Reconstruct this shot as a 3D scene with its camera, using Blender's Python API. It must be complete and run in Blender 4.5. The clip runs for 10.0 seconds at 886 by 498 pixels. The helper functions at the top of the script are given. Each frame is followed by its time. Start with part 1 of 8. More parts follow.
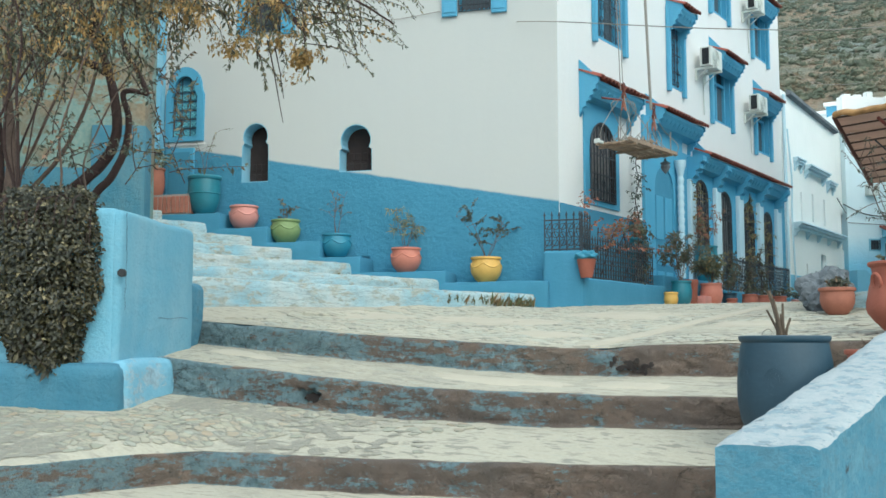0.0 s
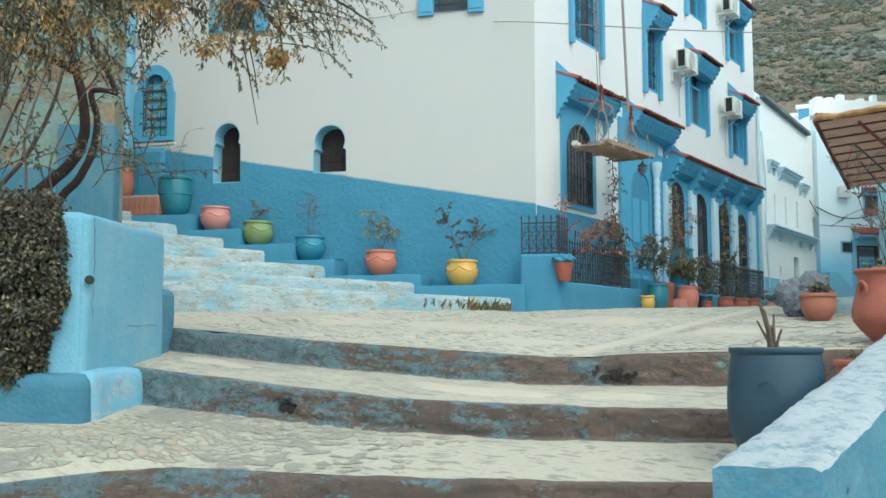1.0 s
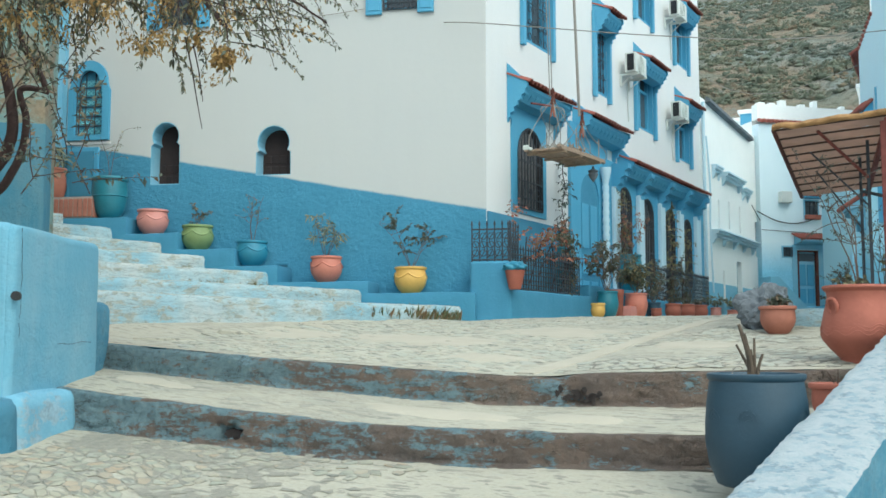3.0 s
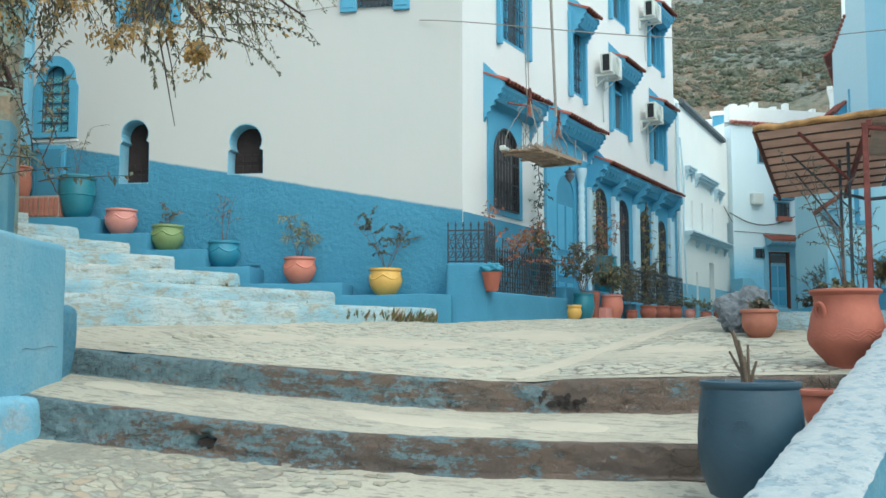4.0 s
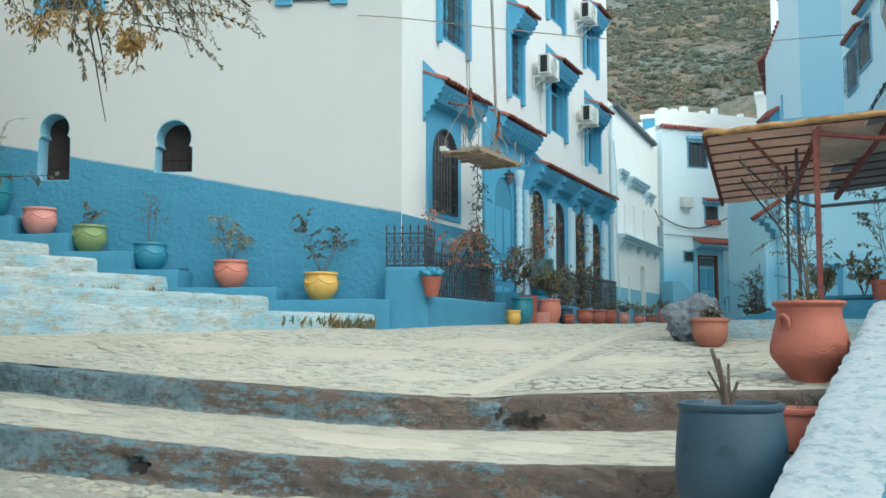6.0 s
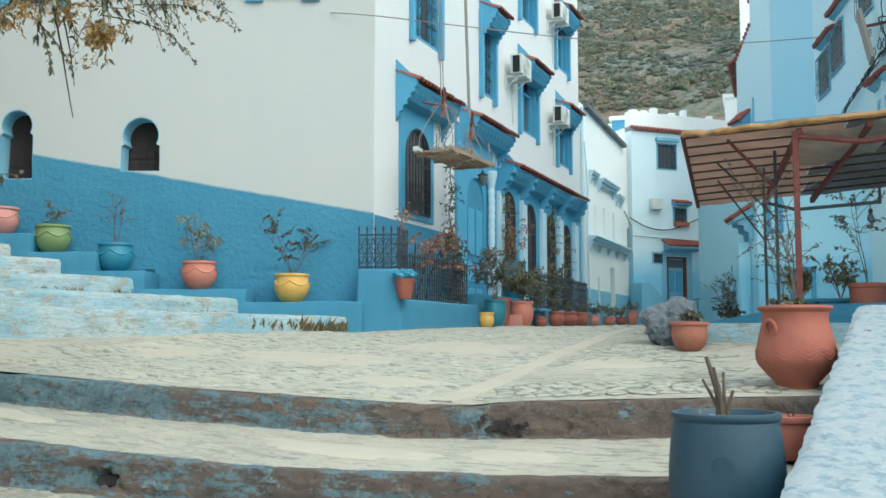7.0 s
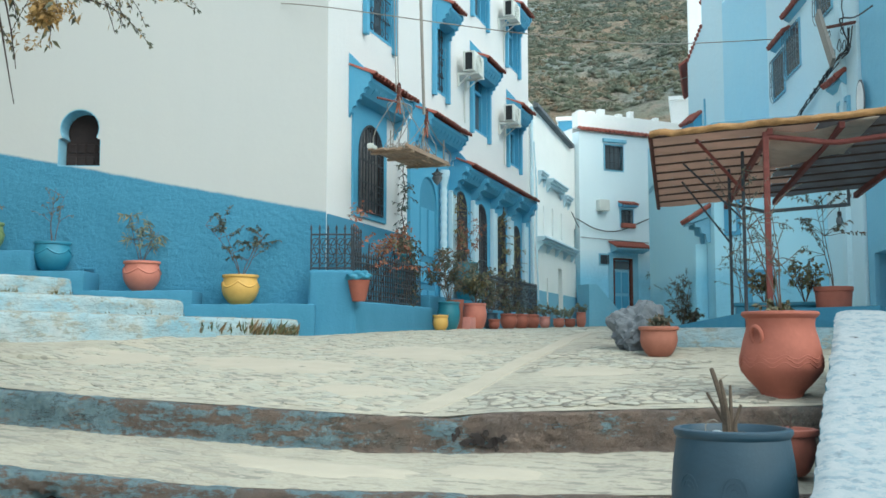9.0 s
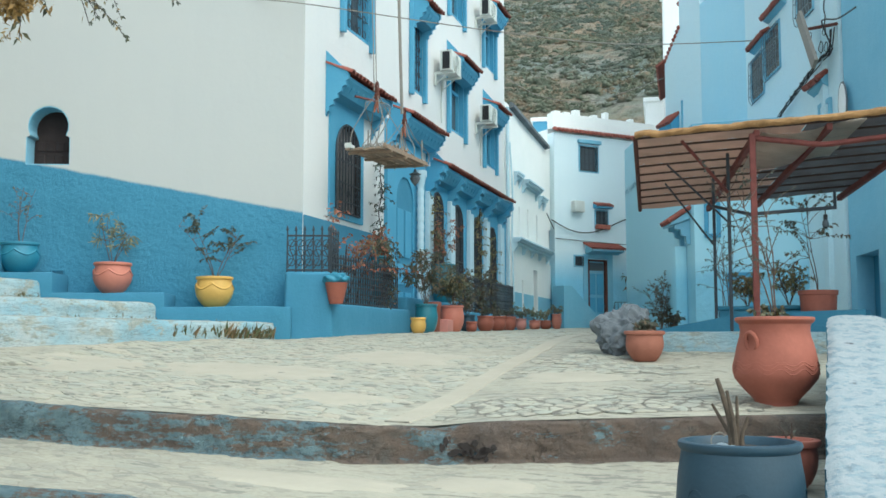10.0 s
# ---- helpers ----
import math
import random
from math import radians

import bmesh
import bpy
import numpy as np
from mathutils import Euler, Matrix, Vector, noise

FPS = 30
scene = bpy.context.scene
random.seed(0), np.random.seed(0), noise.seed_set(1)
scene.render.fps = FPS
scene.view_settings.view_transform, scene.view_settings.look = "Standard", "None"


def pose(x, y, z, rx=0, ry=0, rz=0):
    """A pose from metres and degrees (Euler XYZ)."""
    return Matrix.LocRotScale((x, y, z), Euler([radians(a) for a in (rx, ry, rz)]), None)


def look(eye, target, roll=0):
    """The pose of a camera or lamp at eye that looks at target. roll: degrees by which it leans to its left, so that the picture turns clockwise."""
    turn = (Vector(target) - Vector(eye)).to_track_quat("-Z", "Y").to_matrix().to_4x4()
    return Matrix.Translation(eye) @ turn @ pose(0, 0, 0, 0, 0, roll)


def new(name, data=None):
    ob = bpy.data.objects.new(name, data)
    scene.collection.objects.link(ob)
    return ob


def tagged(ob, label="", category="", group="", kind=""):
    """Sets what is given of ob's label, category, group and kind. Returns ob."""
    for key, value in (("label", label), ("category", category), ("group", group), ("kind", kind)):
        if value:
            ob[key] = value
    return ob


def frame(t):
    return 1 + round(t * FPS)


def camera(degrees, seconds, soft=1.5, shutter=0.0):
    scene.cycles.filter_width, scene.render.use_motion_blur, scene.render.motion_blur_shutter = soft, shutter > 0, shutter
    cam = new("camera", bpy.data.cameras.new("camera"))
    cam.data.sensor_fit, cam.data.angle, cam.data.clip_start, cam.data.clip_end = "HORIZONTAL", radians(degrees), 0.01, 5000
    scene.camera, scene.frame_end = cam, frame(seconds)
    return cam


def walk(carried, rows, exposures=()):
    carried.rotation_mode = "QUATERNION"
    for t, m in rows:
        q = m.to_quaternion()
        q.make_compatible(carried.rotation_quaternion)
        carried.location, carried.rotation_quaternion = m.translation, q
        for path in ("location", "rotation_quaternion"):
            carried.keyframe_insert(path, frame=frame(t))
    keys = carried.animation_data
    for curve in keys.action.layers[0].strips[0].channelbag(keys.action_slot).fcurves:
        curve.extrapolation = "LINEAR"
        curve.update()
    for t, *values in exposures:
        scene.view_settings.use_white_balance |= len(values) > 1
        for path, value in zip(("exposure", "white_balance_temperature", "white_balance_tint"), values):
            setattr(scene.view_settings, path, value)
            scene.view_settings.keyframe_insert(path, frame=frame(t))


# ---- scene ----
# The world's origin is the eye at the start; y runs along the street, x to its right.
cam = camera(47.6, 10.0, soft=1.6)
walk(cam, [
    (0, look((-0.000, -0.000, -0.000), (-5.088, 8.560, 0.919))),
    (0.5, look((-0.074, 0.066, 0.026), (-5.031, 8.702, 0.946))),
    (1, look((-0.139, 0.124, 0.064), (-4.979, 8.827, 0.975))),
    (1.5, look((-0.209, 0.186, 0.103), (-4.912, 8.964, 1.010))),
    (2, look((-0.271, 0.243, 0.137), (-4.846, 9.089, 1.039))),
    (2.5, look((-0.342, 0.313, 0.169), (-4.776, 9.231, 1.069))),
    (4, look((-0.552, 0.514, 0.222), (-4.581, 9.622, 1.123))),
    (4.5, look((-0.633, 0.583, 0.239), (-4.497, 9.762, 1.139))),
    (5, look((-0.707, 0.651, 0.257), (-4.406, 9.898, 1.157))),
    (5.5, look((-0.783, 0.717, 0.285), (-4.291, 10.039, 1.179))),
    (7, look((-0.998, 0.918, 0.340), (-4.002, 10.414, 1.236))),
    (7.5, look((-1.075, 0.992, 0.346), (-3.923, 10.536, 1.243))),
    (8, look((-1.147, 1.060, 0.348), (-3.856, 10.644, 1.248))),
    (8.5, look((-1.226, 1.141, 0.360), (-3.780, 10.768, 1.261))),
    (9, look((-1.293, 1.215, 0.382), (-3.707, 10.878, 1.278))),
    (9.5, look((-1.362, 1.303, 0.402), (-3.627, 11.002, 1.297))),
    (10, look((-1.430, 1.379, 0.416), (-3.559, 11.108, 1.315))),
], exposures=[(0, 0.95, 5730, -5), (10, 0.95, 5730, -5)])

# ---------------------------------------------------------------- light
world = bpy.data.worlds.new("sky")
scene.world = world
world.use_nodes = True
wt = world.node_tree
sky = wt.nodes.new("ShaderNodeTexSky")
sky.sky_type = "NISHITA"
sky.sun_disc = False
sky.sun_elevation = radians(48)
sky.sun_rotation = radians(125)
sky.air_density, sky.dust_density, sky.ozone_density = 1.0, 6.0, 1.0
veil = wt.nodes.new("ShaderNodeMix")  # thin even cloud over the clear sky
veil.data_type = "RGBA"
veil.inputs[0].default_value = 0.6
veil.inputs[7].default_value = (5.0, 5.1, 5.2, 1)
wt.links.new(sky.outputs["Color"], veil.inputs[6])
wt.links.new(veil.outputs[2], wt.nodes["Background"].inputs["Color"])
wt.nodes["Background"].inputs["Strength"].default_value = 0.15

lamp = bpy.data.lights.new("sun", "SUN")
lamp.energy, lamp.angle, lamp.color = 0.5, radians(70), (1.0, 0.95, 0.87)
sun = new("sun", lamp)
sun.matrix_world = look((0, 0, 0), (-math.sin(radians(125)) , -math.cos(radians(125)), -math.tan(radians(48))))

# ---------------------------------------------------------------- materials
def nodes_of(name):
    m = bpy.data.materials.new(name)
    m.use_nodes = True
    nt = m.node_tree
    return m, nt, nt.nodes["Principled BSDF"]


def noise_node(nt, scale, detail=6, rough=0.6, stretch=None):
    n = nt.nodes.new("ShaderNodeTexNoise")
    n.inputs["Scale"].default_value, n.inputs["Detail"].default_value, n.inputs["Roughness"].default_value = scale, detail, rough
    tc = nt.nodes.new("ShaderNodeTexCoord")
    if stretch:
        mp = nt.nodes.new("ShaderNodeMapping")
        mp.inputs["Scale"].default_value = stretch
        nt.links.new(tc.outputs["Object"], mp.inputs["Vector"])
        nt.links.new(mp.outputs["Vector"], n.inputs["Vector"])
    else:
        nt.links.new(tc.outputs["Object"], n.inputs["Vector"])
    return n


def ramp_node(nt, src, stops):
    r = nt.nodes.new("ShaderNodeValToRGB")
    e = r.color_ramp.elements
    while len(e) < len(stops):
        e.new(0.5)
    for el, (p, c) in zip(e, stops):
        el.position = p
        el.color = (*c, 1) if len(c) == 3 else c
    nt.links.new(src, r.inputs["Fac"])
    return r


def mix_node(nt, fac, a, b, mode="MIX"):
    m = nt.nodes.new("ShaderNodeMix")
    m.data_type, m.blend_type = "RGBA", mode
    for sock, v in ((m.inputs[0], fac), (m.inputs[6], a), (m.inputs[7], b)):
        if hasattr(v, "links"):
            nt.links.new(v, sock)
        elif isinstance(v, (int, float)):
            sock.default_value = v
        else:
            sock.default_value = (*v, 1)
    return m.outputs[2]


def bump_node(nt, bsdf, sources, dist=0.02):
    last = None
    for src, strength in sources:
        b = nt.nodes.new("ShaderNodeBump")
        b.inputs["Strength"].default_value, b.inputs["Distance"].default_value = strength, dist
        nt.links.new(src, b.inputs["Height"])
        if last:
            nt.links.new(last.outputs["Normal"], b.inputs["Normal"])
        last = b
    nt.links.new(last.outputs["Normal"], bsdf.inputs["Normal"])


def paint(name, base, worn, amount=0.25, rough=0.85, scale=1.2, relief=0.35, streak=0.25, fine=45):
    """Painted plaster: two tones, large stains, runs down the wall, trowel relief."""
    m, nt, bsdf = nodes_of(name)
    big = noise_node(nt, scale, 8, 0.65)
    run = noise_node(nt, 2.0, 6, 0.6, (3.0, 3.0, 0.35))
    grain = noise_node(nt, fine, 5, 0.6)
    lump = noise_node(nt, 9, 6, 0.55)
    c = mix_node(nt, ramp_node(nt, big.outputs["Fac"], [(0.42, (0, 0, 0)), (0.72, (1, 1, 1))]).outputs["Color"], base, tuple(b * (1 - amount) + w * amount for b, w in zip(base, worn)))
    c = mix_node(nt, ramp_node(nt, run.outputs["Fac"], [(0.5, (0, 0, 0)), (0.78, (streak,) * 3)]).outputs["Color"], c, worn)
    c = mix_node(nt, ramp_node(nt, grain.outputs["Fac"], [(0.3, (0.12,) * 3), (0.6, (0, 0, 0))]).outputs["Color"], c, tuple(x * 0.6 for x in base))
    nt.links.new(c, bsdf.inputs["Base Color"])
    bsdf.inputs["Roughness"].default_value = rough
    bump_node(nt, bsdf, [(lump.outputs["Fac"], relief), (grain.outputs["Fac"], relief * 0.6)], 0.02)
    return m


def two_tone(name, low, high, split, slope, soft=0.03):
    """Plaster painted in one colour below a hand-drawn line and another above it, along the wall's x."""
    m, nt, bsdf = nodes_of(name)
    tc = nt.nodes.new("ShaderNodeTexCoord")
    sp = nt.nodes.new("ShaderNodeSeparateXYZ")
    nt.links.new(tc.outputs["Object"], sp.inputs["Vector"])
    wob = noise_node(nt, 3.5, 5, 0.6)
    big = noise_node(nt, 0.9, 8, 0.62)
    lump = noise_node(nt, 15, 6, 0.62)
    grain = noise_node(nt, 48, 5, 0.6)
    run = noise_node(nt, 2.0, 6, 0.6, (3.0, 3.0, 0.3))

    def math_node(op, a, b):
        n = nt.nodes.new("ShaderNodeMath")
        n.operation = op
        for sock, v in zip(n.inputs, (a, b)):
            if hasattr(v, "links"):
                nt.links.new(v, sock)
            else:
                sock.default_value = v
        return n.outputs[0]
    line = math_node("ADD", math_node("MULTIPLY", sp.outputs["X"], slope), split)
    d = math_node("SUBTRACT", sp.outputs["Z"], line)
    d = math_node("ADD", d, math_node("MULTIPLY", math_node("SUBTRACT", wob.outputs["Fac"], 0.5), 0.05))
    up = ramp_node(nt, math_node("ADD", math_node("MULTIPLY", d, 1 / soft), 0.5), [(0.0, (0, 0, 0)), (1.0, (1, 1, 1))]).outputs["Color"]
    lo = mix_node(nt, ramp_node(nt, big.outputs["Fac"], [(0.35, (0, 0, 0)), (0.7, (1, 1, 1))]).outputs["Color"], low, tuple(x * 1.18 + 0.012 for x in low))
    hi = mix_node(nt, ramp_node(nt, run.outputs["Fac"], [(0.45, (0, 0, 0)), (0.75, (0.14,) * 3)]).outputs["Color"], high, tuple(x * 0.9 for x in high))
    hi = mix_node(nt, ramp_node(nt, big.outputs["Fac"], [(0.4, (0, 0, 0)), (0.65, (0.35,) * 3)]).outputs["Color"], hi, (high[0] * 1.05, high[1] * 1.03, high[2] * 1.0))
    c = mix_node(nt, up, lo, hi)
    nt.links.new(c, bsdf.inputs["Base Color"])
    bsdf.inputs["Roughness"].default_value = 0.88
    h = mix_node(nt, up, lump.outputs["Color"], mix_node(nt, 0.982, lump.outputs["Color"], (0.5, 0.5, 0.5)))
    soft = noise_node(nt, 2.5, 4, 0.5)
    fine = mix_node(nt, up, grain.outputs["Color"], mix_node(nt, 0.85, grain.outputs["Color"], (0.5, 0.5, 0.5)))
    bump_node(nt, bsdf, [(soft.outputs["Fac"], 0.25), (h, 0.9), (fine, 0.25)], 0.035)
    return m


def plain(name, base, rough=0.6, metal=0.0, vary=0.25, scale=6.0, relief=0.15):
    m, nt, bsdf = nodes_of(name)
    n = noise_node(nt, scale, 7, 0.65)
    g = noise_node(nt, scale * 9, 5, 0.6)
    c = mix_node(nt, ramp_node(nt, n.outputs["Fac"], [(0.35, (0, 0, 0)), (0.7, (1, 1, 1))]).outputs["Color"], base, tuple(x * (1 - vary) for x in base))
    c = mix_node(nt, ramp_node(nt, g.outputs["Fac"], [(0.55, (0, 0, 0)), (0.75, (0.5 * vary,) * 3)]).outputs["Color"], c, tuple(min(1, x * 1.5 + 0.03) for x in base))
    nt.links.new(c, bsdf.inputs["Base Color"])
    bsdf.inputs["Roughness"].default_value, bsdf.inputs["Metallic"].default_value = rough, metal
    bump_node(nt, bsdf, [(n.outputs["Fac"], relief), (g.outputs["Fac"], relief)], 0.01)
    return m


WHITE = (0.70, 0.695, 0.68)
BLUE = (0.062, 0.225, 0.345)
# upper white set below WHITE: the stair side's dimmer light put into its colour
m_left = two_tone("left wall paint with shade", BLUE, (0.505, 0.512, 0.497), 1.85, -0.178)
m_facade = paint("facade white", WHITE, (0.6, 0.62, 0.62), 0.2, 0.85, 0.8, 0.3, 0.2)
m_blue = paint("blue plaster", BLUE, (0.1, 0.3, 0.48), 0.4)
m_bright = paint("bright blue wood paint", (0.095, 0.33, 0.51), (0.16, 0.40, 0.55), 0.3, 0.6, 3, 0.15, 0.1)
m_light = paint("light blue plaster", (0.2, 0.45, 0.6), (0.42, 0.6, 0.68), 0.5)
# old wall's lower coat: the tree's shade is put into this darker blue
m_oldblue = paint("rough faded blue coat with tree shade", (0.06, 0.19, 0.27), (0.16, 0.25, 0.27), 0.6, 0.92, 1.6, 0.9, 0.5)
m_planter = paint("worn light blue planter paint", (0.155, 0.36, 0.475), (0.30, 0.45, 0.51), 0.5, 0.88, 1.6, 0.7, 0.35)
m_pale = paint("pale blue plaster", (0.5, 0.66, 0.74), (0.68, 0.75, 0.78), 0.5)
m_white = paint("whitewash", (0.36, 0.405, 0.425), (0.22, 0.32, 0.37), 0.6, 0.9, 3.5, 0.9, 0.15)
# deep blue paint, darkened further to hold the hedge's shade in its colour
m_foot = paint("weathered blue footing paint with shade", (0.05, 0.165, 0.245), (0.12, 0.25, 0.32), 0.45, 0.9, 1.8, 0.8, 0.35)
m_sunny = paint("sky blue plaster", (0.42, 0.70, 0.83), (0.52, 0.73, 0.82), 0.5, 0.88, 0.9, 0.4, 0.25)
m_sea = paint("sea blue plaster", (0.23, 0.49, 0.64), (0.33, 0.57, 0.68), 0.5, 0.88, 0.9, 0.4, 0.25)


m_terra = plain("terracotta", (0.37, 0.115, 0.075), 0.75, 0, 0.25, 5, 0.15)
m_dark = plain("dark blue glaze", (0.024, 0.058, 0.088), 0.5, 0, 0.2, 5, 0.15)
def hillside(name):
    """Dry slope: rusty earth and grey-green rock in drifts, with dark tufts."""
    m, nt, bsdf = nodes_of(name)
    big, mid, small = noise_node(nt, 0.045, 6, 0.6, (1.0, 1.0, 1.6)), noise_node(nt, 0.35, 8, 0.7), noise_node(nt, 1.5, 6, 0.7)
    c = ramp_node(nt, mid.outputs["Fac"], [(0.3, (0.168, 0.174, 0.126)), (0.45, (0.23, 0.218, 0.155)), (0.56, (0.291, 0.212, 0.144)), (0.68, (0.268, 0.308, 0.27))]).outputs["Color"]
    rock = ramp_node(nt, mid.outputs["Fac"], [(0.35, (0.168, 0.212, 0.186)), (0.6, (0.268, 0.33, 0.317))]).outputs["Color"]
    c = mix_node(nt, ramp_node(nt, big.outputs["Fac"], [(0.47, (0, 0, 0)), (0.6, (0.85,) * 3)]).outputs["Color"], c, rock)
    c = mix_node(nt, ramp_node(nt, small.outputs["Fac"], [(0.38, (0.65,) * 3), (0.52, (0, 0, 0))]).outputs["Color"], c, (0.0955, 0.101, 0.0658))
    nt.links.new(c, bsdf.inputs["Base Color"])
    bsdf.inputs["Roughness"].default_value = 0.95
    bump_node(nt, bsdf, [(mid.outputs["Fac"], 0.8), (small.outputs["Fac"], 0.8)], 0.8)
    return m


m_hill = hillside("rocky hillside")
m_rust = plain("rusty steel", (0.14, 0.045, 0.03), 0.8, 0.2, 0.4, 12, 0.3)


def paving(name):
    """Pale stone paving: worn flat stones with dark joints, smeared over with mortar in places."""
    m, nt, bsdf = nodes_of(name)
    tc = nt.nodes.new("ShaderNodeTexCoord")
    warp = noise_node(nt, 3.0, 4, 0.6)
    add = nt.nodes.new("ShaderNodeMixRGB")
    add.blend_type, add.inputs[0].default_value = "ADD", 0.12
    nt.links.new(tc.outputs["Object"], add.inputs[1])
    nt.links.new(warp.outputs["Color"], add.inputs[2])
    mp = nt.nodes.new("ShaderNodeMapping")
    mp.inputs["Scale"].default_value = (0.8, 1.35, 0.35)
    nt.links.new(add.outputs[0], mp.inputs["Vector"])
    cell = nt.nodes.new("ShaderNodeTexVoronoi")
    cell.feature = "F1"
    cell.inputs["Scale"].default_value = 13.0
    edge = nt.nodes.new("ShaderNodeTexVoronoi")
    edge.feature = "DISTANCE_TO_EDGE"
    edge.inputs["Scale"].default_value = 13.0
    nt.links.new(mp.outputs["Vector"], cell.inputs["Vector"])
    nt.links.new(mp.outputs["Vector"], edge.inputs["Vector"])
    big = noise_node(nt, 0.7, 7, 0.6)
    grain = noise_node(nt, 40, 6, 0.65)
    mid = noise_node(nt, 4.5, 6, 0.6)
    joint = ramp_node(nt, edge.outputs["Distance"], [(0.0, (0, 0, 0)), (0.06, (1, 1, 1))]).outputs["Color"]
    mortar = ramp_node(nt, big.outputs["Fac"], [(0.42, (0, 0, 0)), (0.52, (1, 1, 1))]).outputs["Color"]
    stone = ramp_node(nt, cell.outputs["Color"], [(0.1, (0.33, 0.305, 0.24)), (0.5, (0.41, 0.375, 0.295)), (0.9, (0.365, 0.35, 0.285))]).outputs["Color"]
    stone = mix_node(nt, ramp_node(nt, mid.outputs["Fac"], [(0.45, (0, 0, 0)), (0.75, (0.5,) * 3)]).outputs["Color"], stone, (0.28, 0.28, 0.25))
    fleck = noise_node(nt, 13, 4, 0.55, (0.6, 1.5, 1.0))
    faint = noise_node(nt, 2.2, 4, 0.6)
    c = mix_node(nt, joint, mix_node(nt, ramp_node(nt, faint.outputs["Fac"], [(0.4, (0, 0, 0)), (0.6, (1, 1, 1))]).outputs["Color"], (0.25, 0.225, 0.175), stone), stone)
    c = mix_node(nt, mortar, c, mix_node(nt, 0.8, stone, (0.435, 0.40, 0.315)))
    c = mix_node(nt, ramp_node(nt, grain.outputs["Fac"], [(0.3, (0.3,) * 3), (0.55, (0, 0, 0))]).outputs["Color"], c, (0.2, 0.18, 0.145))
    dash = ramp_node(nt, fleck.outputs["Fac"], [(0.55, (0, 0, 0)), (0.585, (0.85,) * 3)]).outputs["Color"]
    worn = ramp_node(nt, faint.outputs["Fac"], [(0.36, (0.15,) * 3), (0.56, (1, 1, 1))]).outputs["Color"]
    c = mix_node(nt, mix_node(nt, worn, (0, 0, 0), dash), c, (0.215, 0.205, 0.17))
    c = mix_node(nt, ramp_node(nt, fleck.outputs["Fac"], [(0.30, (0.5,) * 3), (0.40, (0, 0, 0))]).outputs["Color"], c, (0.36, 0.36, 0.31))
    nt.links.new(c, bsdf.inputs["Base Color"])
    bsdf.inputs["Roughness"].default_value = 0.9
    flat = mix_node(nt, mortar, joint, (0.8, 0.8, 0.8))
    bump_node(nt, bsdf, [(flat, 0.2), (fleck.outputs["Fac"], 0.35), (mid.outputs["Fac"], 0.4), (grain.outputs["Fac"], 0.25)], 0.015)
    return m


def flaking(name, under, over, cover, scale=3.0, drift=0.0):
    """Bare masonry with what is left of a coat of paint, in ragged patches."""
    m, nt, bsdf = nodes_of(name)
    patch = noise_node(nt, scale, 9, 0.72, (1.0, 1.0, 1.8))
    fine = noise_node(nt, 22, 7, 0.7)
    tone = noise_node(nt, 2.2, 6, 0.6)
    grit = noise_node(nt, 70, 4, 0.6)
    hole = noise_node(nt, 6.5, 3, 0.5)
    src = patch.outputs["Fac"]
    if drift:
        tc = nt.nodes.new("ShaderNodeTexCoord")
        sp = nt.nodes.new("ShaderNodeSeparateXYZ")
        nt.links.new(tc.outputs["Object"], sp.inputs["Vector"])
        ma = nt.nodes.new("ShaderNodeMath")
        ma.operation = "MULTIPLY_ADD"
        nt.links.new(sp.outputs["X"], ma.inputs[0])
        ma.inputs[1].default_value = drift
        nt.links.new(src, ma.inputs[2])
        src = ma.outputs[0]
    mask = ramp_node(nt, src, [(cover - 0.02, (0, 0, 0)), (cover + 0.03, (1, 1, 1))]).outputs["Color"]
    u = mix_node(nt, ramp_node(nt, tone.outputs["Fac"], [(0.35, (0, 0, 0)), (0.65, (1, 1, 1))]).outputs["Color"], under[0], under[1])
    u = mix_node(nt, ramp_node(nt, fine.outputs["Fac"], [(0.42, (0, 0, 0)), (0.7, (0.7,) * 3)]).outputs["Color"], u, tuple(x * 0.45 for x in under[0]))
    o = mix_node(nt, ramp_node(nt, fine.outputs["Fac"], [(0.35, (0, 0, 0)), (0.62, (1, 1, 1))]).outputs["Color"], over[0], over[1])
    c = mix_node(nt, mask, u, o)
    c = mix_node(nt, ramp_node(nt, hole.outputs["Fac"], [(0.73, (0, 0, 0)), (0.77, (0.85,) * 3)]).outputs["Color"], c, (0.03, 0.022, 0.02))
    nt.links.new(c, bsdf.inputs["Base Color"])
    bsdf.inputs["Roughness"].default_value = 0.92
    bump_node(nt, bsdf, [(mask, 0.25), (fine.outputs["Fac"], 0.6), (grit.outputs["Fac"], 0.3)], 0.015)
    return m


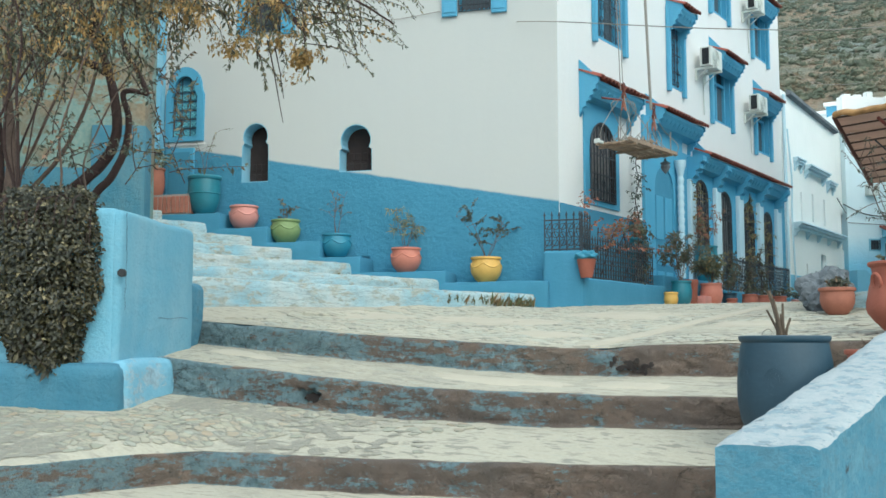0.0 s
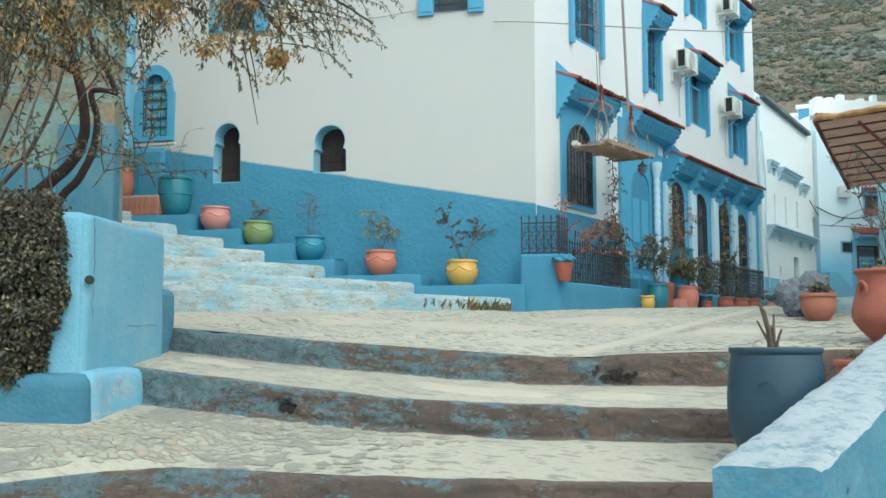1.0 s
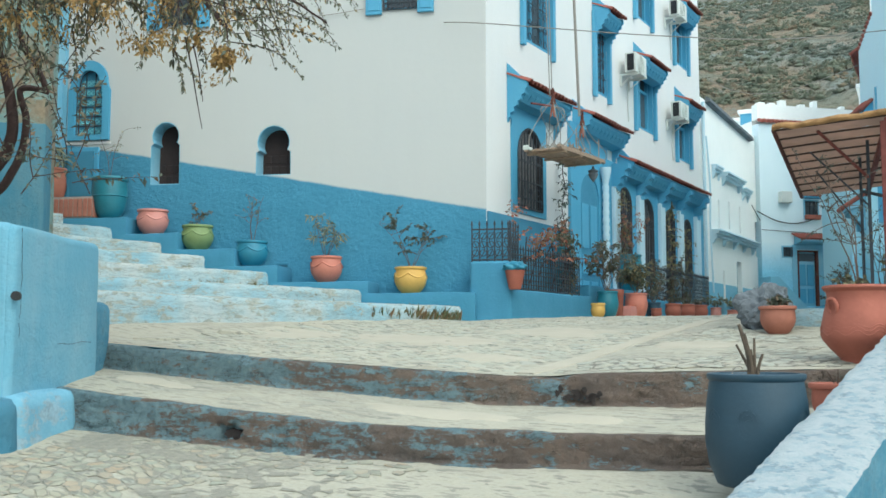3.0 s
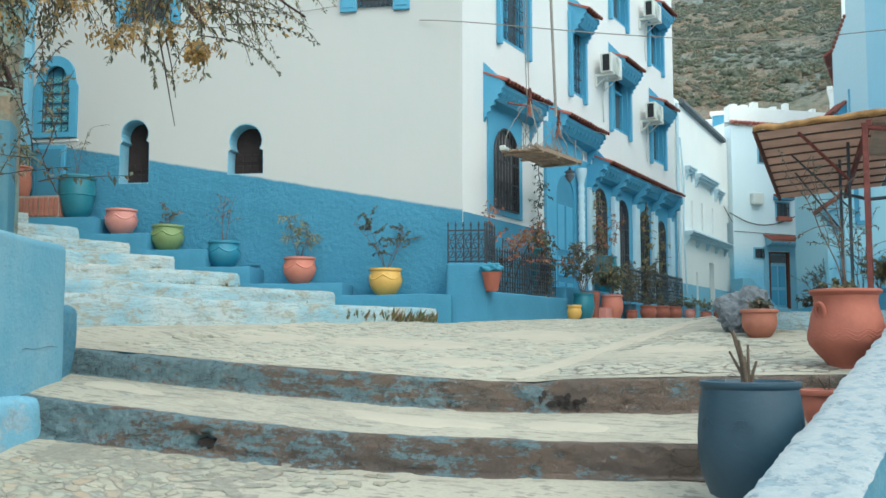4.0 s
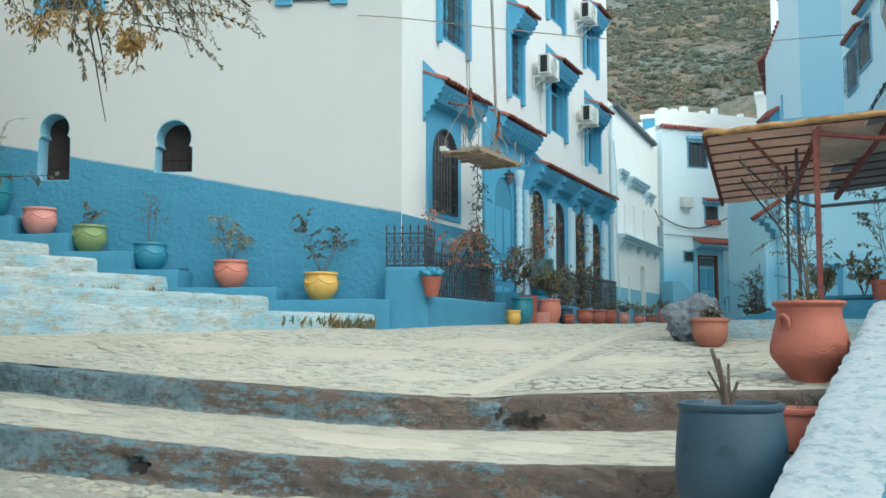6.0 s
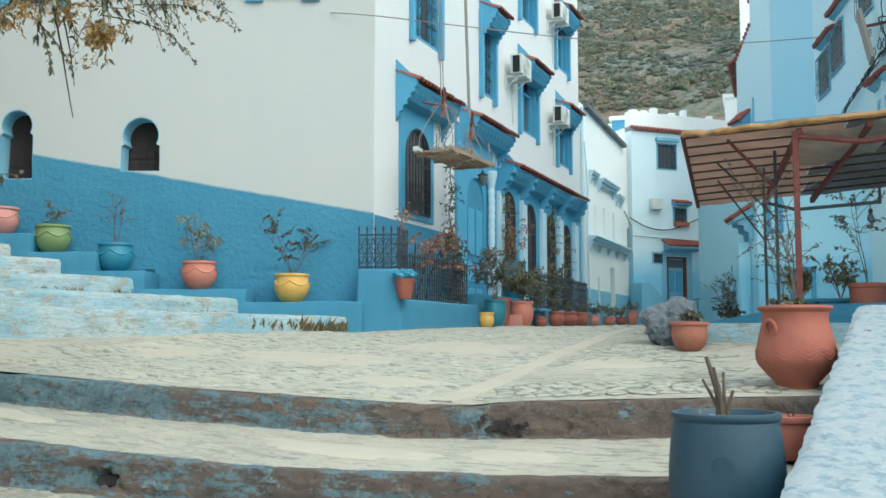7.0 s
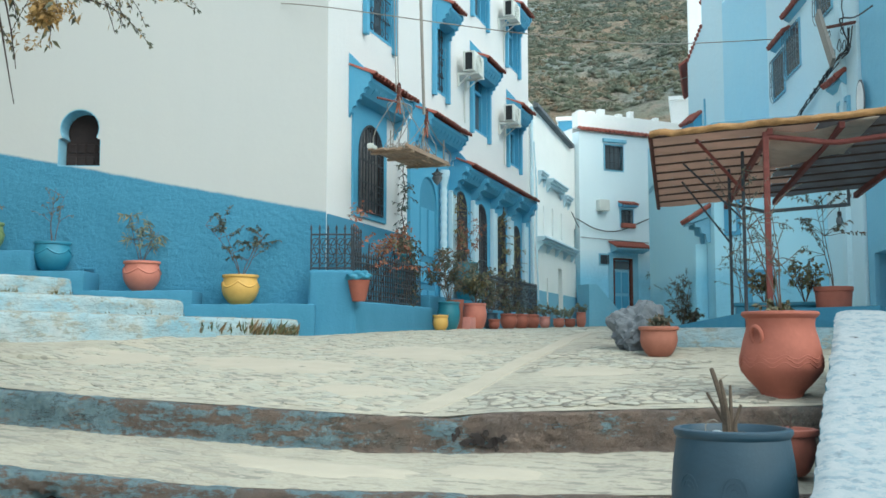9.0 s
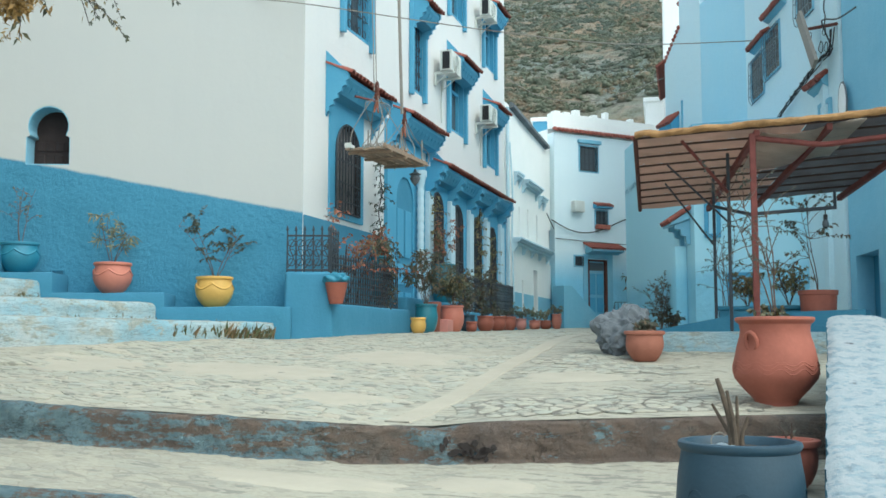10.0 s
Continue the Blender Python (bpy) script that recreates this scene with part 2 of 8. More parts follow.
m_cobble = paving("pale stone paving")
def old_riser(name):
    """Brown cement faces: worn blue paint that thins out along the step, cracks, grime and pits."""
    m, nt, bsdf = nodes_of(name)
    tc = nt.nodes.new("ShaderNodeTexCoord")
    sp = nt.nodes.new("ShaderNodeSeparateXYZ")
    nt.links.new(tc.outputs["Object"], sp.inputs["Vector"])
    patch = noise_node(nt, 5.0, 12, 0.8, (0.6, 0.6, 2.6))
    column = noise_node(nt, 2.6, 4, 0.6, (1.0, 1.0, 0.25))
    fine = noise_node(nt, 26, 8, 0.72)
    grit = noise_node(nt, 90, 4, 0.6)
    tone = noise_node(nt, 1.7, 7, 0.65)

    def calc(op, a, b, c=None):
        n = nt.nodes.new("ShaderNodeMath")
        n.operation = op
        for sock, v in zip(n.inputs, (a, b, c)):
            if hasattr(v, "links"):
                nt.links.new(v, sock)
            elif v is not None:
                sock.default_value = v
        return n.outputs[0]
    src = calc("MULTIPLY_ADD", sp.outputs["X"], -0.055, patch.outputs["Fac"])
    src = calc("MULTIPLY_ADD", column.outputs["Fac"], 0.35, src)
    src = calc("MULTIPLY_ADD", fine.outputs["Fac"], 0.34, src)
    src = calc("SUBTRACT", src, 0.562)
    thin = ramp_node(nt, src, [(0.475, (0, 0, 0)), (0.495, (0.6,) * 3), (0.53, (0.95,) * 3)]).outputs["Color"]
    warp = nt.nodes.new("ShaderNodeMixRGB")
    warp.blend_type, warp.inputs[0].default_value = "ADD", 0.35
    nt.links.new(tc.outputs["Object"], warp.inputs[1])
    nt.links.new(patch.outputs["Color"], warp.inputs[2])
    vor = nt.nodes.new("ShaderNodeTexVoronoi")
    vor.feature = "DISTANCE_TO_EDGE"
    vor.inputs["Scale"].default_value = 3.6
    flat = nt.nodes.new("ShaderNodeMapping")
    flat.inputs["Scale"].default_value = (1.0, 1.0, 2.6)
    nt.links.new(warp.outputs[0], flat.inputs["Vector"])
    nt.links.new(flat.outputs["Vector"], vor.inputs["Vector"])
    crack = ramp_node(nt, vor.outputs["Distance"], [(0.0, (1, 1, 1)), (0.03, (0, 0, 0))]).outputs["Color"]
    u = ramp_node(nt, tone.outputs["Fac"], [(0.3, (0.155, 0.13, 0.113)), (0.45, (0.205, 0.16, 0.133)), (0.56, (0.255, 0.19, 0.148)), (0.66, (0.19, 0.18, 0.16))]).outputs["Color"]
    o = ramp_node(nt, fine.outputs["Fac"], [(0.3, (0.14, 0.205, 0.235)), (0.45, (0.19, 0.295, 0.335)), (0.6, (0.24, 0.35, 0.385)), (0.72, (0.34, 0.41, 0.41))]).outputs["Color"]
    c = mix_node(nt, thin, u, o)
    c = mix_node(nt, ramp_node(nt, fine.outputs["Fac"], [(0.3, (0.7,) * 3), (0.42, (0, 0, 0))]).outputs["Color"], c, (0.075, 0.066, 0.058))
    c = mix_node(nt, ramp_node(nt, grit.outputs["Fac"], [(0.6, (0, 0, 0)), (0.75, (0.45,) * 3)]).outputs["Color"], c, (0.33, 0.29, 0.23))
    c = mix_node(nt, mix_node(nt, ramp_node(nt, tone.outputs["Fac"], [(0.42, (0, 0, 0)), (0.54, (0.85,) * 3)]).outputs["Color"], (0, 0, 0), crack), c, (0.035, 0.028, 0.026))
    nt.links.new(c, bsdf.inputs["Base Color"])
    bsdf.inputs["Roughness"].default_value = 0.93
    bump_node(nt, bsdf, [(patch.outputs["Fac"], 0.9), (fine.outputs["Fac"], 0.9), (grit.outputs["Fac"], 0.4), (crack, -0.6)], 0.055)
    return m


m_riser = old_riser("worn riser")
m_soot_shade = plain("soot and hollow shade", (0.05, 0.04, 0.037), 0.95, 0, 0.4, 30, 0.8)
def old_lime(name, bare=0.5):
    """Limewashed masonry: thick pale coats over stone, worn through in flat patches, with bluish runs and level cracks."""
    m, nt, bsdf = nodes_of(name)
    patch = noise_node(nt, 5.0, 10, 0.74, (0.8, 0.8, 2.0))
    tone = noise_node(nt, 1.6, 6, 0.62)
    fine = noise_node(nt, 28, 7, 0.7, (0.8, 0.8, 1.4))
    seam = noise_node(nt, 4.0, 9, 0.75, (0.6, 0.6, 5.0))
    coat = ramp_node(nt, tone.outputs["Fac"], [(0.36, (0.25, 0.42, 0.50)), (0.52, (0.37, 0.475, 0.505)), (0.68, (0.48, 0.50, 0.48))]).outputs["Color"]
    coat = mix_node(nt, ramp_node(nt, fine.outputs["Fac"], [(0.34, (0.5,) * 3), (0.5, (0, 0, 0))]).outputs["Color"], coat, (0.27, 0.34, 0.35))
    stone = ramp_node(nt, fine.outputs["Fac"], [(0.3, (0.15, 0.165, 0.14)), (0.45, (0.30, 0.315, 0.27)), (0.7, (0.43, 0.415, 0.345))]).outputs["Color"]
    mask = ramp_node(nt, patch.outputs["Fac"], [(bare + 0.045, (0, 0, 0)), (bare + 0.10, (0.9,) * 3)]).outputs["Color"]
    c = mix_node(nt, mask, coat, stone)
    c = mix_node(nt, ramp_node(nt, seam.outputs["Fac"], [(0.485, (0, 0, 0)), (0.5, (0.75,) * 3), (0.515, (0, 0, 0))]).outputs["Color"], c, (0.13, 0.14, 0.12))
    nt.links.new(c, bsdf.inputs["Base Color"])
    bsdf.inputs["Roughness"].default_value = 0.93
    bump_node(nt, bsdf, [(patch.outputs["Fac"], 0.7), (seam.outputs["Fac"], 0.4), (fine.outputs["Fac"], 0.5)], 0.02)
    return m


m_limewash = old_lime("weathered limewash", 0.475)
m_lime_blue = flaking("worn blue over whitewash", ((0.36, 0.47, 0.52), (0.28, 0.42, 0.50)), ((0.17, 0.37, 0.49), (0.21, 0.42, 0.54)), 0.47, 3.0)
m_lime_tread = old_lime("trodden limewash", 0.36)
m_wood = plain("old dark wood", (0.034, 0.02, 0.018), 0.75, 0, 0.4, 8, 0.3)
m_iron = plain("wrought iron", (0.045, 0.054, 0.066), 0.6, 0.1, 0.3, 20, 0.2)
m_tile = plain("red roof tile", (0.30, 0.085, 0.06), 0.8, 0, 0.35, 9, 0.2)
m_case = plain("air conditioner casing", (0.62, 0.64, 0.6), 0.5, 0, 0.1, 5, 0.03)
m_black = plain("dark grille", (0.02, 0.022, 0.025), 0.6, 0, 0.2, 20, 0.1)
m_turq = plain("turquoise paint", (0.17, 0.50, 0.60), 0.6, 0, 0.25, 6, 0.05)
m_soil = plain("dry potting soil", (0.06, 0.045, 0.035), 0.95, 0, 0.4, 25, 0.8)
m_brick = plain("red brick", (0.42, 0.17, 0.12), 0.9, 0, 0.3, 12, 0.4)
m_mortar = plain("grey mortar", (0.4, 0.36, 0.33), 0.95, 0, 0.2, 12, 0.4)
m_teal = plain("teal glazed pot", (0.04, 0.2, 0.26), 0.4, 0, 0.2, 6, 0.08)
m_sky = plain("sky blue pot paint", (0.045, 0.23, 0.34), 0.5, 0, 0.2, 6, 0.08)
m_pot_pale = plain("pale terracotta", (0.38, 0.145, 0.095), 0.8, 0, 0.25, 5, 0.15)
m_pink = plain("salmon pot paint", (0.60, 0.26, 0.22), 0.6, 0, 0.15, 6, 0.08)
m_orange = plain("orange pot paint", (0.56, 0.20, 0.14), 0.6, 0, 0.15, 6, 0.08)
m_green = plain("olive green pot paint", (0.22, 0.30, 0.12), 0.55, 0, 0.2, 6, 0.08)
m_yellow = plain("yellow pot paint", (0.68, 0.41, 0.10), 0.55, 0, 0.15, 6, 0.08)
m_plank = plain("weathered planks", (0.38, 0.27, 0.19), 0.9, 0, 0.35, 14, 0.4)
m_rope = plain("grey rope", (0.3, 0.275, 0.24), 0.95, 0, 0.2, 30, 0.3)
m_grit_pale = plain("pale gritty joints", (0.325, 0.305, 0.25), 0.95, 0, 0.3, 25, 0.5)
m_grit = plain("gritty dark joints", (0.25, 0.23, 0.19), 0.95, 0, 0.4, 25, 0.5)
m_stone = plain("grey rock", (0.18, 0.20, 0.22), 0.92, 0, 0.45, 3.5, 0.9)


def glass(name):
    m, nt, bsdf = nodes_of(name)
    bsdf.inputs["Base Color"].default_value = (0.085, 0.105, 0.12, 1)
    bsdf.inputs["Roughness"].default_value = 0.12
    return m


m_glass = glass("dark window glass")
m_lattice = plain("dusty wooden lattice", (0.19, 0.175, 0.175), 0.8, 0, 0.4, 14, 0.4)


def leafy(name, stops, rough=0.55):
    """Leaves whose colour differs from one to the next."""
    m, nt, bsdf = nodes_of(name)
    geo = nt.nodes.new("ShaderNodeNewGeometry")
    r = ramp_node(nt, geo.outputs["Random Per Island"], stops)
    n = noise_node(nt, 30, 4, 0.6)
    c = mix_node(nt, ramp_node(nt, n.outputs["Fac"], [(0.4, (0, 0, 0)), (0.7, (0.5,) * 3)]).outputs["Color"], r.outputs["Color"], (0.05, 0.05, 0.02))
    nt.links.new(c, bsdf.inputs["Base Color"])
    bsdf.inputs["Roughness"].default_value = rough
    bsdf.inputs["Subsurface Weight"].default_value = 0.0
    return m


m_leaf_tree = leafy("olive leaves", [(0.0, (0.045, 0.055, 0.04)), (0.4, (0.10, 0.11, 0.068)), (0.7, (0.17, 0.16, 0.085)), (0.9, (0.30, 0.21, 0.085)), (1.0, (0.42, 0.28, 0.10))])
m_leaf_ochre = leafy("ochre seed clusters", [(0.0, (0.24, 0.14, 0.045)), (0.5, (0.40, 0.24, 0.075)), (1.0, (0.52, 0.34, 0.12))])
# lowest stops paint the shade in gaps, the top one the lit specks
m_leaf_bush = leafy("dark hedge leaves with gap shade", [(0.0, (0.008, 0.009, 0.006)), (0.45, (0.022, 0.023, 0.011)), (0.75, (0.05, 0.044, 0.02)), (0.92, (0.10, 0.082, 0.04)), (1.0, (0.24, 0.20, 0.10))], 0.45)
m_leaf_grey = leafy("grey-green leaves", [(0.0, (0.10, 0.13, 0.09)), (0.6, (0.2, 0.22, 0.15)), (0.85, (0.3, 0.27, 0.15)), (1.0, (0.45, 0.35, 0.15))])
m_leaf_dark = leafy("dark drying leaves", [(0.0, (0.06, 0.075, 0.058)), (0.6, (0.115, 0.125, 0.085)), (1.0, (0.25, 0.145, 0.09))])
m_leaf_grey_dark = leafy("dusty grey-green leaves", [(0.0, (0.03, 0.05, 0.045)), (0.6, (0.07, 0.10, 0.085)), (1.0, (0.16, 0.15, 0.10))])
m_leaf_red = leafy("orange-red bracts", [(0.0, (0.28, 0.08, 0.045)), (0.5, (0.42, 0.15, 0.09)), (0.75, (0.34, 0.18, 0.11)), (1.0, (0.10, 0.11, 0.05))])
m_grass = leafy("dry weeds", [(0.0, (0.07, 0.10, 0.04)), (0.5, (0.15, 0.155, 0.07)), (0.8, (0.24, 0.15, 0.08)), (1.0, (0.30, 0.24, 0.13))])
m_bark = plain("brown bark", (0.06, 0.033, 0.028), 0.9, 0, 0.45, 18, 0.9)
m_pale_bark = plain("pale dry stems", (0.16, 0.11, 0.085), 0.9, 0, 0.4, 18, 0.6)
m_reed_roll = plain("ochre canvas roll", (0.5, 0.28, 0.115), 0.9, 0, 0.55, 6, 0.6)
def cover(name, base, lit, dirt):
    """Thin sun-bleached covering that lets some daylight through, with damp stains."""
    m, nt, bsdf = nodes_of(name)
    big, run, fine = noise_node(nt, 1.6, 7, 0.65), noise_node(nt, 4.0, 8, 0.7, (1.0, 3.0, 1.0)), noise_node(nt, 30, 5, 0.6)
    c = mix_node(nt, ramp_node(nt, big.outputs["Fac"], [(0.38, (0, 0, 0)), (0.62, (1, 1, 1))]).outputs["Color"], base, dirt)
    c = mix_node(nt, ramp_node(nt, run.outputs["Fac"], [(0.5, (0, 0, 0)), (0.66, (0.6,) * 3)]).outputs["Color"], c, tuple(x * 0.6 for x in base))
    nt.links.new(c, bsdf.inputs["Base Color"])
    bsdf.inputs["Roughness"].default_value = 0.85
    bump_node(nt, bsdf, [(big.outputs["Fac"], 0.4), (fine.outputs["Fac"], 0.2)], 0.02)
    thru = nt.nodes.new("ShaderNodeBsdfTranslucent")
    nt.links.new(mix_node(nt, 1.0, c, lit, "MULTIPLY"), thru.inputs["Color"])
    both = nt.nodes.new("ShaderNodeMixShader")
    both.inputs[0].default_value = 0.6
    nt.links.new(bsdf.outputs[0], both.inputs[1])
    nt.links.new(thru.outputs[0], both.inputs[2])
    nt.links.new(both.outputs[0], nt.nodes["Material Output"].inputs["Surface"])
    return m


m_cover = cover("brown canopy covering", (0.47, 0.34, 0.275), (1.0, 0.86, 0.77), (0.36, 0.275, 0.23))
m_sheet = cover("weathered grey sheet metal and plastic", (0.16, 0.16, 0.165), (1.0, 1.0, 1.0), (0.12, 0.105, 0.10))
m_tarp = cover("grey plastic sheet", (0.68, 0.64, 0.58), (1.0, 0.97, 0.93), (0.50, 0.44, 0.38))
m_batten = plain("dark battens", (0.075, 0.048, 0.04), 0.85, 0, 0.3, 10, 0.3)
m_red = plain("flaking red paint on steel", (0.2, 0.055, 0.045), 0.75, 0.1, 0.4, 14, 0.3)
# all four tones lowered to carry the shade under the tree
m_green_wall = flaking("aged green and ochre plaster with tree shade", ((0.27, 0.20, 0.13), (0.19, 0.22, 0.18)), ((0.155, 0.26, 0.25), (0.24, 0.31, 0.27)), 0.49, 1.3)
m_ramp = paint("blue kerb paint", (0.06, 0.22, 0.34), (0.14, 0.34, 0.42), 0.4)
m_ice = paint("icy blue plaster", (0.60, 0.78, 0.84), (0.64, 0.77, 0.80), 0.5, 0.88, 0.9, 0.4, 0.3)
m_far_white = paint("old white plaster", (0.9, 0.9, 0.87), (0.78, 0.81, 0.78), 0.4, 0.9, 1.0, 0.4, 0.3)
m_low_blue = two_tone("far house paint", (0.27, 0.56, 0.72), (0.68, 0.79, 0.83), 2.3, 0.0, 0.8)
m_mid_blue = two_tone("street house paint", (0.27, 0.55, 0.69), (0.46, 0.74, 0.84), 1.3, 0.0, 0.25)
m_parapet = flaking("rough light blue plaster", ((0.13, 0.29, 0.38), (0.095, 0.225, 0.31)), ((0.06, 0.18, 0.26), (0.09, 0.24, 0.335)), 0.5, 7.0)
m_coping = flaking("rough whitewashed coping", ((0.25, 0.33, 0.37), (0.29, 0.36, 0.395)), ((0.31, 0.36, 0.38), (0.385, 0.41, 0.42)), 0.46, 11.0)
m_cage = plain("grey-painted thin iron", (0.13, 0.18, 0.21), 0.6, 0, 0.25, 15, 0.1)
m_mortar_pale = plain("cream mortar", (0.455, 0.41, 0.325), 0.93, 0, 0.12, 3.0, 0.3)
m_leaf_dry = leafy("dry brown leaves", [(0.0, (0.14, 0.16, 0.09)), (0.5, (0.25, 0.23, 0.12)), (0.8, (0.38, 0.27, 0.11)), (1.0, (0.32, 0.17, 0.11))])
m_stalk = plain("dry stalk", (0.14, 0.105, 0.075), 0.9, 0, 0.4, 40, 0.5)
def scrub_leaves(name):
    """Bushes seen from far: each its own olive or rust tone, mottled by leaf and by shade put into the colour."""
    m, nt, bsdf = nodes_of(name)
    drift, tuft, n = noise_node(nt, 0.09, 4, 0.6), noise_node(nt, 0.9, 3, 0.6), noise_node(nt, 6.0, 5, 0.7)
    r = ramp_node(nt, tuft.outputs["Fac"], [(0.3, (0.0884, 0.109, 0.0761)), (0.45, (0.141, 0.159, 0.112)), (0.56, (0.19, 0.187, 0.132)), (0.66, (0.265, 0.187, 0.122)), (0.75, (0.212, 0.246, 0.208))])
    c = mix_node(nt, ramp_node(nt, drift.outputs["Fac"], [(0.45, (0, 0, 0)), (0.62, (0.6,) * 3)]).outputs["Color"], r.outputs["Color"], (0.15, 0.187, 0.168))
    # fine dark mottling paints the shade between leaves
    c = mix_node(nt, ramp_node(nt, n.outputs["Fac"], [(0.36, (0.35,) * 3), (0.55, (0, 0, 0))]).outputs["Color"], c, (0.0796, 0.0868, 0.0659))
    nt.links.new(c, bsdf.inputs["Base Color"])
    bsdf.inputs["Roughness"].default_value = 0.95
    bump_node(nt, bsdf, [(n.outputs["Fac"], 0.6)], 0.15)
    return m


m_scrub = scrub_leaves("hill scrub bushes")


def slab_stone(name, stops):
    m, nt, bsdf = nodes_of(name)
    geo = nt.nodes.new("ShaderNodeNewGeometry")
    inf = nt.nodes.new("ShaderNodeObjectInfo")
    add = nt.nodes.new("ShaderNodeMath")
    add.operation = "ADD"
    nt.links.new(geo.outputs["Random Per Island"], add.inputs[0])
    nt.links.new(inf.outputs["Random"], add.inputs[1])
    fr = nt.nodes.new("ShaderNodeMath")
    fr.operation = "FRACT"
    nt.links.new(add.outputs[0], fr.inputs[0])
    r = ramp_node(nt, fr.outputs[0], stops)
    n = noise_node(nt, 14, 6, 0.65)
    g = noise_node(nt, 60, 5, 0.6)
    fleck = noise_node(nt, 13, 4, 0.55, (0.6, 1.6, 1.0))
    c = mix_node(nt, ramp_node(nt, n.outputs["Fac"], [(0.45, (0, 0, 0)), (0.7, (0.3,) * 3)]).outputs["Color"], r.outputs["Color"], (0.25, 0.24, 0.2))
    c = mix_node(nt, ramp_node(nt, fleck.outputs["Fac"], [(0.55, (0, 0, 0)), (0.58, (0.85,) * 3)]).outputs["Color"], c, (0.205, 0.198, 0.165))
    nt.links.new(c, bsdf.inputs["Base Color"])
    bsdf.inputs["Roughness"].default_value = 0.85
    bump_node(nt, bsdf, [(n.outputs["Fac"], 0.4), (g.outputs["Fac"], 0.25)], 0.01)
    return m


m_slab = slab_stone("worn paving stone", [(0.0, (0.36, 0.35, 0.285)), (0.25, (0.43, 0.40, 0.315)), (0.5, (0.38, 0.38, 0.315)), (0.75, (0.465, 0.43, 0.34)), (0.9, (0.41, 0.36, 0.28)), (1.0, (0.37, 0.375, 0.32))])
m_slab_old = slab_stone("darker olive paving stone", [(0.0, (0.28, 0.28, 0.215)), (0.25, (0.35, 0.325, 0.245)), (0.45, (0.30, 0.305, 0.24)), (0.6, (0.385, 0.35, 0.265)), (0.75, (0.345, 0.275, 0.19)), (0.88, (0.31, 0.32, 0.265)), (1.0, (0.37, 0.335, 0.255))])

# ---------------------------------------------------------------- makers
world_of = {}


def thing(name, m, label, category, group="", kind=""):
    """A thing of several parts: an empty at its base."""
    ob = new(name)
    ob.empty_display_size = 0.1
    ob.matrix_basis = m
    world_of[ob] = m.copy()
    return tagged(ob, label, category, group, kind)


def part(name, bm, material, parent=None, label="", m=None, smooth=False):
    """Links a bmesh as one mesh object, under a thing or a part; m is the frame that its points are given in."""
    me = bpy.data.meshes.new(name)
    bmesh.ops.recalc_face_normals(bm, faces=bm.faces)
    bm.to_mesh(me)
    bm.free()
    if smooth:
        me.shade_smooth()
        me.set_sharp_from_angle(angle=radians(40))
    me.materials.append(material)
    ob = new(name, me)
    base = world_of[parent] if parent else Matrix.Identity(4)
    m = m if m is not None else base
    ob.parent = parent
    ob.matrix_basis = base.inverted() @ m
    world_of[ob] = m.copy()
    if label:
        ob["label"] = label
    return ob


def again(name, mesh_of, parent, m):
    """One more piece on the same mesh."""
    ob = new(name, mesh_of.data)
    ob.parent = parent
    ob.matrix_basis = world_of[parent].inverted() @ m
    world_of[ob] = m.copy()
    return ob


def prism(bm, pts, vec):
    a = [bm.verts.new(p) for p in pts]
    b = [bm.verts.new(Vector(p) + Vector(vec)) for p in pts]
    n = len(pts)
    bm.faces.new(a)
    bm.faces.new(b[::-1])
    for i in range(n):
        bm.faces.new((a[i], b[i], b[(i + 1) % n], a[(i + 1) % n]))
    return bm


def box(bm, x0, x1, y0, y1, z0, z1):
    return prism(bm, [(x0, y0, z0), (x1, y0, z0), (x1, y1, z0), (x0, y1, z0)], (0, 0, z1 - z0))


def soft_box(bm, x0, x1, y0, y1, z0, z1, r=0.02, seg=2):
    own = bmesh.new()
    box(own, x0, x1, y0, y1, z0, z1)
    bmesh.ops.bevel(own, geom=own.edges[:], offset=r, segments=seg, affect="EDGES", profile=0.6)
    join(bm, own)
    return bm


def join(bm, other, m=None):
    idx = {}
    for v in other.verts:
        idx[v] = bm.verts.new(m @ v.co if m else v.co)
    for f in other.faces:
        try:
            bm.faces.new([idx[v] for v in f.verts])
        except ValueError:
            pass
    other.free()


def lathe(bm, prof, seg=32, cx=0, cy=0, cz=0, wobble=0.0):
    rings = []
    ph = random.random() * 6
    for r, z in prof:
        if r < 1e-5:
            rings.append([bm.verts.new((cx, cy, cz + z))])
        else:
            ring = []
            for k in range(seg):
                a = math.tau * k / seg
                q = r * (1 + wobble * math.sin(2 * a + ph))
                ring.append(bm.verts.new((cx + q * math.cos(a), cy + q * math.sin(a), cz + z)))
            rings.append(ring)
    for a, b in zip(rings, rings[1:]):
        for k in range(seg):
            k2 = (k + 1) % seg
            if len(a) == 1 and len(b) == 1:
                continue
            if len(a) == 1:
                bm.faces.new((a[0], b[k], b[k2]))
            elif len(b) == 1:
                bm.faces.new((a[k], b[0], a[k2]))
            else:
                bm.faces.new((a[k], b[k], b[k2], a[k2]))
    return bm


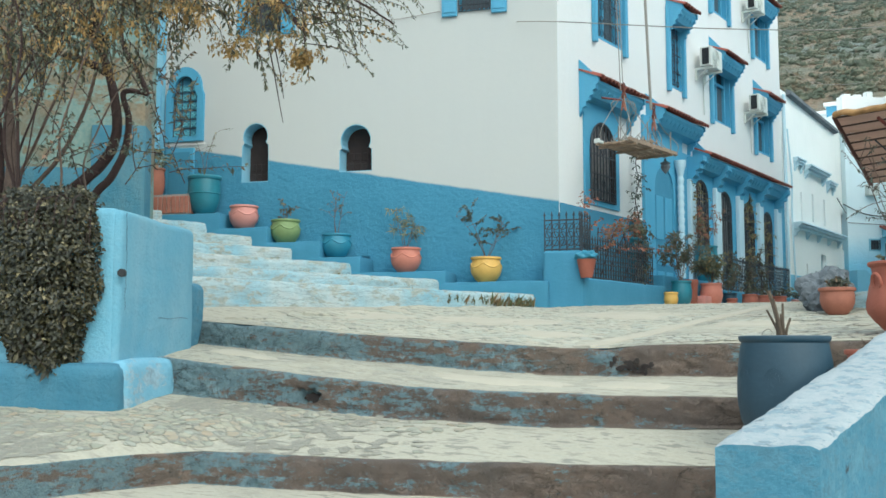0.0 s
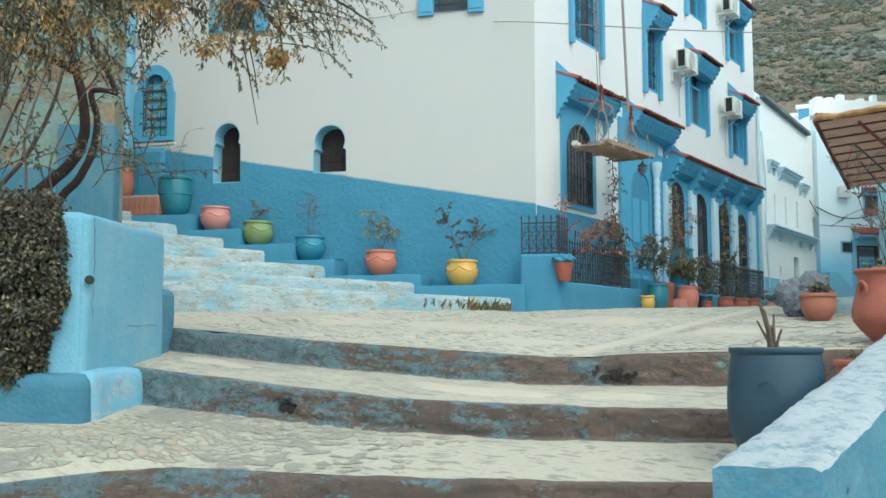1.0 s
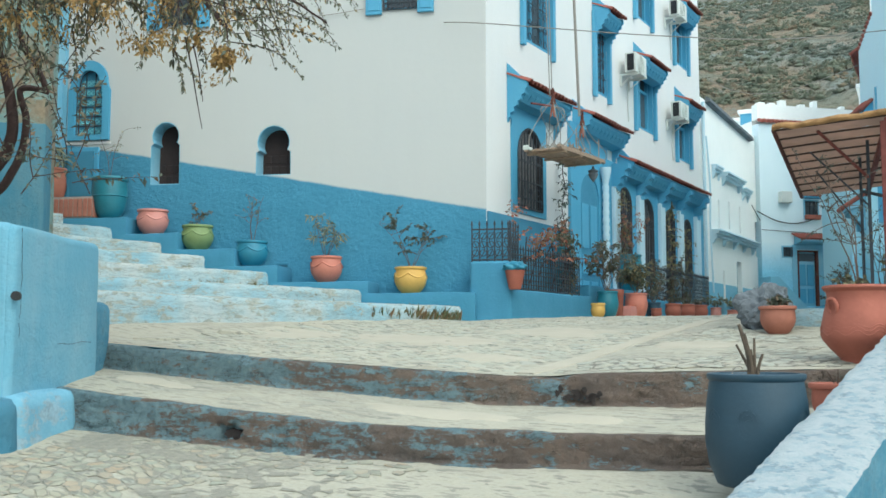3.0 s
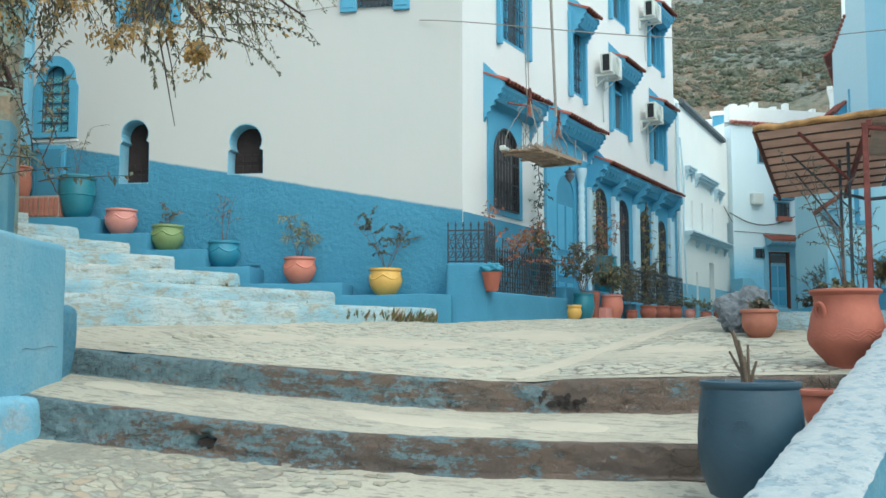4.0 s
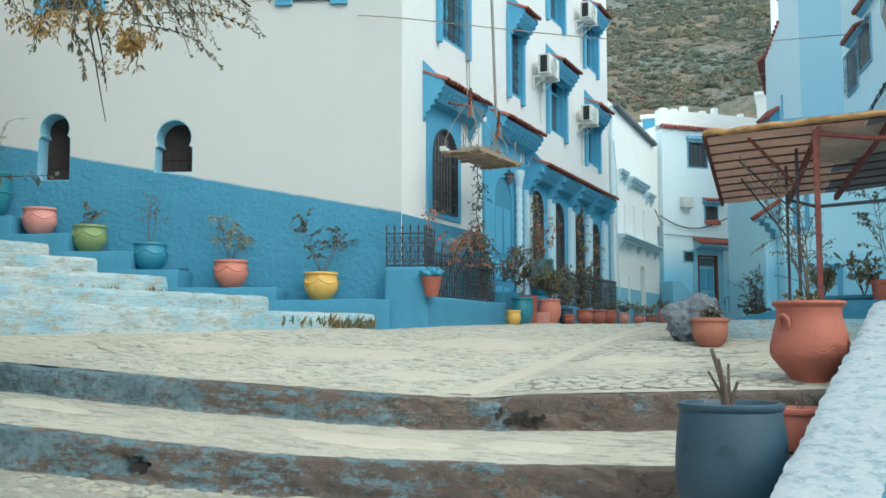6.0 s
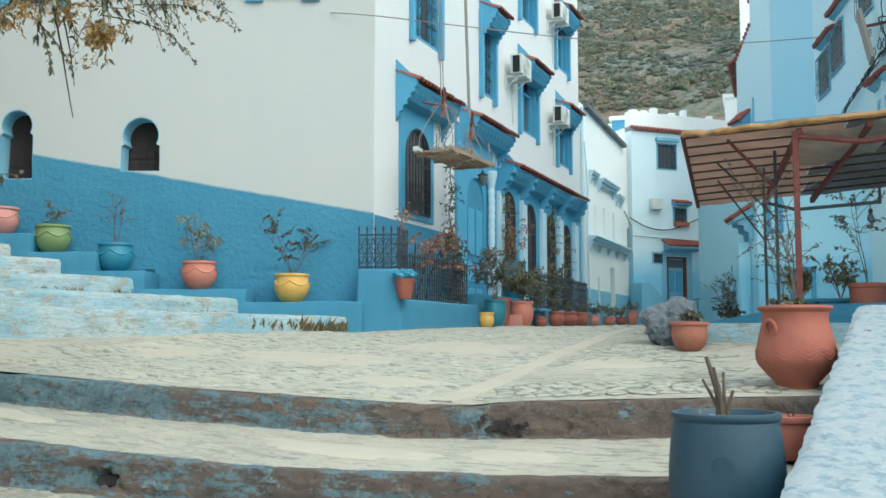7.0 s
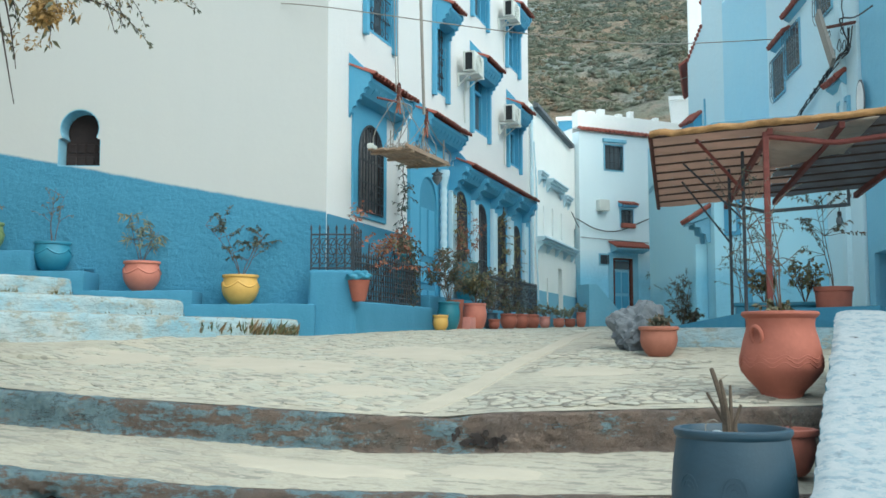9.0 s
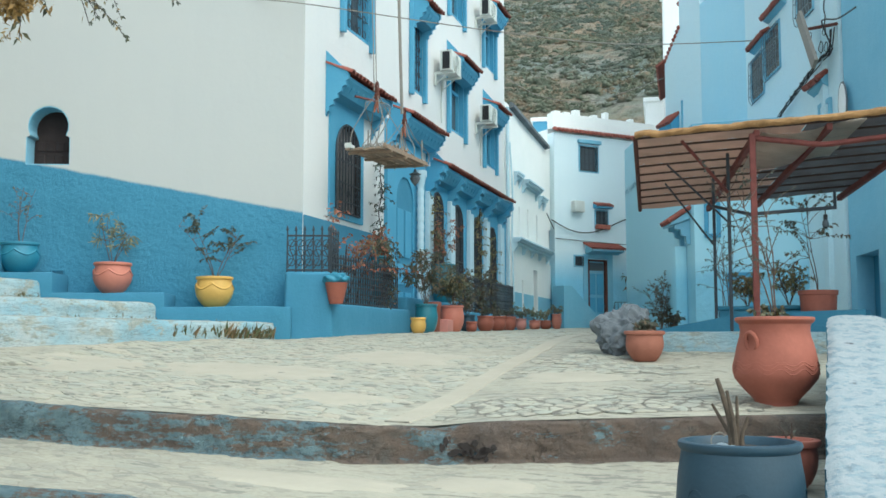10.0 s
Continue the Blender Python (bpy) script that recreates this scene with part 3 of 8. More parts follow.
def tube(bm, pts, r, seg=6, taper=1.0, close=False):
    """A round bar along a line of points."""
    pts = [Vector(p) for p in pts]
    n = len(pts)
    rings = []
    side = None
    for i, p in enumerate(pts):
        if close:
            d = pts[(i + 1) % n] - pts[i - 1]
        else:
            d = pts[min(i + 1, n - 1)] - pts[max(i - 1, 0)]
        d = d.normalized() if d.length > 1e-9 else Vector((0, 0, 1))
        if side is None:
            side = d.cross(Vector((0.31, 0.52, 0.8)))
        side = (side - d * side.dot(d)).normalized()
        up = d.cross(side)
        rr = r * (1 + (taper - 1) * i / max(1, n - 1))
        rings.append([bm.verts.new(p + side * (rr * math.cos(math.tau * k / seg)) + up * (rr * math.sin(math.tau * k / seg))) for k in range(seg)])
    for i in range(n if close else n - 1):
        a, b = rings[i], rings[(i + 1) % n]
        for k in range(seg):
            bm.faces.new((a[k], a[(k + 1) % seg], b[(k + 1) % seg], b[k]))
    if not close:
        bm.faces.new(rings[0])
        bm.faces.new(rings[-1][::-1])
    return bm


def curve_pts(pts, steps=6):
    """A smooth line through the points."""
    pts = [Vector(p) for p in pts]
    out = []
    for i in range(len(pts) - 1):
        p0, p1, p2, p3 = pts[max(i - 1, 0)], pts[i], pts[i + 1], pts[min(i + 2, len(pts) - 1)]
        for k in range(steps):
            t = k / steps
            out.append(0.5 * (2 * p1 + (p2 - p0) * t + (2 * p0 - 5 * p1 + 4 * p2 - p3) * t * t + (3 * p1 - p0 - 3 * p2 + p3) * t ** 3))
    out.append(pts[-1])
    return out


def lerp_table(table, v):
    """Straight lines between (place, value) pairs."""
    if v <= table[0][0]:
        return table[0][1]
    for (a, p), (b, q) in zip(table, table[1:]):
        if v <= b:
            return p + (q - p) * (v - a) / (b - a)
    return table[-1][1]


def smooth_step(a, b, v):
    s = min(1, max(0, (v - a) / (b - a)))
    return s * s * (3 - 2 * s)


def frame_of(o, along):
    """A wall's frame: x along it, y into it, z up."""
    x = Vector((*along, 0)).normalized()
    z = Vector((0, 0, 1))
    y = z.cross(x)
    m = Matrix((x, y, z)).transposed().to_4x4()
    m.translation = Vector((*o, 0)) if len(o) == 2 else Vector(o)
    return m


def arch_pts(x0, x1, z0, zs, kind="round", n=14):
    """Outline of an arched opening from its foot to the crown, in x and z; zs is where the arch springs."""
    w, c = (x1 - x0) / 2, (x0 + x1) / 2
    if kind == "round":
        return [(x0, z0)] + [(c - w * math.cos(math.pi * k / n), zs + w * math.sin(math.pi * k / n)) for k in range(n + 1)] + [(x1, z0)]
    # horseshoe: a circle a little wider than a half, on a narrower neck
    r = w * 0.94
    a0 = -0.5
    pts = [(x0, z0), (x0, zs - 0.03)]
    pts += [(c - r * math.cos(a0 + (math.pi - 2 * a0) * k / n), zs + 0.1 + r * math.sin(a0 + (math.pi - 2 * a0) * k / n)) for k in range(n + 1)]
    return pts + [(x1, zs - 0.03), (x1, z0)]


def holed_wall(bm, x0, x1, z0, z1, depth, holes, uneven=0.0):
    """A wall slab in its own frame, front at y = 0, with openings of any outline cut through; each hole is an outline in x and z."""
    def fill(y):
        edges, loops = [], []
        outer = [(x0, z0), (x1, z0), (x1, z1), (x0, z1)]
        for loop in [outer] + holes:
            vs = [bm.verts.new((x, y, z)) for x, z in loop]
            loops.append(vs)
            for a, b in zip(vs, vs[1:] + vs[:1]):
                edges.append(bm.edges.new((a, b)))
        bmesh.ops.triangle_fill(bm, use_beauty=True, use_dissolve=False, edges=edges)
        return loops
    f, b = fill(0.0), fill(depth)
    for lf, lb in zip(f, b):
        for i in range(len(lf)):
            j = (i + 1) % len(lf)
            bm.faces.new((lf[i], lf[j], lb[j], lb[i]))
    return bm


def grid_sheet(bm, nu, nv, fn):
    vs = [[bm.verts.new(fn(i / nu, j / nv)) for j in range(nv + 1)] for i in range(nu + 1)]
    for i in range(nu):
        for j in range(nv):
            bm.faces.new((vs[i][j], vs[i + 1][j], vs[i + 1][j + 1], vs[i][j + 1]))
    return vs


FA = frame_of((-5.4, 12.08), (0.08, 1))        # street facade, x away from the corner
LE = frame_of((-5.4, 12.08), (1, 0.268))       # stair-side wall, x towards the corner, negative along it


def on_fa(s, off, z):
    return FA @ Vector((s, -off, z))


def on_le(s, off, z):
    return LE @ Vector((s, -off, z))

# ---------------------------------------------------------------- ground and steps
LIP1 = [(-6.6, 0.2), (-5.94, 0.17), (-5.29, 0.12), (-4.63, 0.06), (-3.74, 0.0), (-2.9, -0.055), (-2.66, -0.055), (-2.4, -0.03), (-1.4, -0.005), (0.2, 0.03)]
FOOT1 = [(-6.6, 0.02), (-5.94, 0.0), (-4.9, -0.1), (-3.72, -0.19), (-2.9, -0.235), (-1.95, -0.23), (-1.4, -0.215), (0.2, -0.2)]
LIP2 = [(-6.4, -0.02), (-5.35, -0.11), (-4.37, -0.21), (-3.5, -0.29), (-2.6, -0.32), (-2.0, -0.325), (0.2, -0.3)]
FOOT2 = [(-6.4, -0.26), (-5.35, -0.34), (-4.37, -0.42), (-3.5, -0.48), (-2.6, -0.505), (-1.5, -0.485), (0.2, -0.47)]


def lip1_y(x):
    return 6.6 + 0.217 * (x + 2.9)


def lip2_y(x):
    return 5.04 + 0.21 * (x + 5.35)


LIP3 = [(-7.5, 0.2), (-4.27, 3.08), (-4.13, 3.75), (-4.0, 4.05), (-3.62, 4.14), (-2.85, 4.33), (-2.07, 4.66), (-1.44, 5.03), (0.2, 5.6)]


def lip3_y(x):
    return lerp_table(LIP3, x)


def ground_z(x, y):
    """Height of the sloping terrace and street."""
    far = 0.40 + 0.057 * (1 - math.exp(-max(0, y - 11.2) / 0.8)) + 0.016 * max(0, y - 11.2)
    k = (y - lip1_y(x)) / (11.2 - lip1_y(x))
    near = lerp_table(LIP1, x)
    k = min(1, max(0, k))
    # the paving swells up against the foot of the stair
    rx, ry = x + 5.53, y - 11.53
    d = -0.336 * rx - 0.942 * ry
    side = 0.942 * rx - 0.336 * ry
    swell = (0.032 + 0.0115 * min(6, d)) * smooth_step(0, 0.6, d) * (1 - smooth_step(0.1, 1.25, side)) if d > 0 else 0
    return near + (far - near) * k + swell * smooth_step(0.02, 0.3, k)


def lump(x, y, s, a, seed=0.0):
    return a * noise.noise(Vector((x * s, y * s, seed)))


# terrace and street: one sheet from the top step to the foot of the hill
bm = bmesh.new()
def terrace(u, v):
    x = -14 + 24 * u
    y = lip1_y(x) + 0.07 + (v ** 2.0) * 58
    return Vector((x, y, ground_z(x, y) + lump(x, y, 2.2, 0.012) * smooth_step(0, 0.15, v)))
grid_sheet(bm, 260, 200, terrace)
ground = tagged(part("ground", bm, m_cobble, smooth=True), "pale worn stone paving, sloping up into a street", "ground", kind="structure")


def tread(name, y0, z0, y1, z1, x0, x1, label, seed, n=90, m=8):
    """A tread between the foot of one riser and the next lip below it."""
    bm = bmesh.new()
    def fn(u, v):
        x = x0 + (x1 - x0) * u
        a, b = y0(x), y1(x)
        y = a + (b - a) * v
        z = z0(x) + (z1(x) - z0(x)) * v
        return Vector((x, y, z + lump(x, y, 3.0, 0.010, seed) * (1 - abs(2 * v - 1) ** 4)))
    grid_sheet(bm, n, m, fn)
    return tagged(part(name, bm, m_cobble, smooth=True), label, "step", kind="structure")


def riser(name, ly, lz, fz, x0, x1, label, seed, thick=0.14, n=420, hollow=None):
    """The face of a step with a ragged, rounded nose, a little battered."""
    bm = bmesh.new()
    prof = [(0.10, 0.002, 1.0), (0.04, 0.003, 1.0), (0.014, -0.001, 1.0), (0.003, -0.012, 1.0)] + [(0.0, f, 0.0) for f in (0.14, 0.24, 0.34, 0.44, 0.54, 0.64, 0.74, 0.84, 0.93)] + [(-0.012, 1.0, 0.0), (-0.06, 1.05, 0.0)]
    rows = []
    for i in range(n + 1):
        x = x0 + (x1 - x0) * i / n
        chip = max(0.0, lump(x, seed, 2.3, 0.05) - 0.012) + max(0.0, lump(x, seed, 9.0, 0.03) - 0.008)
        top, foot = lz(x) + lump(x, seed, 5, 0.010), fz(x)
        col = []
        for j, (dy, f, is_top) in enumerate(prof):
            z = top - chip * 0.4 + f if is_top else top + (foot - top) * f
            w = 0 if is_top and j == 0 else lump(x * 1.0, z * 1.0 + seed, 7.0, 0.018) + lump(x, z * 1.6 + seed, 13.0, 0.013) + lump(x, z + seed, 26.0, 0.009)
            if hollow and not is_top:
                e = 1 - ((x - hollow[0]) / hollow[2]) ** 2 - ((z - hollow[1]) / hollow[3]) ** 2 + lump(x, z, 30.0, 1.3)
                w += 0.07 * smooth_step(0.0, 0.35, e)
            col.append(bm.verts.new((x, ly(x) + dy + w + (chip if 2 <= j <= 5 else 0), z)))
        rows.append(col)
    for a, b in zip(rows, rows[1:]):
        for j in range(len(prof) - 1):
            bm.faces.new((a[j], a[j + 1], b[j + 1], b[j]))
    return tagged(part(name, bm, m_riser, smooth=True), label, "step", kind="structure")


l1 = lambda x: lerp_table(LIP1, x)
f1 = lambda x: lerp_table(FOOT1, x)
l2 = lambda x: lerp_table(LIP2, x)
f2 = lambda x: lerp_table(FOOT2, x)
l3 = lambda x: -0.6 - 0.01 * (x + 3.7)
riser("step_top", lip1_y, l1, f1, -6.6, 0.1, "worn concrete step with flaking blue paint", 1.7)
tread("tread_top", lambda x: lip1_y(x) + 0.02, f1, lambda x: lip2_y(x) + 0.08, l2, -6.6, 0.1, "pale worn concrete tread", 2.0)
riser("step_middle", lip2_y, l2, f2, -5.75, 0.1, "worn concrete step with flaking blue paint", 5.3, hollow=(-4.18, -0.36, 0.085, 0.05))
tread("tread_middle", lambda x: lip2_y(x) + 0.02, f2, lambda x: lip3_y(x) + 0.08, l3, -7.4, 0.1, "pale tread paved with flat stones", 4.0, 120, 14)
riser("step_bottom", lip3_y, l3, lambda x: l3(x) - 0.17, -5.6, 0.1, "worn brown step with flaking blue paint", 9.1)
tread("tread_bottom", lambda x: lip3_y(x) + 0.02, lambda x: l3(x) - 0.165, lambda x: -7.0, lambda x: -1.0, -12, 8, "pale paving below the steps", 6.0, 100, 30)

def blot(x0, z0, w, h, ly, seed, label, parent, dy=-0.016):
    """A ragged dark stain on the face of a step, or the painted shade inside its hollow."""
    bm = bmesh.new()
    n = 60
    ring = []
    for k in range(n):
        a = math.tau * k / n
        r = 1 + 0.5 * noise.noise(Vector((math.cos(a) * 2.2, math.sin(a) * 2.2, seed))) + 0.35 * noise.noise(Vector((math.cos(a) * 7, math.sin(a) * 7, seed)))
        x, z = x0 + w * r * math.cos(a), z0 + h * r * math.sin(a)
        ring.append(bm.verts.new((x, ly(x) + dy, z)))
    back = [bm.verts.new(v.co + Vector((0, 0.05, 0))) for v in ring]
    bm.faces.new(ring)
    for k in range(n):
        bm.faces.new((ring[k], ring[(k + 1) % n], back[(k + 1) % n], back[k]))
    part("stain", bm, m_soot_shade, parent, label, Matrix.Identity(4))


tops = {o.name: o for o in scene.objects if o.name.startswith("step_")}
random.seed(17)
for k in range(16):
    sx = -2.41 + random.gauss(0, 0.055)
    blot(sx, -0.17 + random.gauss(0, 0.022) - 0.1 * max(0, sx + 2.38), random.uniform(0.01, 0.035), random.uniform(0.008, 0.024), lip1_y, k * 1.7, "sooty patch on the riser", tops["step_top"], -0.012)
# sunk into the hollow to paint its shade darker
blot(-4.17, -0.372, 0.055, 0.03, lip2_y, 4.0, "dark hollow broken into the riser", tops["step_middle"], 0.045)

# whitewashed stair that climbs along the house
EDGE = Vector((-0.336, -0.942, 0)).normalized()
STEPS = [(-0.27, 0.60, 0.42), (-1.53, 0.81, 0.64), (-2.74, 1.05, 0.87), (-3.6, 1.27, 1.10), (-4.2, 1.45, 1.28), (-4.9, 1.66, 1.48), (-5.6, 1.86, 1.68)]
stair = thing("stair", Matrix.Translation((-6, 9, 0.4)), "whitewashed stone stair with weathered edges beside the wall", "stair", kind="structure")
for k, (s, top, foot) in enumerate(STEPS):
    a = on_le(s + 0.07, 0.5, 0)
    nxt = on_le(STEPS[k + 1][0], 0.5, 0) if k + 1 < len(STEPS) else on_le(-9.0, 0.5, 0)
    bm = bmesh.new()
    n = 150
    length = 6.2
    cols = []
    for i in range(n + 1):
        d = EDGE * (length * i / n + 0.07)
        bow = Vector((0.10 * math.sin(3.1 * i / n) * math.cos(k), 0, 0))
        p, q = a + d + bow, nxt + d + bow * 0.8
        drop = 0.03 * (i / n) - 0.015 * math.sin(5 * i / n + k) * (i / n)
        low = drop if k else min(drop, ground_z(p.x, p.y) - foot - 0.03)
        out = Vector((-EDGE.y, EDGE.x, 0))
        def at(base, z, o):
            w = noise.noise(Vector((base.x * 5, base.y * 5, z * 7 + k))) + 0.7 * noise.noise(Vector((base.x * 15, base.y * 15, z * 22 + k)))
            return bm.verts.new((base.x + out.x * (o + 0.016 * w), base.y + out.y * (o + 0.016 * w), z + 0.008 * w))
        chip = max(0.0, noise.noise(Vector((i * 0.19, k * 3.1, 0))) - 0.15) * 0.05
        rise = top - foot + drop - low
        cols.append([at(q, top + drop + 0.006, -0.05), at(p, top + drop, -0.07 - chip), at(p, top + drop - 0.008 - chip * 0.5, -0.014 - chip), at(p, top + drop - 0.028 - chip, 0.0)]
                    + [at(p, top + drop - rise * f, 0.005 + 0.02 * f) for f in (0.32, 0.46, 0.6, 0.74, 0.88)] + [at(p, foot + low - 0.02, 0.035), at(p, foot + low - 0.14, 0.06)])
    back = [bm.verts.new(c.co - Vector((-EDGE.y, EDGE.x, 0)) * 0.4 + EDGE * 0.01) for c in cols[0]]
    for j in range(2, len(back) - 1):
        bm.faces.new((back[j], back[j + 1], cols[0][j + 1], cols[0][j]))
    bm.verts.remove(back[0])
    bm.verts.remove(back[1])
    top_bm = bmesh.new()
    for u, v in zip(cols, cols[1:]):
        for j in range(2, len(u) - 1):
            bm.faces.new((u[j], u[j + 1], v[j + 1], v[j]))
        for j in (0, 1):
            top_bm.faces.new([top_bm.verts.new(c.co) for c in (u[j], u[j + 1], v[j + 1], v[j])])
    for c in cols:
        bm.verts.remove(c[0])
        bm.verts.remove(c[1])
    bmesh.ops.remove_doubles(top_bm, verts=top_bm.verts[:], dist=0.0005)
    step_ob = part("step", bm, m_limewash, stair, m=Matrix.Identity(4), smooth=True)
    part("tread", top_bm, m_lime_tread, step_ob, "pale worn tread", Matrix.Identity(4), True)

# blue ledges that carry the pots along the wall
LEDGES = [(-1.53, -0.06, 0.765), (-2.73, -1.40, 0.915), (-3.56, -2.58, 1.13), (-4.24, -3.16, 1.35), (-4.92, -3.94, 1.57), (-5.9, -4.66, 1.79)]
for k, (s0, s1, top) in enumerate(LEDGES):
    bm = bmesh.new()
    soft_box(bm, s0 - 0.15, s1, -0.55, -0.003, top - 0.75, top, 0.025)
    bmesh.ops.subdivide_edges(bm, edges=[e for e in bm.edges if e.calc_length() > 0.5], cuts=6, use_grid_fill=True)
    for v in bm.verts:
        v.co += Vector((0, 0.012 * noise.noise(v.co * 4 + Vector((k, 0, 0))), 0.008 * noise.noise(v.co * 3))) if v.co.y < -0.1 else Vector()
    tagged(part("wall_ledge", bm, m_blue, m=LE, smooth=True), "blue painted masonry ledge stepping down with the stair", "ledge", "ledges along the wall", "structure")

# ---------------------------------------------------------------- the corner house
house = thing("house", FA.copy(), "tall white house with blue-painted base, hoods and windows", "house")
HORSE1 = arch_pts(-4.625, -4.2, 2.29, 2.86, "horseshoe")
HORSE2 = arch_pts(-3.11, -2.62, 2.375, 2.72, "horseshoe")
ARCH0 = arch_pts(-5.78, -5.33, 3.0, 3.77)
TOPW = [(-1.36, 4.53), (-0.92, 4.53), (-0.92, 5.7), (-1.36, 5.7)]
TOPW2 = [(-4.48, 4.5), (-4.04, 4.5), (-4.04, 5.7), (-4.48, 5.7)]
bm = bmesh.new()
holed_wall(bm, -9.0, 0.0, -0.4, 7.5, 0.36, [HORSE1, HORSE2, ARCH0, TOPW, TOPW2])
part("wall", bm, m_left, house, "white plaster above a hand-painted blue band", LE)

UPPER = [(3.78, 4.34, 4.2, 5.52), (5.74, 6.72, 4.0, 5.2), (8.15, 9.04, 3.8, 4.92)]
GRILLE = arch_pts(0.86, 1.62, 1.98, 2.72)
ARCADE = [arch_pts(a, b, 1.25, t - (b - a) / 2) for a, b, t in ((4.74, 5.32, 2.78), (5.9, 6.5, 2.72), (7.24, 7.78, 2.66), (8.38, 8.9, 2.6))]
W0 = [(1.1, 4.36), (2.02, 4.36), (2.02, 5.9), (1.1, 5.9)]
TOPS = [(5.78, 6.66, 6.05, 7.1), (8.1, 8.98, 5.75, 6.9)]
rect = lambda a, b, c, d: [(a, c), (b, c), (b, d), (a, d)]
bm = bmesh.new()
holed_wall(bm, 0.0, 9.9, -0.4, 7.5, 0.36, [GRILLE, W0] + ARCADE + [rect(*u) for u in UPPER] + [rect(*u) for u in TOPS])
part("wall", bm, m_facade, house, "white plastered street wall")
# hidden sides and roof close the house
bm = bmesh.new()
box(bm, -8.0, 9.9, 6.5, 6.8, -0.4, 7.5)
box(bm, 9.55, 9.9, 0.36, 6.5, -0.4, 7.5)
part("wall", bm, m_facade, house)
bm = bmesh.new()
prism(bm, [FA.inverted() @ LE @ Vector((-9.0, 0, 7.5)), (0, 0, 7.5), (9.9, 0, 7.5), (9.9, 6.8, 7.5), (-8.0, 6.8, 7.5)], (0, 0, 0.25))
part("roof", bm, m_facade, house)
bm = bmesh.new()
box(bm, -8.2, -7.9, 1.5, 6.6, -0.4, 7.5)
part("wall", bm, m_facade, house)


def grille_bars(bm, outline, y, nv, hs, r=0.011, ring=True):
    """Upright and level bars inside an outline given in x and z."""
    xs = [p[0] for p in outline]
    zs = [p[1] for p in outline]
    x0, x1, z0 = min(xs), max(xs), min(zs)

    def top_at(x):
        best = z0
        for (a, za), (b, zb) in zip(outline, outline[1:]):
            if min(a, b) <= x <= max(a, b) and abs(a - b) > 1e-6:
                best = max(best, za + (zb - za) * (x - a) / (b - a))
        return best
    for k in range(1, nv + 1):
        x = x0 + (x1 - x0) * k / (nv + 1)
        tube(bm, [(x, y, z0), (x, y, top_at(x))], r, 5)
    for z in hs:
        tube(bm, [(x0, y - 0.008, z), (x1, y - 0.008, z)], r, 5)
    if ring:
        tube(bm, [(a, y, b) for a, b in outline], r * 1.4, 5, close=True)


def scrolls(bm, x0, x1, z, y, n, rad, r=0.007):
    """A row of iron rings."""
    for k in range(n):
        c = x0 + (x1 - x0) * (k + 0.5) / n
        tube(bm, [(c + rad * math.cos(math.tau * j / 10), y, z + rad * math.sin(math.tau * j / 10)) for j in range(10)], r, 4, close=True)


def lining(bm, outline, y0, y1, t):
    """A thin skin round the inside of an opening."""
    c = Vector((sum(p[0] for p in outline) / len(outline), sum(p[1] for p in outline) / len(outline)))
    inner = []
    for p in outline:
        d = Vector(p) - c
        inner.append(c + d * (1 - t / max(0.05, d.length)))
    n = len(outline)
    rows = []
    for pts, y in ((outline, y0), (inner, y0), (inner, y1), (outline, y1)):
        rows.append([bm.verts.new((p[0], y, p[1])) for p in pts])
    for a, b in zip(rows, rows[1:] + rows[:1]):
        for i in range(n):
            j = (i + 1) % n
            bm.faces.new((a[i], a[j], b[j], b[i]))
    return inner


def filled(bm, outline, y, depth):
    prism(bm, [(a, y, b) for a, b in outline], (0, depth, 0))


# horseshoe windows of the stair side
for o, name in ((HORSE1, "narrow"), (HORSE2, "wide")):
    bm = bmesh.new()
    inner = lining(bm, o, 0.004, 0.33, 0.012)
    win = part("window", bm, m_light, house, "blue reveal of a horseshoe-arched window", LE)
    bm = bmesh.new()
    filled(bm, inner, 0.26, 0.04)
    sh = part("shutter", bm, m_wood, win, "dark carved wooden shutter", LE)
    xs = [p[0] for p in o]
    x0, x1, z0 = min(xs), max(xs), o[0][1]
    for k in range(4):
        a = x0 + 0.03 + (x1 - x0 - 0.06) * k / 4
        for z in (z0 + 0.05, z0 + 0.2):
            bm = bmesh.new()
            soft_box(bm, a + 0.01, a + (x1 - x0 - 0.06) / 4 - 0.01, 0.245, 0.262, z, z + 0.11, 0.006, 1)
            part("carved_panel", bm, m_wood, win, "", LE)

# arched window with turquoise grille, its frame and the pilaster beside it
bm = bmesh.new()
def shouldered(x0, x1, z0, zs, inset, n=14):
    """A round-headed outline that steps in at the shoulders."""
    c, r = (x0 + x1) / 2, (x1 - x0) / 2 - inset
    return [(x0, z0), (x0, zs - 0.05), (x0 + inset * 0.7, zs)] + [(c - r * math.cos(math.pi * k / n), zs + 0.06 + r * 1.12 * math.sin(math.pi * k / n)) for k in range(n + 1)] + [(x1 - inset * 0.7, zs), (x1, zs - 0.05), (x1, z0)]


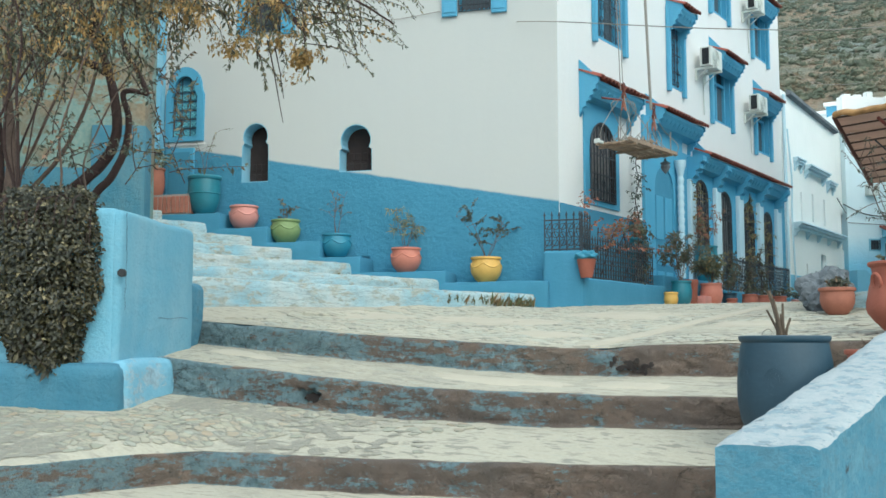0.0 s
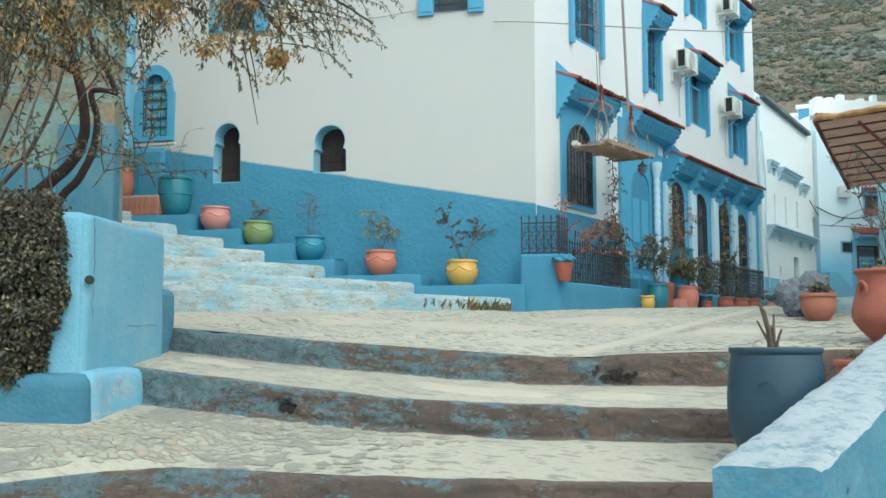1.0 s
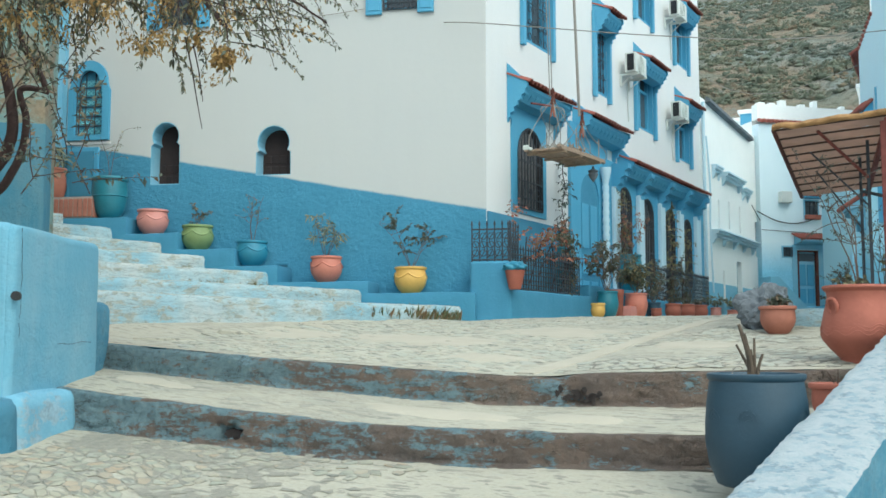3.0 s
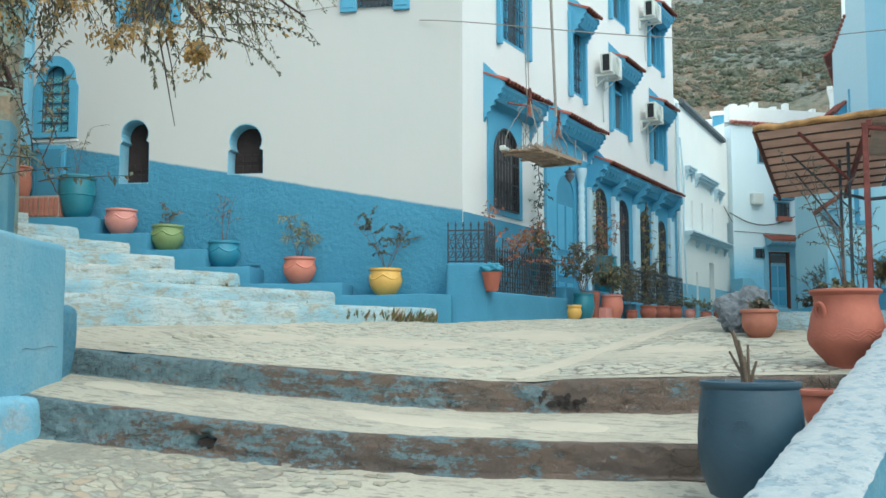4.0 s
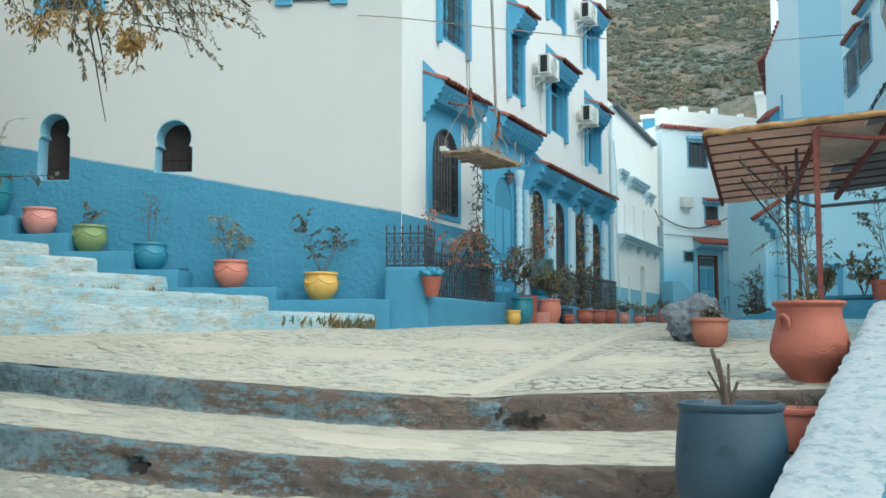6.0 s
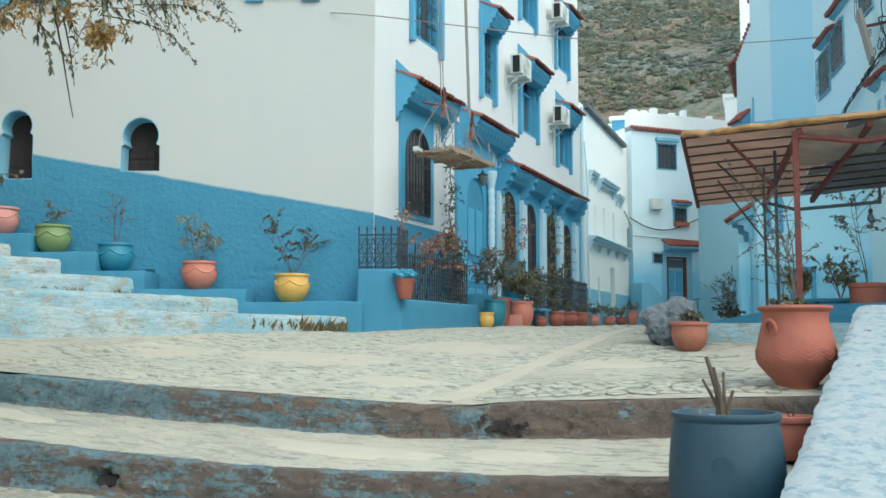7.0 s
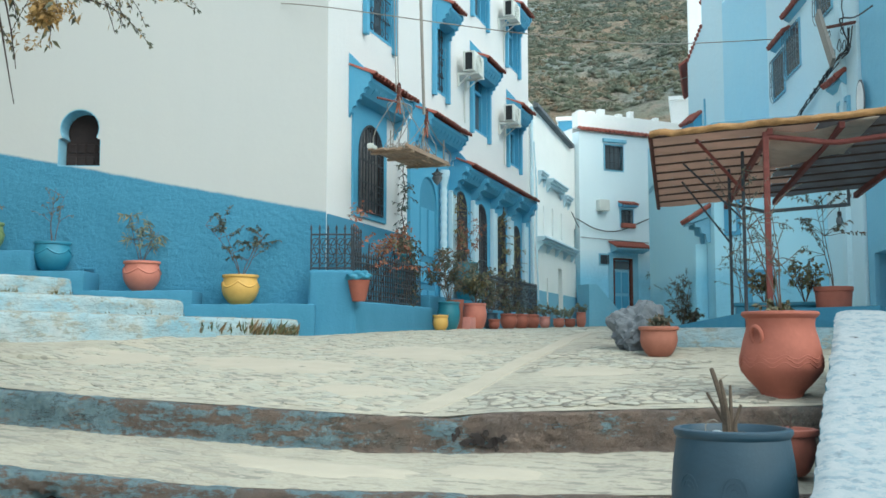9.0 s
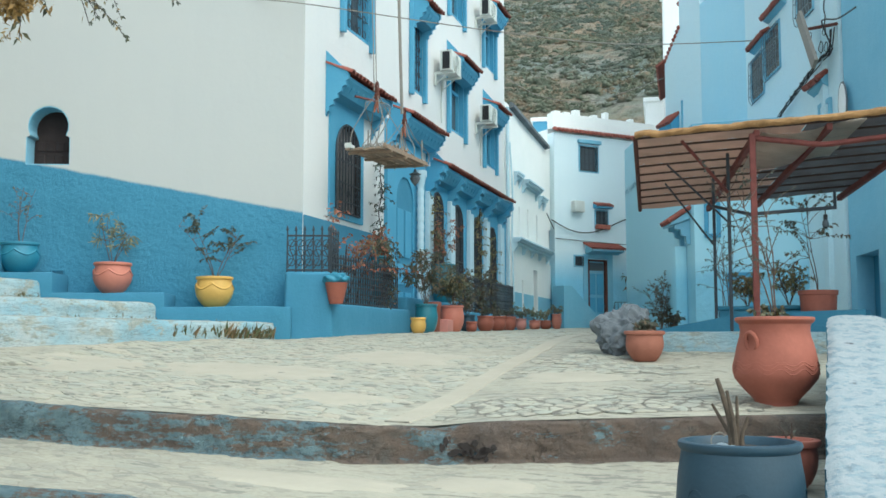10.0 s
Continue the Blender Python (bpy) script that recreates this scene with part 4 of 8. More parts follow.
OUT0 = shouldered(-5.86, -5.24, 2.94, 3.7, 0.04)
inner = shouldered(-5.765, -5.345, 3.01, 3.68, 0.045)
nn = len(OUT0)
rows = [[bm.verts.new((p[0], y, p[1])) for p in pts] for pts, y in ((OUT0, 0.0), (OUT0, -0.05), (inner, -0.05), (inner, 0.1))]
for a, b in zip(rows, rows[1:]):
    for i in range(nn):
        j = (i + 1) % nn
        bm.faces.new((a[i], a[j], b[j], b[i]))
win = part("window", bm, m_bright, house, "shouldered blue window surround", LE)
bm = bmesh.new()
filled(bm, ARCH0, 0.045, 0.02)
part("pane", bm, m_blue, win, "blue backing board", LE)
bm = bmesh.new()
grille_bars(bm, inner, 0.02, 2, [3.01 + 0.135 * k for k in range(1, 6)], 0.008)
part("grille", bm, m_iron, win, "dark wrought-iron bars", LE)
bm = bmesh.new()
for k in range(6):
    for x0, x1, n in ((-5.755, -5.355, 6),) if k < 5 else ((-5.69, -5.42, 4),):
        scrolls(bm, x0, x1, 3.075 + 0.135 * k, 0.024, n, 0.03, 0.0075)
        scrolls(bm, x0 + 0.033, x1 - 0.033, 3.075 + 0.135 * k, 0.026, n - 1, 0.045, 0.005)
part("scrollwork", bm, m_turq, win, "turquoise painted scrolls", LE)["kind"] = "stuff"
bm = bmesh.new()
box(bm, -5.88, -5.22, -0.02, 0.0, 2.885, 2.92)
part("window_sill", bm, m_facade, win, "white sill", LE)
bm = bmesh.new()
soft_box(bm, -6.2, -5.96, -0.16, -0.002, 1.7, 3.95, 0.03)
soft_box(bm, -6.25, -5.91, -0.2, -0.002, 3.95, 4.05, 0.02)
soft_box(bm, -6.23, -5.93, -0.18, -0.002, 4.05, 4.5, 0.03)
part("pilaster", bm, m_light, house, "light blue pilaster", LE)
for k in range(9):
    bm = bmesh.new()
    lathe(bm, [(0, 0.0), (0.075, 0.0), (0.07, 0.012), (0, 0.016)], 14)
    part("scallop", bm, m_facade, house, "white scallop", LE @ pose(-6.3, -0.013, 2.5 + 0.15 * k, 90, 0, 0))
bm = bmesh.new()
box(bm, -9.0, -5.9, -0.012, -0.002, 1.4, 6.0)
part("panel", bm, m_light, house, "light blue plaster field", LE)
bm = bmesh.new()
for a, b, c, d in ((-2.79, -2.765, 1.03, 1.2), (-2.645, -2.62, 1.03, 1.2), (-2.765, -2.645, 1.175, 1.2), (-2.765, -2.645, 1.03, 1.05)):
    soft_box(bm, a, b, -0.02, -0.003, c, d, 0.004, 1)
vent = part("vent", bm, m_blue, house, "small blue wall vent", LE)
# plain board, its dark colour standing in for shade inside the vent
bm = bmesh.new()
box(bm, -2.765, -2.645, -0.006, -0.003, 1.05, 1.175)
part("grid", bm, m_foot, vent, "shadowed vent grid", LE)
# small metal door in the blue band
bm = bmesh.new()
soft_box(bm, -5.84, -5.38, -0.05, -0.003, 2.1, 2.84, 0.012)
hatch = part("hatch", bm, m_bright, house, "small blue metal hatch", LE)
bm = bmesh.new()
soft_box(bm, -5.79, -5.43, -0.065, -0.052, 2.15, 2.78, 0.008)
part("leaf", bm, m_blue, hatch, "", LE)
bm = bmesh.new()
lathe(bm, [(0, 0), (0.022, 0), (0.022, 0.02), (0, 0.025)], 10)
part("knob", bm, m_iron, hatch, "", LE @ pose(-5.6, -0.066, 2.5, 90, 0, 0))

# shuttered windows high on the stair side
for o in (TOPW, TOPW2):
    x0, x1, z0 = o[0][0], o[1][0], o[0][1]
    bm = bmesh.new()
    lining(bm, o, -0.004, 0.12, 0.03)
    win = part("window", bm, m_bright, house, "window with blue shutters and iron grille", LE)
    bm = bmesh.new()
    filled(bm, o, 0.13, 0.02)
    part("pane", bm, m_glass, win, "", LE)
    for a in (x0 - 0.24, x1 + 0.02):
        bm = bmesh.new()
        soft_box(bm, a, a + 0.22, -0.045, -0.004, z0 - 0.06, 5.7, 0.01)
        for k in range(6):
            soft_box(bm, a + 0.03, a + 0.19, -0.055, -0.043, z0 - 0.01 + k * 0.19, z0 + 0.13 + k * 0.19, 0.005, 1)
        part("shutter", bm, m_bright, win, "", LE)
    bm = bmesh.new()
    grille_bars(bm, o, -0.02, 7, [z0 + 0.09, z0 + 0.37, z0 + 0.67], 0.009)
    for k in range(3):
        scrolls(bm, x0 + 0.01, x1 - 0.01, z0 + 0.05 + 0.28 * k, -0.02, 6, 0.035)
    part("grille", bm, m_iron, win, "", LE)

# blue fields on the street side
def field(holes, a, b, z0, z1, t, mat, label):
    bm = bmesh.new()
    holed_wall(bm, a, b, z0, z1, t, holes)
    return part("panel", bm, mat, house, label, FA @ pose(0, -t - 0.003, 0))


field([GRILLE], 0.7, 1.8, 1.9, 3.45, 0.025, m_bright, "blue field round a grilled window")
field([], 0.012, 2.62, -0.3, 1.83, 0.02, m_blue, "blue plaster base")
DOOR = arch_pts(3.02, 3.78, 0.3, 2.4)
field([DOOR], 2.64, 4.18, 0.1, 3.5, 0.05, m_bright, "blue porch wall with an arched doorway")
field(ARCADE, 4.2, 9.86, 0.1, 3.15, 0.03, m_bright, "blue wall between the arched windows")
# doorway leaf with panels
bm = bmesh.new()
filled(bm, DOOR, -0.03, 0.025)
door = part("door", bm, m_blue, house, "blue panelled door")
for z0, z1 in ((0.5, 1.1), (1.2, 1.5), (1.6, 2.3)):
    for x in (3.08, 3.43):
        bm = bmesh.new()
        soft_box(bm, x, x + 0.28, -0.045, -0.031, z0, z1, 0.006, 1)
        part("panel", bm, m_bright, door)


def iron_window(outline, nv, hs, label):
    bm = bmesh.new()
    lining(bm, outline, -0.03, 0.1, 0.03)
    win = part("window", bm, m_wood, house, label)
    bm = bmesh.new()
    filled(bm, outline, 0.02, 0.03)
    part("pane", bm, m_lattice, win, "dusty wooden lattice")
    bm = bmesh.new()
    grille_bars(bm, outline, -0.045, nv, hs, 0.011)
    x0, x1 = outline[0][0], outline[-1][0]
    scrolls(bm, x0 + 0.02, x1 - 0.02, hs[-1] + 0.08, -0.045, 3, 0.06)
    scrolls(bm, x0 + 0.02, x1 - 0.02, hs[-1] + 0.2, -0.045, 2, 0.05)
    scrolls(bm, x0 + 0.02, x1 - 0.02, (hs[0] + hs[1]) / 2, -0.045, nv // 2, 0.045)
    part("grille", bm, m_iron, win)
    return win


iron_window(GRILLE, 7, [2.12, 2.35, 2.62], "arched window behind a dark iron grille")
for o in ARCADE:
    iron_window(o, 5, [1.55, 1.75, 2.2], "arched window with dark wooden lattice")

# pale pilasters with brackets below the long hood
for a, b in ((4.38, 4.62), (5.58, 5.84), (6.78, 7.04), (7.96, 8.22), (9.1, 9.4)):
    bm = bmesh.new()
    soft_box(bm, a, b, -0.11, -0.035, 0.3, 2.72, 0.015)
    pil = part("pilaster", bm, m_pale, house, "pale blue pilaster")
    bm = bmesh.new()
    c = (a + b) / 2
    prof = [(0.035, 2.62), (0.12, 2.66), (0.12, 2.74), (0.18, 2.78), (0.18, 2.86), (0.26, 2.9), (0.26, 2.98), (0.32, 3.02), (0.32, 3.1), (0.035, 3.1)]
    prism(bm, [(c - 0.08, -o, z) for o, z in prof], (0.16, 0, 0))
    part("bracket", bm, m_bright, pil, "stepped blue bracket")
# turned column by the porch
bm = bmesh.new()
prof = [(0, 0), (0.085, 0), (0.085, 0.12), (0.058, 0.16)]
for k in range(16):
    prof += [(0.056, 0.2 + k * 0.13), (0.058, 0.24 + k * 0.13), (0.045, 0.28 + k * 0.13), (0.05, 0.3 + k * 0.13)]
prof += [(0.06, 2.3), (0.08, 2.38), (0.095, 2.42), (0.095, 2.5), (0, 2.5)]
lathe(bm, prof, 14)
part("column", bm, m_pale, house, "pale blue turned column", FA @ pose(3.88, -0.13, 0.45), True)


def hood(s0, s1, ridge, eave, off, label="tiled hood on stepped blue brackets"):
    """A lean-to hood: red tiles on a blue carcass with stepped side plates."""
    t = 0.05
    low = eave - 0.07
    steps = [(off, eave), (off, low)]
    k = 5
    for i in range(k):
        o = off * (1 - (i + 1) / (k + 0.6))
        steps += [(o + off * 0.06, low - 0.075 * i - 0.02), (o + off * 0.06, low - 0.075 * (i + 1)), (o, low - 0.075 * (i + 1))]
    tail = steps + [(0.003, low - 0.075 * k - 0.06)]
    top = ridge
    ridge = eave + 0.13
    bm = bmesh.new()
    prism(bm, [(s0 + t, -0.003, ridge - 0.03), (s0 + t, -off + 0.02, eave - 0.02), (s0 + t, -off + 0.02, low), (s0 + t, -off * 0.55, low - 0.16), (s0 + t, -0.003, low - 0.2)], (s1 - s0 - 2 * t, 0, 0))
    hd = part("hood", bm, m_bright, house, label)
    for a, high in ((s0, top), (s1 - t, ridge)):
        bm = bmesh.new()
        prism(bm, [(a, -o, z) for o, z in [(0.003, high)] + tail], (t, 0, 0))
        part("side_plate", bm, m_bright, hd, "stepped blue side plate")
    # dentils along the front
    bm = bmesh.new()
    n = max(2, int((s1 - s0) / 0.16))
    for i in range(n):
        a = s0 + t + (s1 - s0 - 2 * t) * (i + 0.25) / n
        prism(bm, [(a, -off + 0.03, low + 0.005), (a, -off * 0.8, low - 0.07), (a, -off * 0.55, low - 0.155), (a, -off * 0.5, low + 0.005)], ((s1 - s0 - 2 * t) / n * 0.5, 0, 0))
    part("dentil_course", bm, m_bright, hd, "row of blue dentils")
    # tiles, laid downhill
    slope = math.atan2(ridge - eave, off)
    long = math.hypot(ridge - eave, off) + 0.05
    n = max(3, int(round((s1 - s0 + 0.04) / 0.115)))
    first = None
    for i in range(n):
        x = s0 - 0.02 + (s1 - s0 + 0.04) * (i + 0.5) / n
        m = FA @ pose(x, 0.0, ridge + 0.012 + random.uniform(-0.006, 0.006), math.degrees(slope), 0, random.uniform(-1.5, 1.5))
        if first is None:
            bm = bmesh.new()
            ring = []
            for y, r in ((0.0, 0.05), (-long, 0.062)):
                ring.append([bm.verts.new((r * math.cos(math.pi * j / 6), y, r * 0.8 * math.sin(math.pi * j / 6))) for j in range(7)])
                ring.append([bm.verts.new((r * 0.75 * math.cos(math.pi * j / 6), y, r * 0.75 * 0.8 * math.sin(math.pi * j / 6) - 0.002)) for j in range(7)])
            for u, v in ((ring[0], ring[2]), (ring[1], ring[3]), (ring[2], ring[3]), (ring[0], ring[1])):
                for j in range(6):
                    bm.faces.new((u[j], u[j + 1], v[j + 1], v[j]))
            for j in (0, 6):
                bm.faces.new((ring[0][j], ring[2][j], ring[3][j], ring[1][j]))
            first = part("tile", bm, m_tile, hd, "", m)
        else:
            again("tile", first, hd, m)
    return hd


hood(0.6, 2.17, 3.9, 3.6, 0.3)
hood(2.84, 4.57, 3.88, 3.6, 0.32)
hood(4.76, 9.36, 3.5, 3.17, 0.3)
for (a, b, z0, z1), ridge in zip(UPPER, (5.82, 5.52, 5.24)):
    hood(a - 0.06, b + 0.05, ridge, z1 - 0.02, 0.3)
for a, b, z0, z1 in TOPS:
    hood(a - 0.06, b + 0.05, z1 + 0.32, z1, 0.3)


def tall_window(a, b, z0, z1, label, barred=True):
    o = rect(a, b, z0, z1)
    bm = bmesh.new()
    lining(bm, o, -0.004, 0.16, 0.04)
    win = part("window", bm, m_bright, house, label)
    bm = bmesh.new()
    filled(bm, o, 0.13, 0.02)
    part("pane", bm, m_glass, win, "dark glass")
    bm = bmesh.new()
    c = (a + b) / 2
    for x in (a + 0.03, c - 0.025, b - 0.08):
        box(bm, x, x + 0.05, 0.08, 0.128, z0, z1)
    for z in (z0 + 0.02, z0 + (z1 - z0) * 0.62):
        box(bm, a, b, 0.085, 0.126, z, z + 0.05)
    part("window_frame", bm, m_bright, win, "blue sash")
    for x in (a - 0.09, b - 0.0):
        bm = bmesh.new()
        soft_box(bm, x, x + 0.09, -0.07, -0.003, z0 - 0.1, z1, 0.012)
        part("jamb", bm, m_bright, win, "blue jamb board")
    if not barred:
        return win
    bm = bmesh.new()
    grille_bars(bm, o, 0.02, 4, [z0 + 0.3, z0 + 0.6], 0.008)
    for k in range(int((z1 - z0) / 0.2)):
        scrolls(bm, a + 0.03, b - 0.03, z0 + 0.12 + 0.2 * k, 0.02, max(2, int((b - a) / 0.16)), 0.05, 0.006)
    part("grille", bm, m_iron, win, "iron scrollwork")
    return win


for u in UPPER + TOPS:
    tall_window(*u, "tall blue window below a tiled hood", u is UPPER[0])
tall_window(1.1, 2.02, 4.36, 5.9, "tall blue window with open shutters")


def aircon(s, off, z, w, d, h):
    ac = thing("air_conditioner", FA @ pose(s, -off, z), "white air conditioner unit on a wall bracket", "air conditioner", "outdoor units on the street wall")
    m0 = world_of[ac]
    bm = bmesh.new()
    soft_box(bm, 0, w, -d, 0, 0.06, h, 0.015)
    body = part("casing", bm, m_case, ac)
    bm = bmesh.new()
    box(bm, -0.006, 0.004, -d * 0.82, -d * 0.22, h * 0.22, h - 0.03)
    for k in range(14):
        z = h * 0.22 + (h * 0.78 - 0.03) * (k + 0.2) / 14
        box(bm, -0.011, -0.006, -d * 0.82, -d * 0.22, z, z + 0.008)
    part("side_vent", bm, m_black, ac, "dark louvred side vent")
    bm = bmesh.new()
    for r in (0.05, 0.09, 0.13, h * 0.4):
        tube(bm, [(w * 0.42 + r * math.cos(math.tau * j / 20), -d - 0.008, h * 0.53 + r * math.sin(math.tau * j / 20)) for j in range(20)], 0.006, 4, close=True)
    for j in range(8):
        a = math.tau * j / 8
        tube(bm, [(w * 0.42, -d - 0.006, h * 0.53), (w * 0.42 + h * 0.4 * math.cos(a), -d - 0.006, h * 0.53 + h * 0.4 * math.sin(a))], 0.005, 4)
    part("fan_guard", bm, m_case, ac, "round wire fan guard")
    for x in (0.06, w - 0.1):
        bm = bmesh.new()
        box(bm, x, x + 0.04, -d - 0.02, off - 0.003, 0.02, 0.058)
        box(bm, x, x + 0.04, off - 0.04, off - 0.003, -0.16, 0.02)
        tube(bm, [(x + 0.02, off - 0.02, -0.14), (x + 0.02, -d * 0.6, 0.03)], 0.012, 4)
        part("bracket", bm, m_case, ac, "pale steel wall bracket")
    bm = bmesh.new()
    tube(bm, curve_pts([(w * 0.7, 0, 0.1), (w * 0.7, off * 0.6, 0.0), (w * 0.75, off - 0.02, -0.3), (w * 0.8, off - 0.015, -0.7)]), 0.012, 5)
    part("hose", bm, m_case, ac)
    return ac


aircon(4.9, 0.12, 4.70, 0.56, 0.2, 0.40)
aircon(7.45, 0.12, 4.4, 0.54, 0.2, 0.38)
aircon(7.45, 0.12, 6.42, 0.54, 0.2, 0.38)

# ---------------------------------------------------------------- plants
def leaf(bm, p, d, size, width=0.4, droop=0.3, face=None):
    """One leaf, folded along its rib."""
    d = d.normalized()
    to = Vector((random.uniform(-1, 1), random.uniform(-1, 1), random.uniform(-0.2, 1)))
    side = d.cross(face + to * 0.75 if face else to).normalized()
    up = side.cross(d)
    tip = p + d * size - Vector((0, 0, droop * size))
    mid = p + d * size * 0.45 - Vector((0, 0, droop * size * 0.3))
    a = bm.verts.new(p)
    b = bm.verts.new(mid + side * size * width * 0.5 + up * size * 0.08)
    c = bm.verts.new(tip)
    e = bm.verts.new(mid - side * size * width * 0.5 + up * size * 0.08)
    bm.faces.new((a, b, c))
    bm.faces.new((a, c, e))


def rnd_dir(down=0.0):
    v = Vector((random.gauss(0, 1), random.gauss(0, 1), random.gauss(-down, 1)))
    return v.normalized()


def twig_line(p, d, length, n=6, wander=0.35, sag=0.15):
    pts = [Vector(p)]
    d = Vector(d).normalized()
    for k in range(n):
        d = (d + rnd_dir() * wander * 0.5 - Vector((0, 0, sag * k / n))).normalized()
        pts.append(pts[-1] + d * (length / n))
    return pts


def sprig(bm_twig, bm_leaf, p, d, length, r, leaves, size, width=0.4, wander=0.35, sag=0.15, first=0.15):
    pts = twig_line(p, d, length, 6, wander, sag)
    tube(bm_twig, pts, r, 4, 0.35)
    for k in range(leaves):
        u = first + (1 - first) * (k + random.random()) / leaves
        i = min(5, int(u * 6))
        q = pts[i].lerp(pts[i + 1], u * 6 - i)
        ax = (pts[i + 1] - pts[i]).normalized()
        leaf(bm_leaf, q, ax * 0.6 + rnd_dir(0.2), size * random.uniform(0.6, 1.25), width)
    return pts


# ---------------------------------------------------------------- pots
def pot(name, x, y, z, prof, mat, label, garland=None, soil=0.86, group="", seg=36):
    """A turned pot with a rim, soil, and if wanted a raised garland or handle ring."""
    t = thing(name, Matrix.Translation((x, y, z)), label, "flower pot", group)
    H, R = prof[-1][1], prof[-1][0]
    inner = [(R - 0.018, H), (R - 0.03, H - 0.02), (R - 0.035, H * soil), (0, H * soil)]
    bm = bmesh.new()
    lathe(bm, [(0, 0)] + prof + inner[:3], seg, wobble=0.006)
    body = part("body", bm, mat, t, smooth=True)
    bm = bmesh.new()
    lathe(bm, [(0, H * soil + 0.008), (R * 0.5, H * soil + 0.01), (R - 0.032, H * soil)], 16)
    for v in bm.verts:
        v.co.z += random.uniform(-0.004, 0.008)
    part("soil", bm, m_soil, t)
    if garland:
        zc, amp, cnt, rr = garland

        def rad(zz):
            for (r0, z0), (r1, z1) in zip(prof, prof[1:]):
                if z0 <= zz <= z1 and z1 > z0:
                    return r0 + (r1 - r0) * (zz - z0) / (z1 - z0)
            return R
        bm = bmesh.new()
        pts = []
        for k in range(cnt * 12):
            a = math.tau * k / (cnt * 12)
            zz = zc - amp * abs(math.sin(a * cnt / 2))
            pts.append((rad(zz) * math.cos(a), rad(zz) * math.sin(a), zz))
        tube(bm, pts, rr, 5, close=True)
        part("garland", bm, mat, t, "raised garland", smooth=True)
    return t


def bulge(rb, rm, rt, h, zm=0.55, lip=0.015, n=9):
    """A profile: foot, belly, neck and a rolled rim."""
    out = [(rb * 0.9, 0.0), (rb, 0.012)]
    for k in range(1, n):
        u = k / n
        if u < zm:
            w = math.sin(u / zm * math.pi / 2)
            r = rb + (rm - rb) * w
        else:
            w = (1 - math.cos((u - zm) / (1 - zm) * math.pi)) / 2
            r = rm + (rt - rm) * w
        out.append((r, u * (h - 0.035)))
    return out + [(rt, h - 0.035), (rt + lip, h - 0.03), (rt + lip * 1.3, h - 0.015), (rt + lip, h - 0.002), (rt + lip * 0.4, h)]


LEDGE_POTS = "pots on the stepped ledge"
wallpots = [(-0.92, 0.77, m_yellow, "squat yellow painted pot on a blue ledge"), (-2.02, 0.92, m_orange, "squat orange painted pot on a blue ledge"),
            (-3.02, 1.135, m_sky, "squat sky-blue painted pot on a blue ledge"), (-3.78, 1.355, m_green, "squat olive-green painted pot on a blue ledge"), (-4.42, 1.575, m_pink, "squat salmon pink pot on a blue ledge")]
for s, z, mat, lab in wallpots:
    p = on_le(s, 0.3, z)
    pot("flower_pot", p.x, p.y, p.z, bulge(0.115, 0.205, 0.185, 0.33, 0.6), mat, lab, (0.25, 0.06, 5, 0.011), group=LEDGE_POTS)
p = on_le(-5.05, 0.3, 1.795)
pot("tall_pot", p.x, p.y, p.z, [(0.12, 0), (0.135, 0.01), (0.19, 0.1), (0.222, 0.22), (0.228, 0.29), (0.24, 0.3), (0.23, 0.31), (0.232, 0.4), (0.222, 0.5), (0.238, 0.51), (0.243, 0.54), (0.23, 0.56)], m_teal, "tall teal glazed pot with raised bands", group=LEDGE_POTS)


def shrub(name, base, stems, label, leafmat, spread, height, leaves, size, width=0.35, twigs=5, barkmat=None, clump=0.5, lean=(0, 0)):
    t = thing(name, Matrix.Translation(base), label, "plant")
    inv = Matrix.Translation(base).inverted()
    bt, bl = bmesh.new(), bmesh.new()
    for k in range(stems):
        a = math.tau * k / stems + random.uniform(-0.5, 0.5)
        d = Vector((math.cos(a) * spread + lean[0], math.sin(a) * spread + lean[1], 1.0))
        main = twig_line((0, 0, 0), d, height * random.uniform(0.75, 1.1), 7, 0.3, 0.0)
        tube(bt, main, 0.0055, 5, 0.4)
        for j in range(twigs):
            q = main[random.randint(3, 7)]
            dd = (Vector((random.uniform(-1, 1), random.uniform(-1, 1), random.uniform(0.0, 1.1))))
            sprig(bt, bl, q, dd, height * random.uniform(0.18, 0.42), 0.0035, leaves, size, width, first=clump)
    part("stem", bt, barkmat or m_pale_bark, t)
    part("foliage", bl, leafmat, t)
    return t


random.seed(11)
def on_pot(s, z):
    p = on_le(s, 0.3, z)
    return (p.x, p.y, p.z)
shrub("potted_shrub", on_pot(-0.92, 1.05), 4, "thin drying shrub with dark clustered leaves in a yellow pot", m_leaf_grey_dark, 0.42, 0.66, 26, 0.036, 0.5, 9, lean=(0.15, 0))
shrub("potted_shrub", on_pot(-2.02, 1.2), 4, "young oleander with grey-green and yellowing leaves in an orange pot", m_leaf_grey, 0.38, 0.54, 10, 0.09, 0.17, 6)
shrub("potted_shrub", on_pot(-3.02, 1.41), 3, "leggy almost bare shrub in a blue pot", m_leaf_dark, 0.25, 0.62, 5, 0.04, 0.45, 5)
shrub("potted_shrub", on_pot(-3.78, 1.63), 3, "small reddish shrub in a green pot", m_leaf_dark, 0.35, 0.3, 9, 0.045, 0.5, 5)
shrub("potted_shrub", on_pot(-4.42, 1.86), 3, "low withered seedling in a pink pot", m_leaf_dark, 0.5, 0.06, 4, 0.03, 0.5, 3)
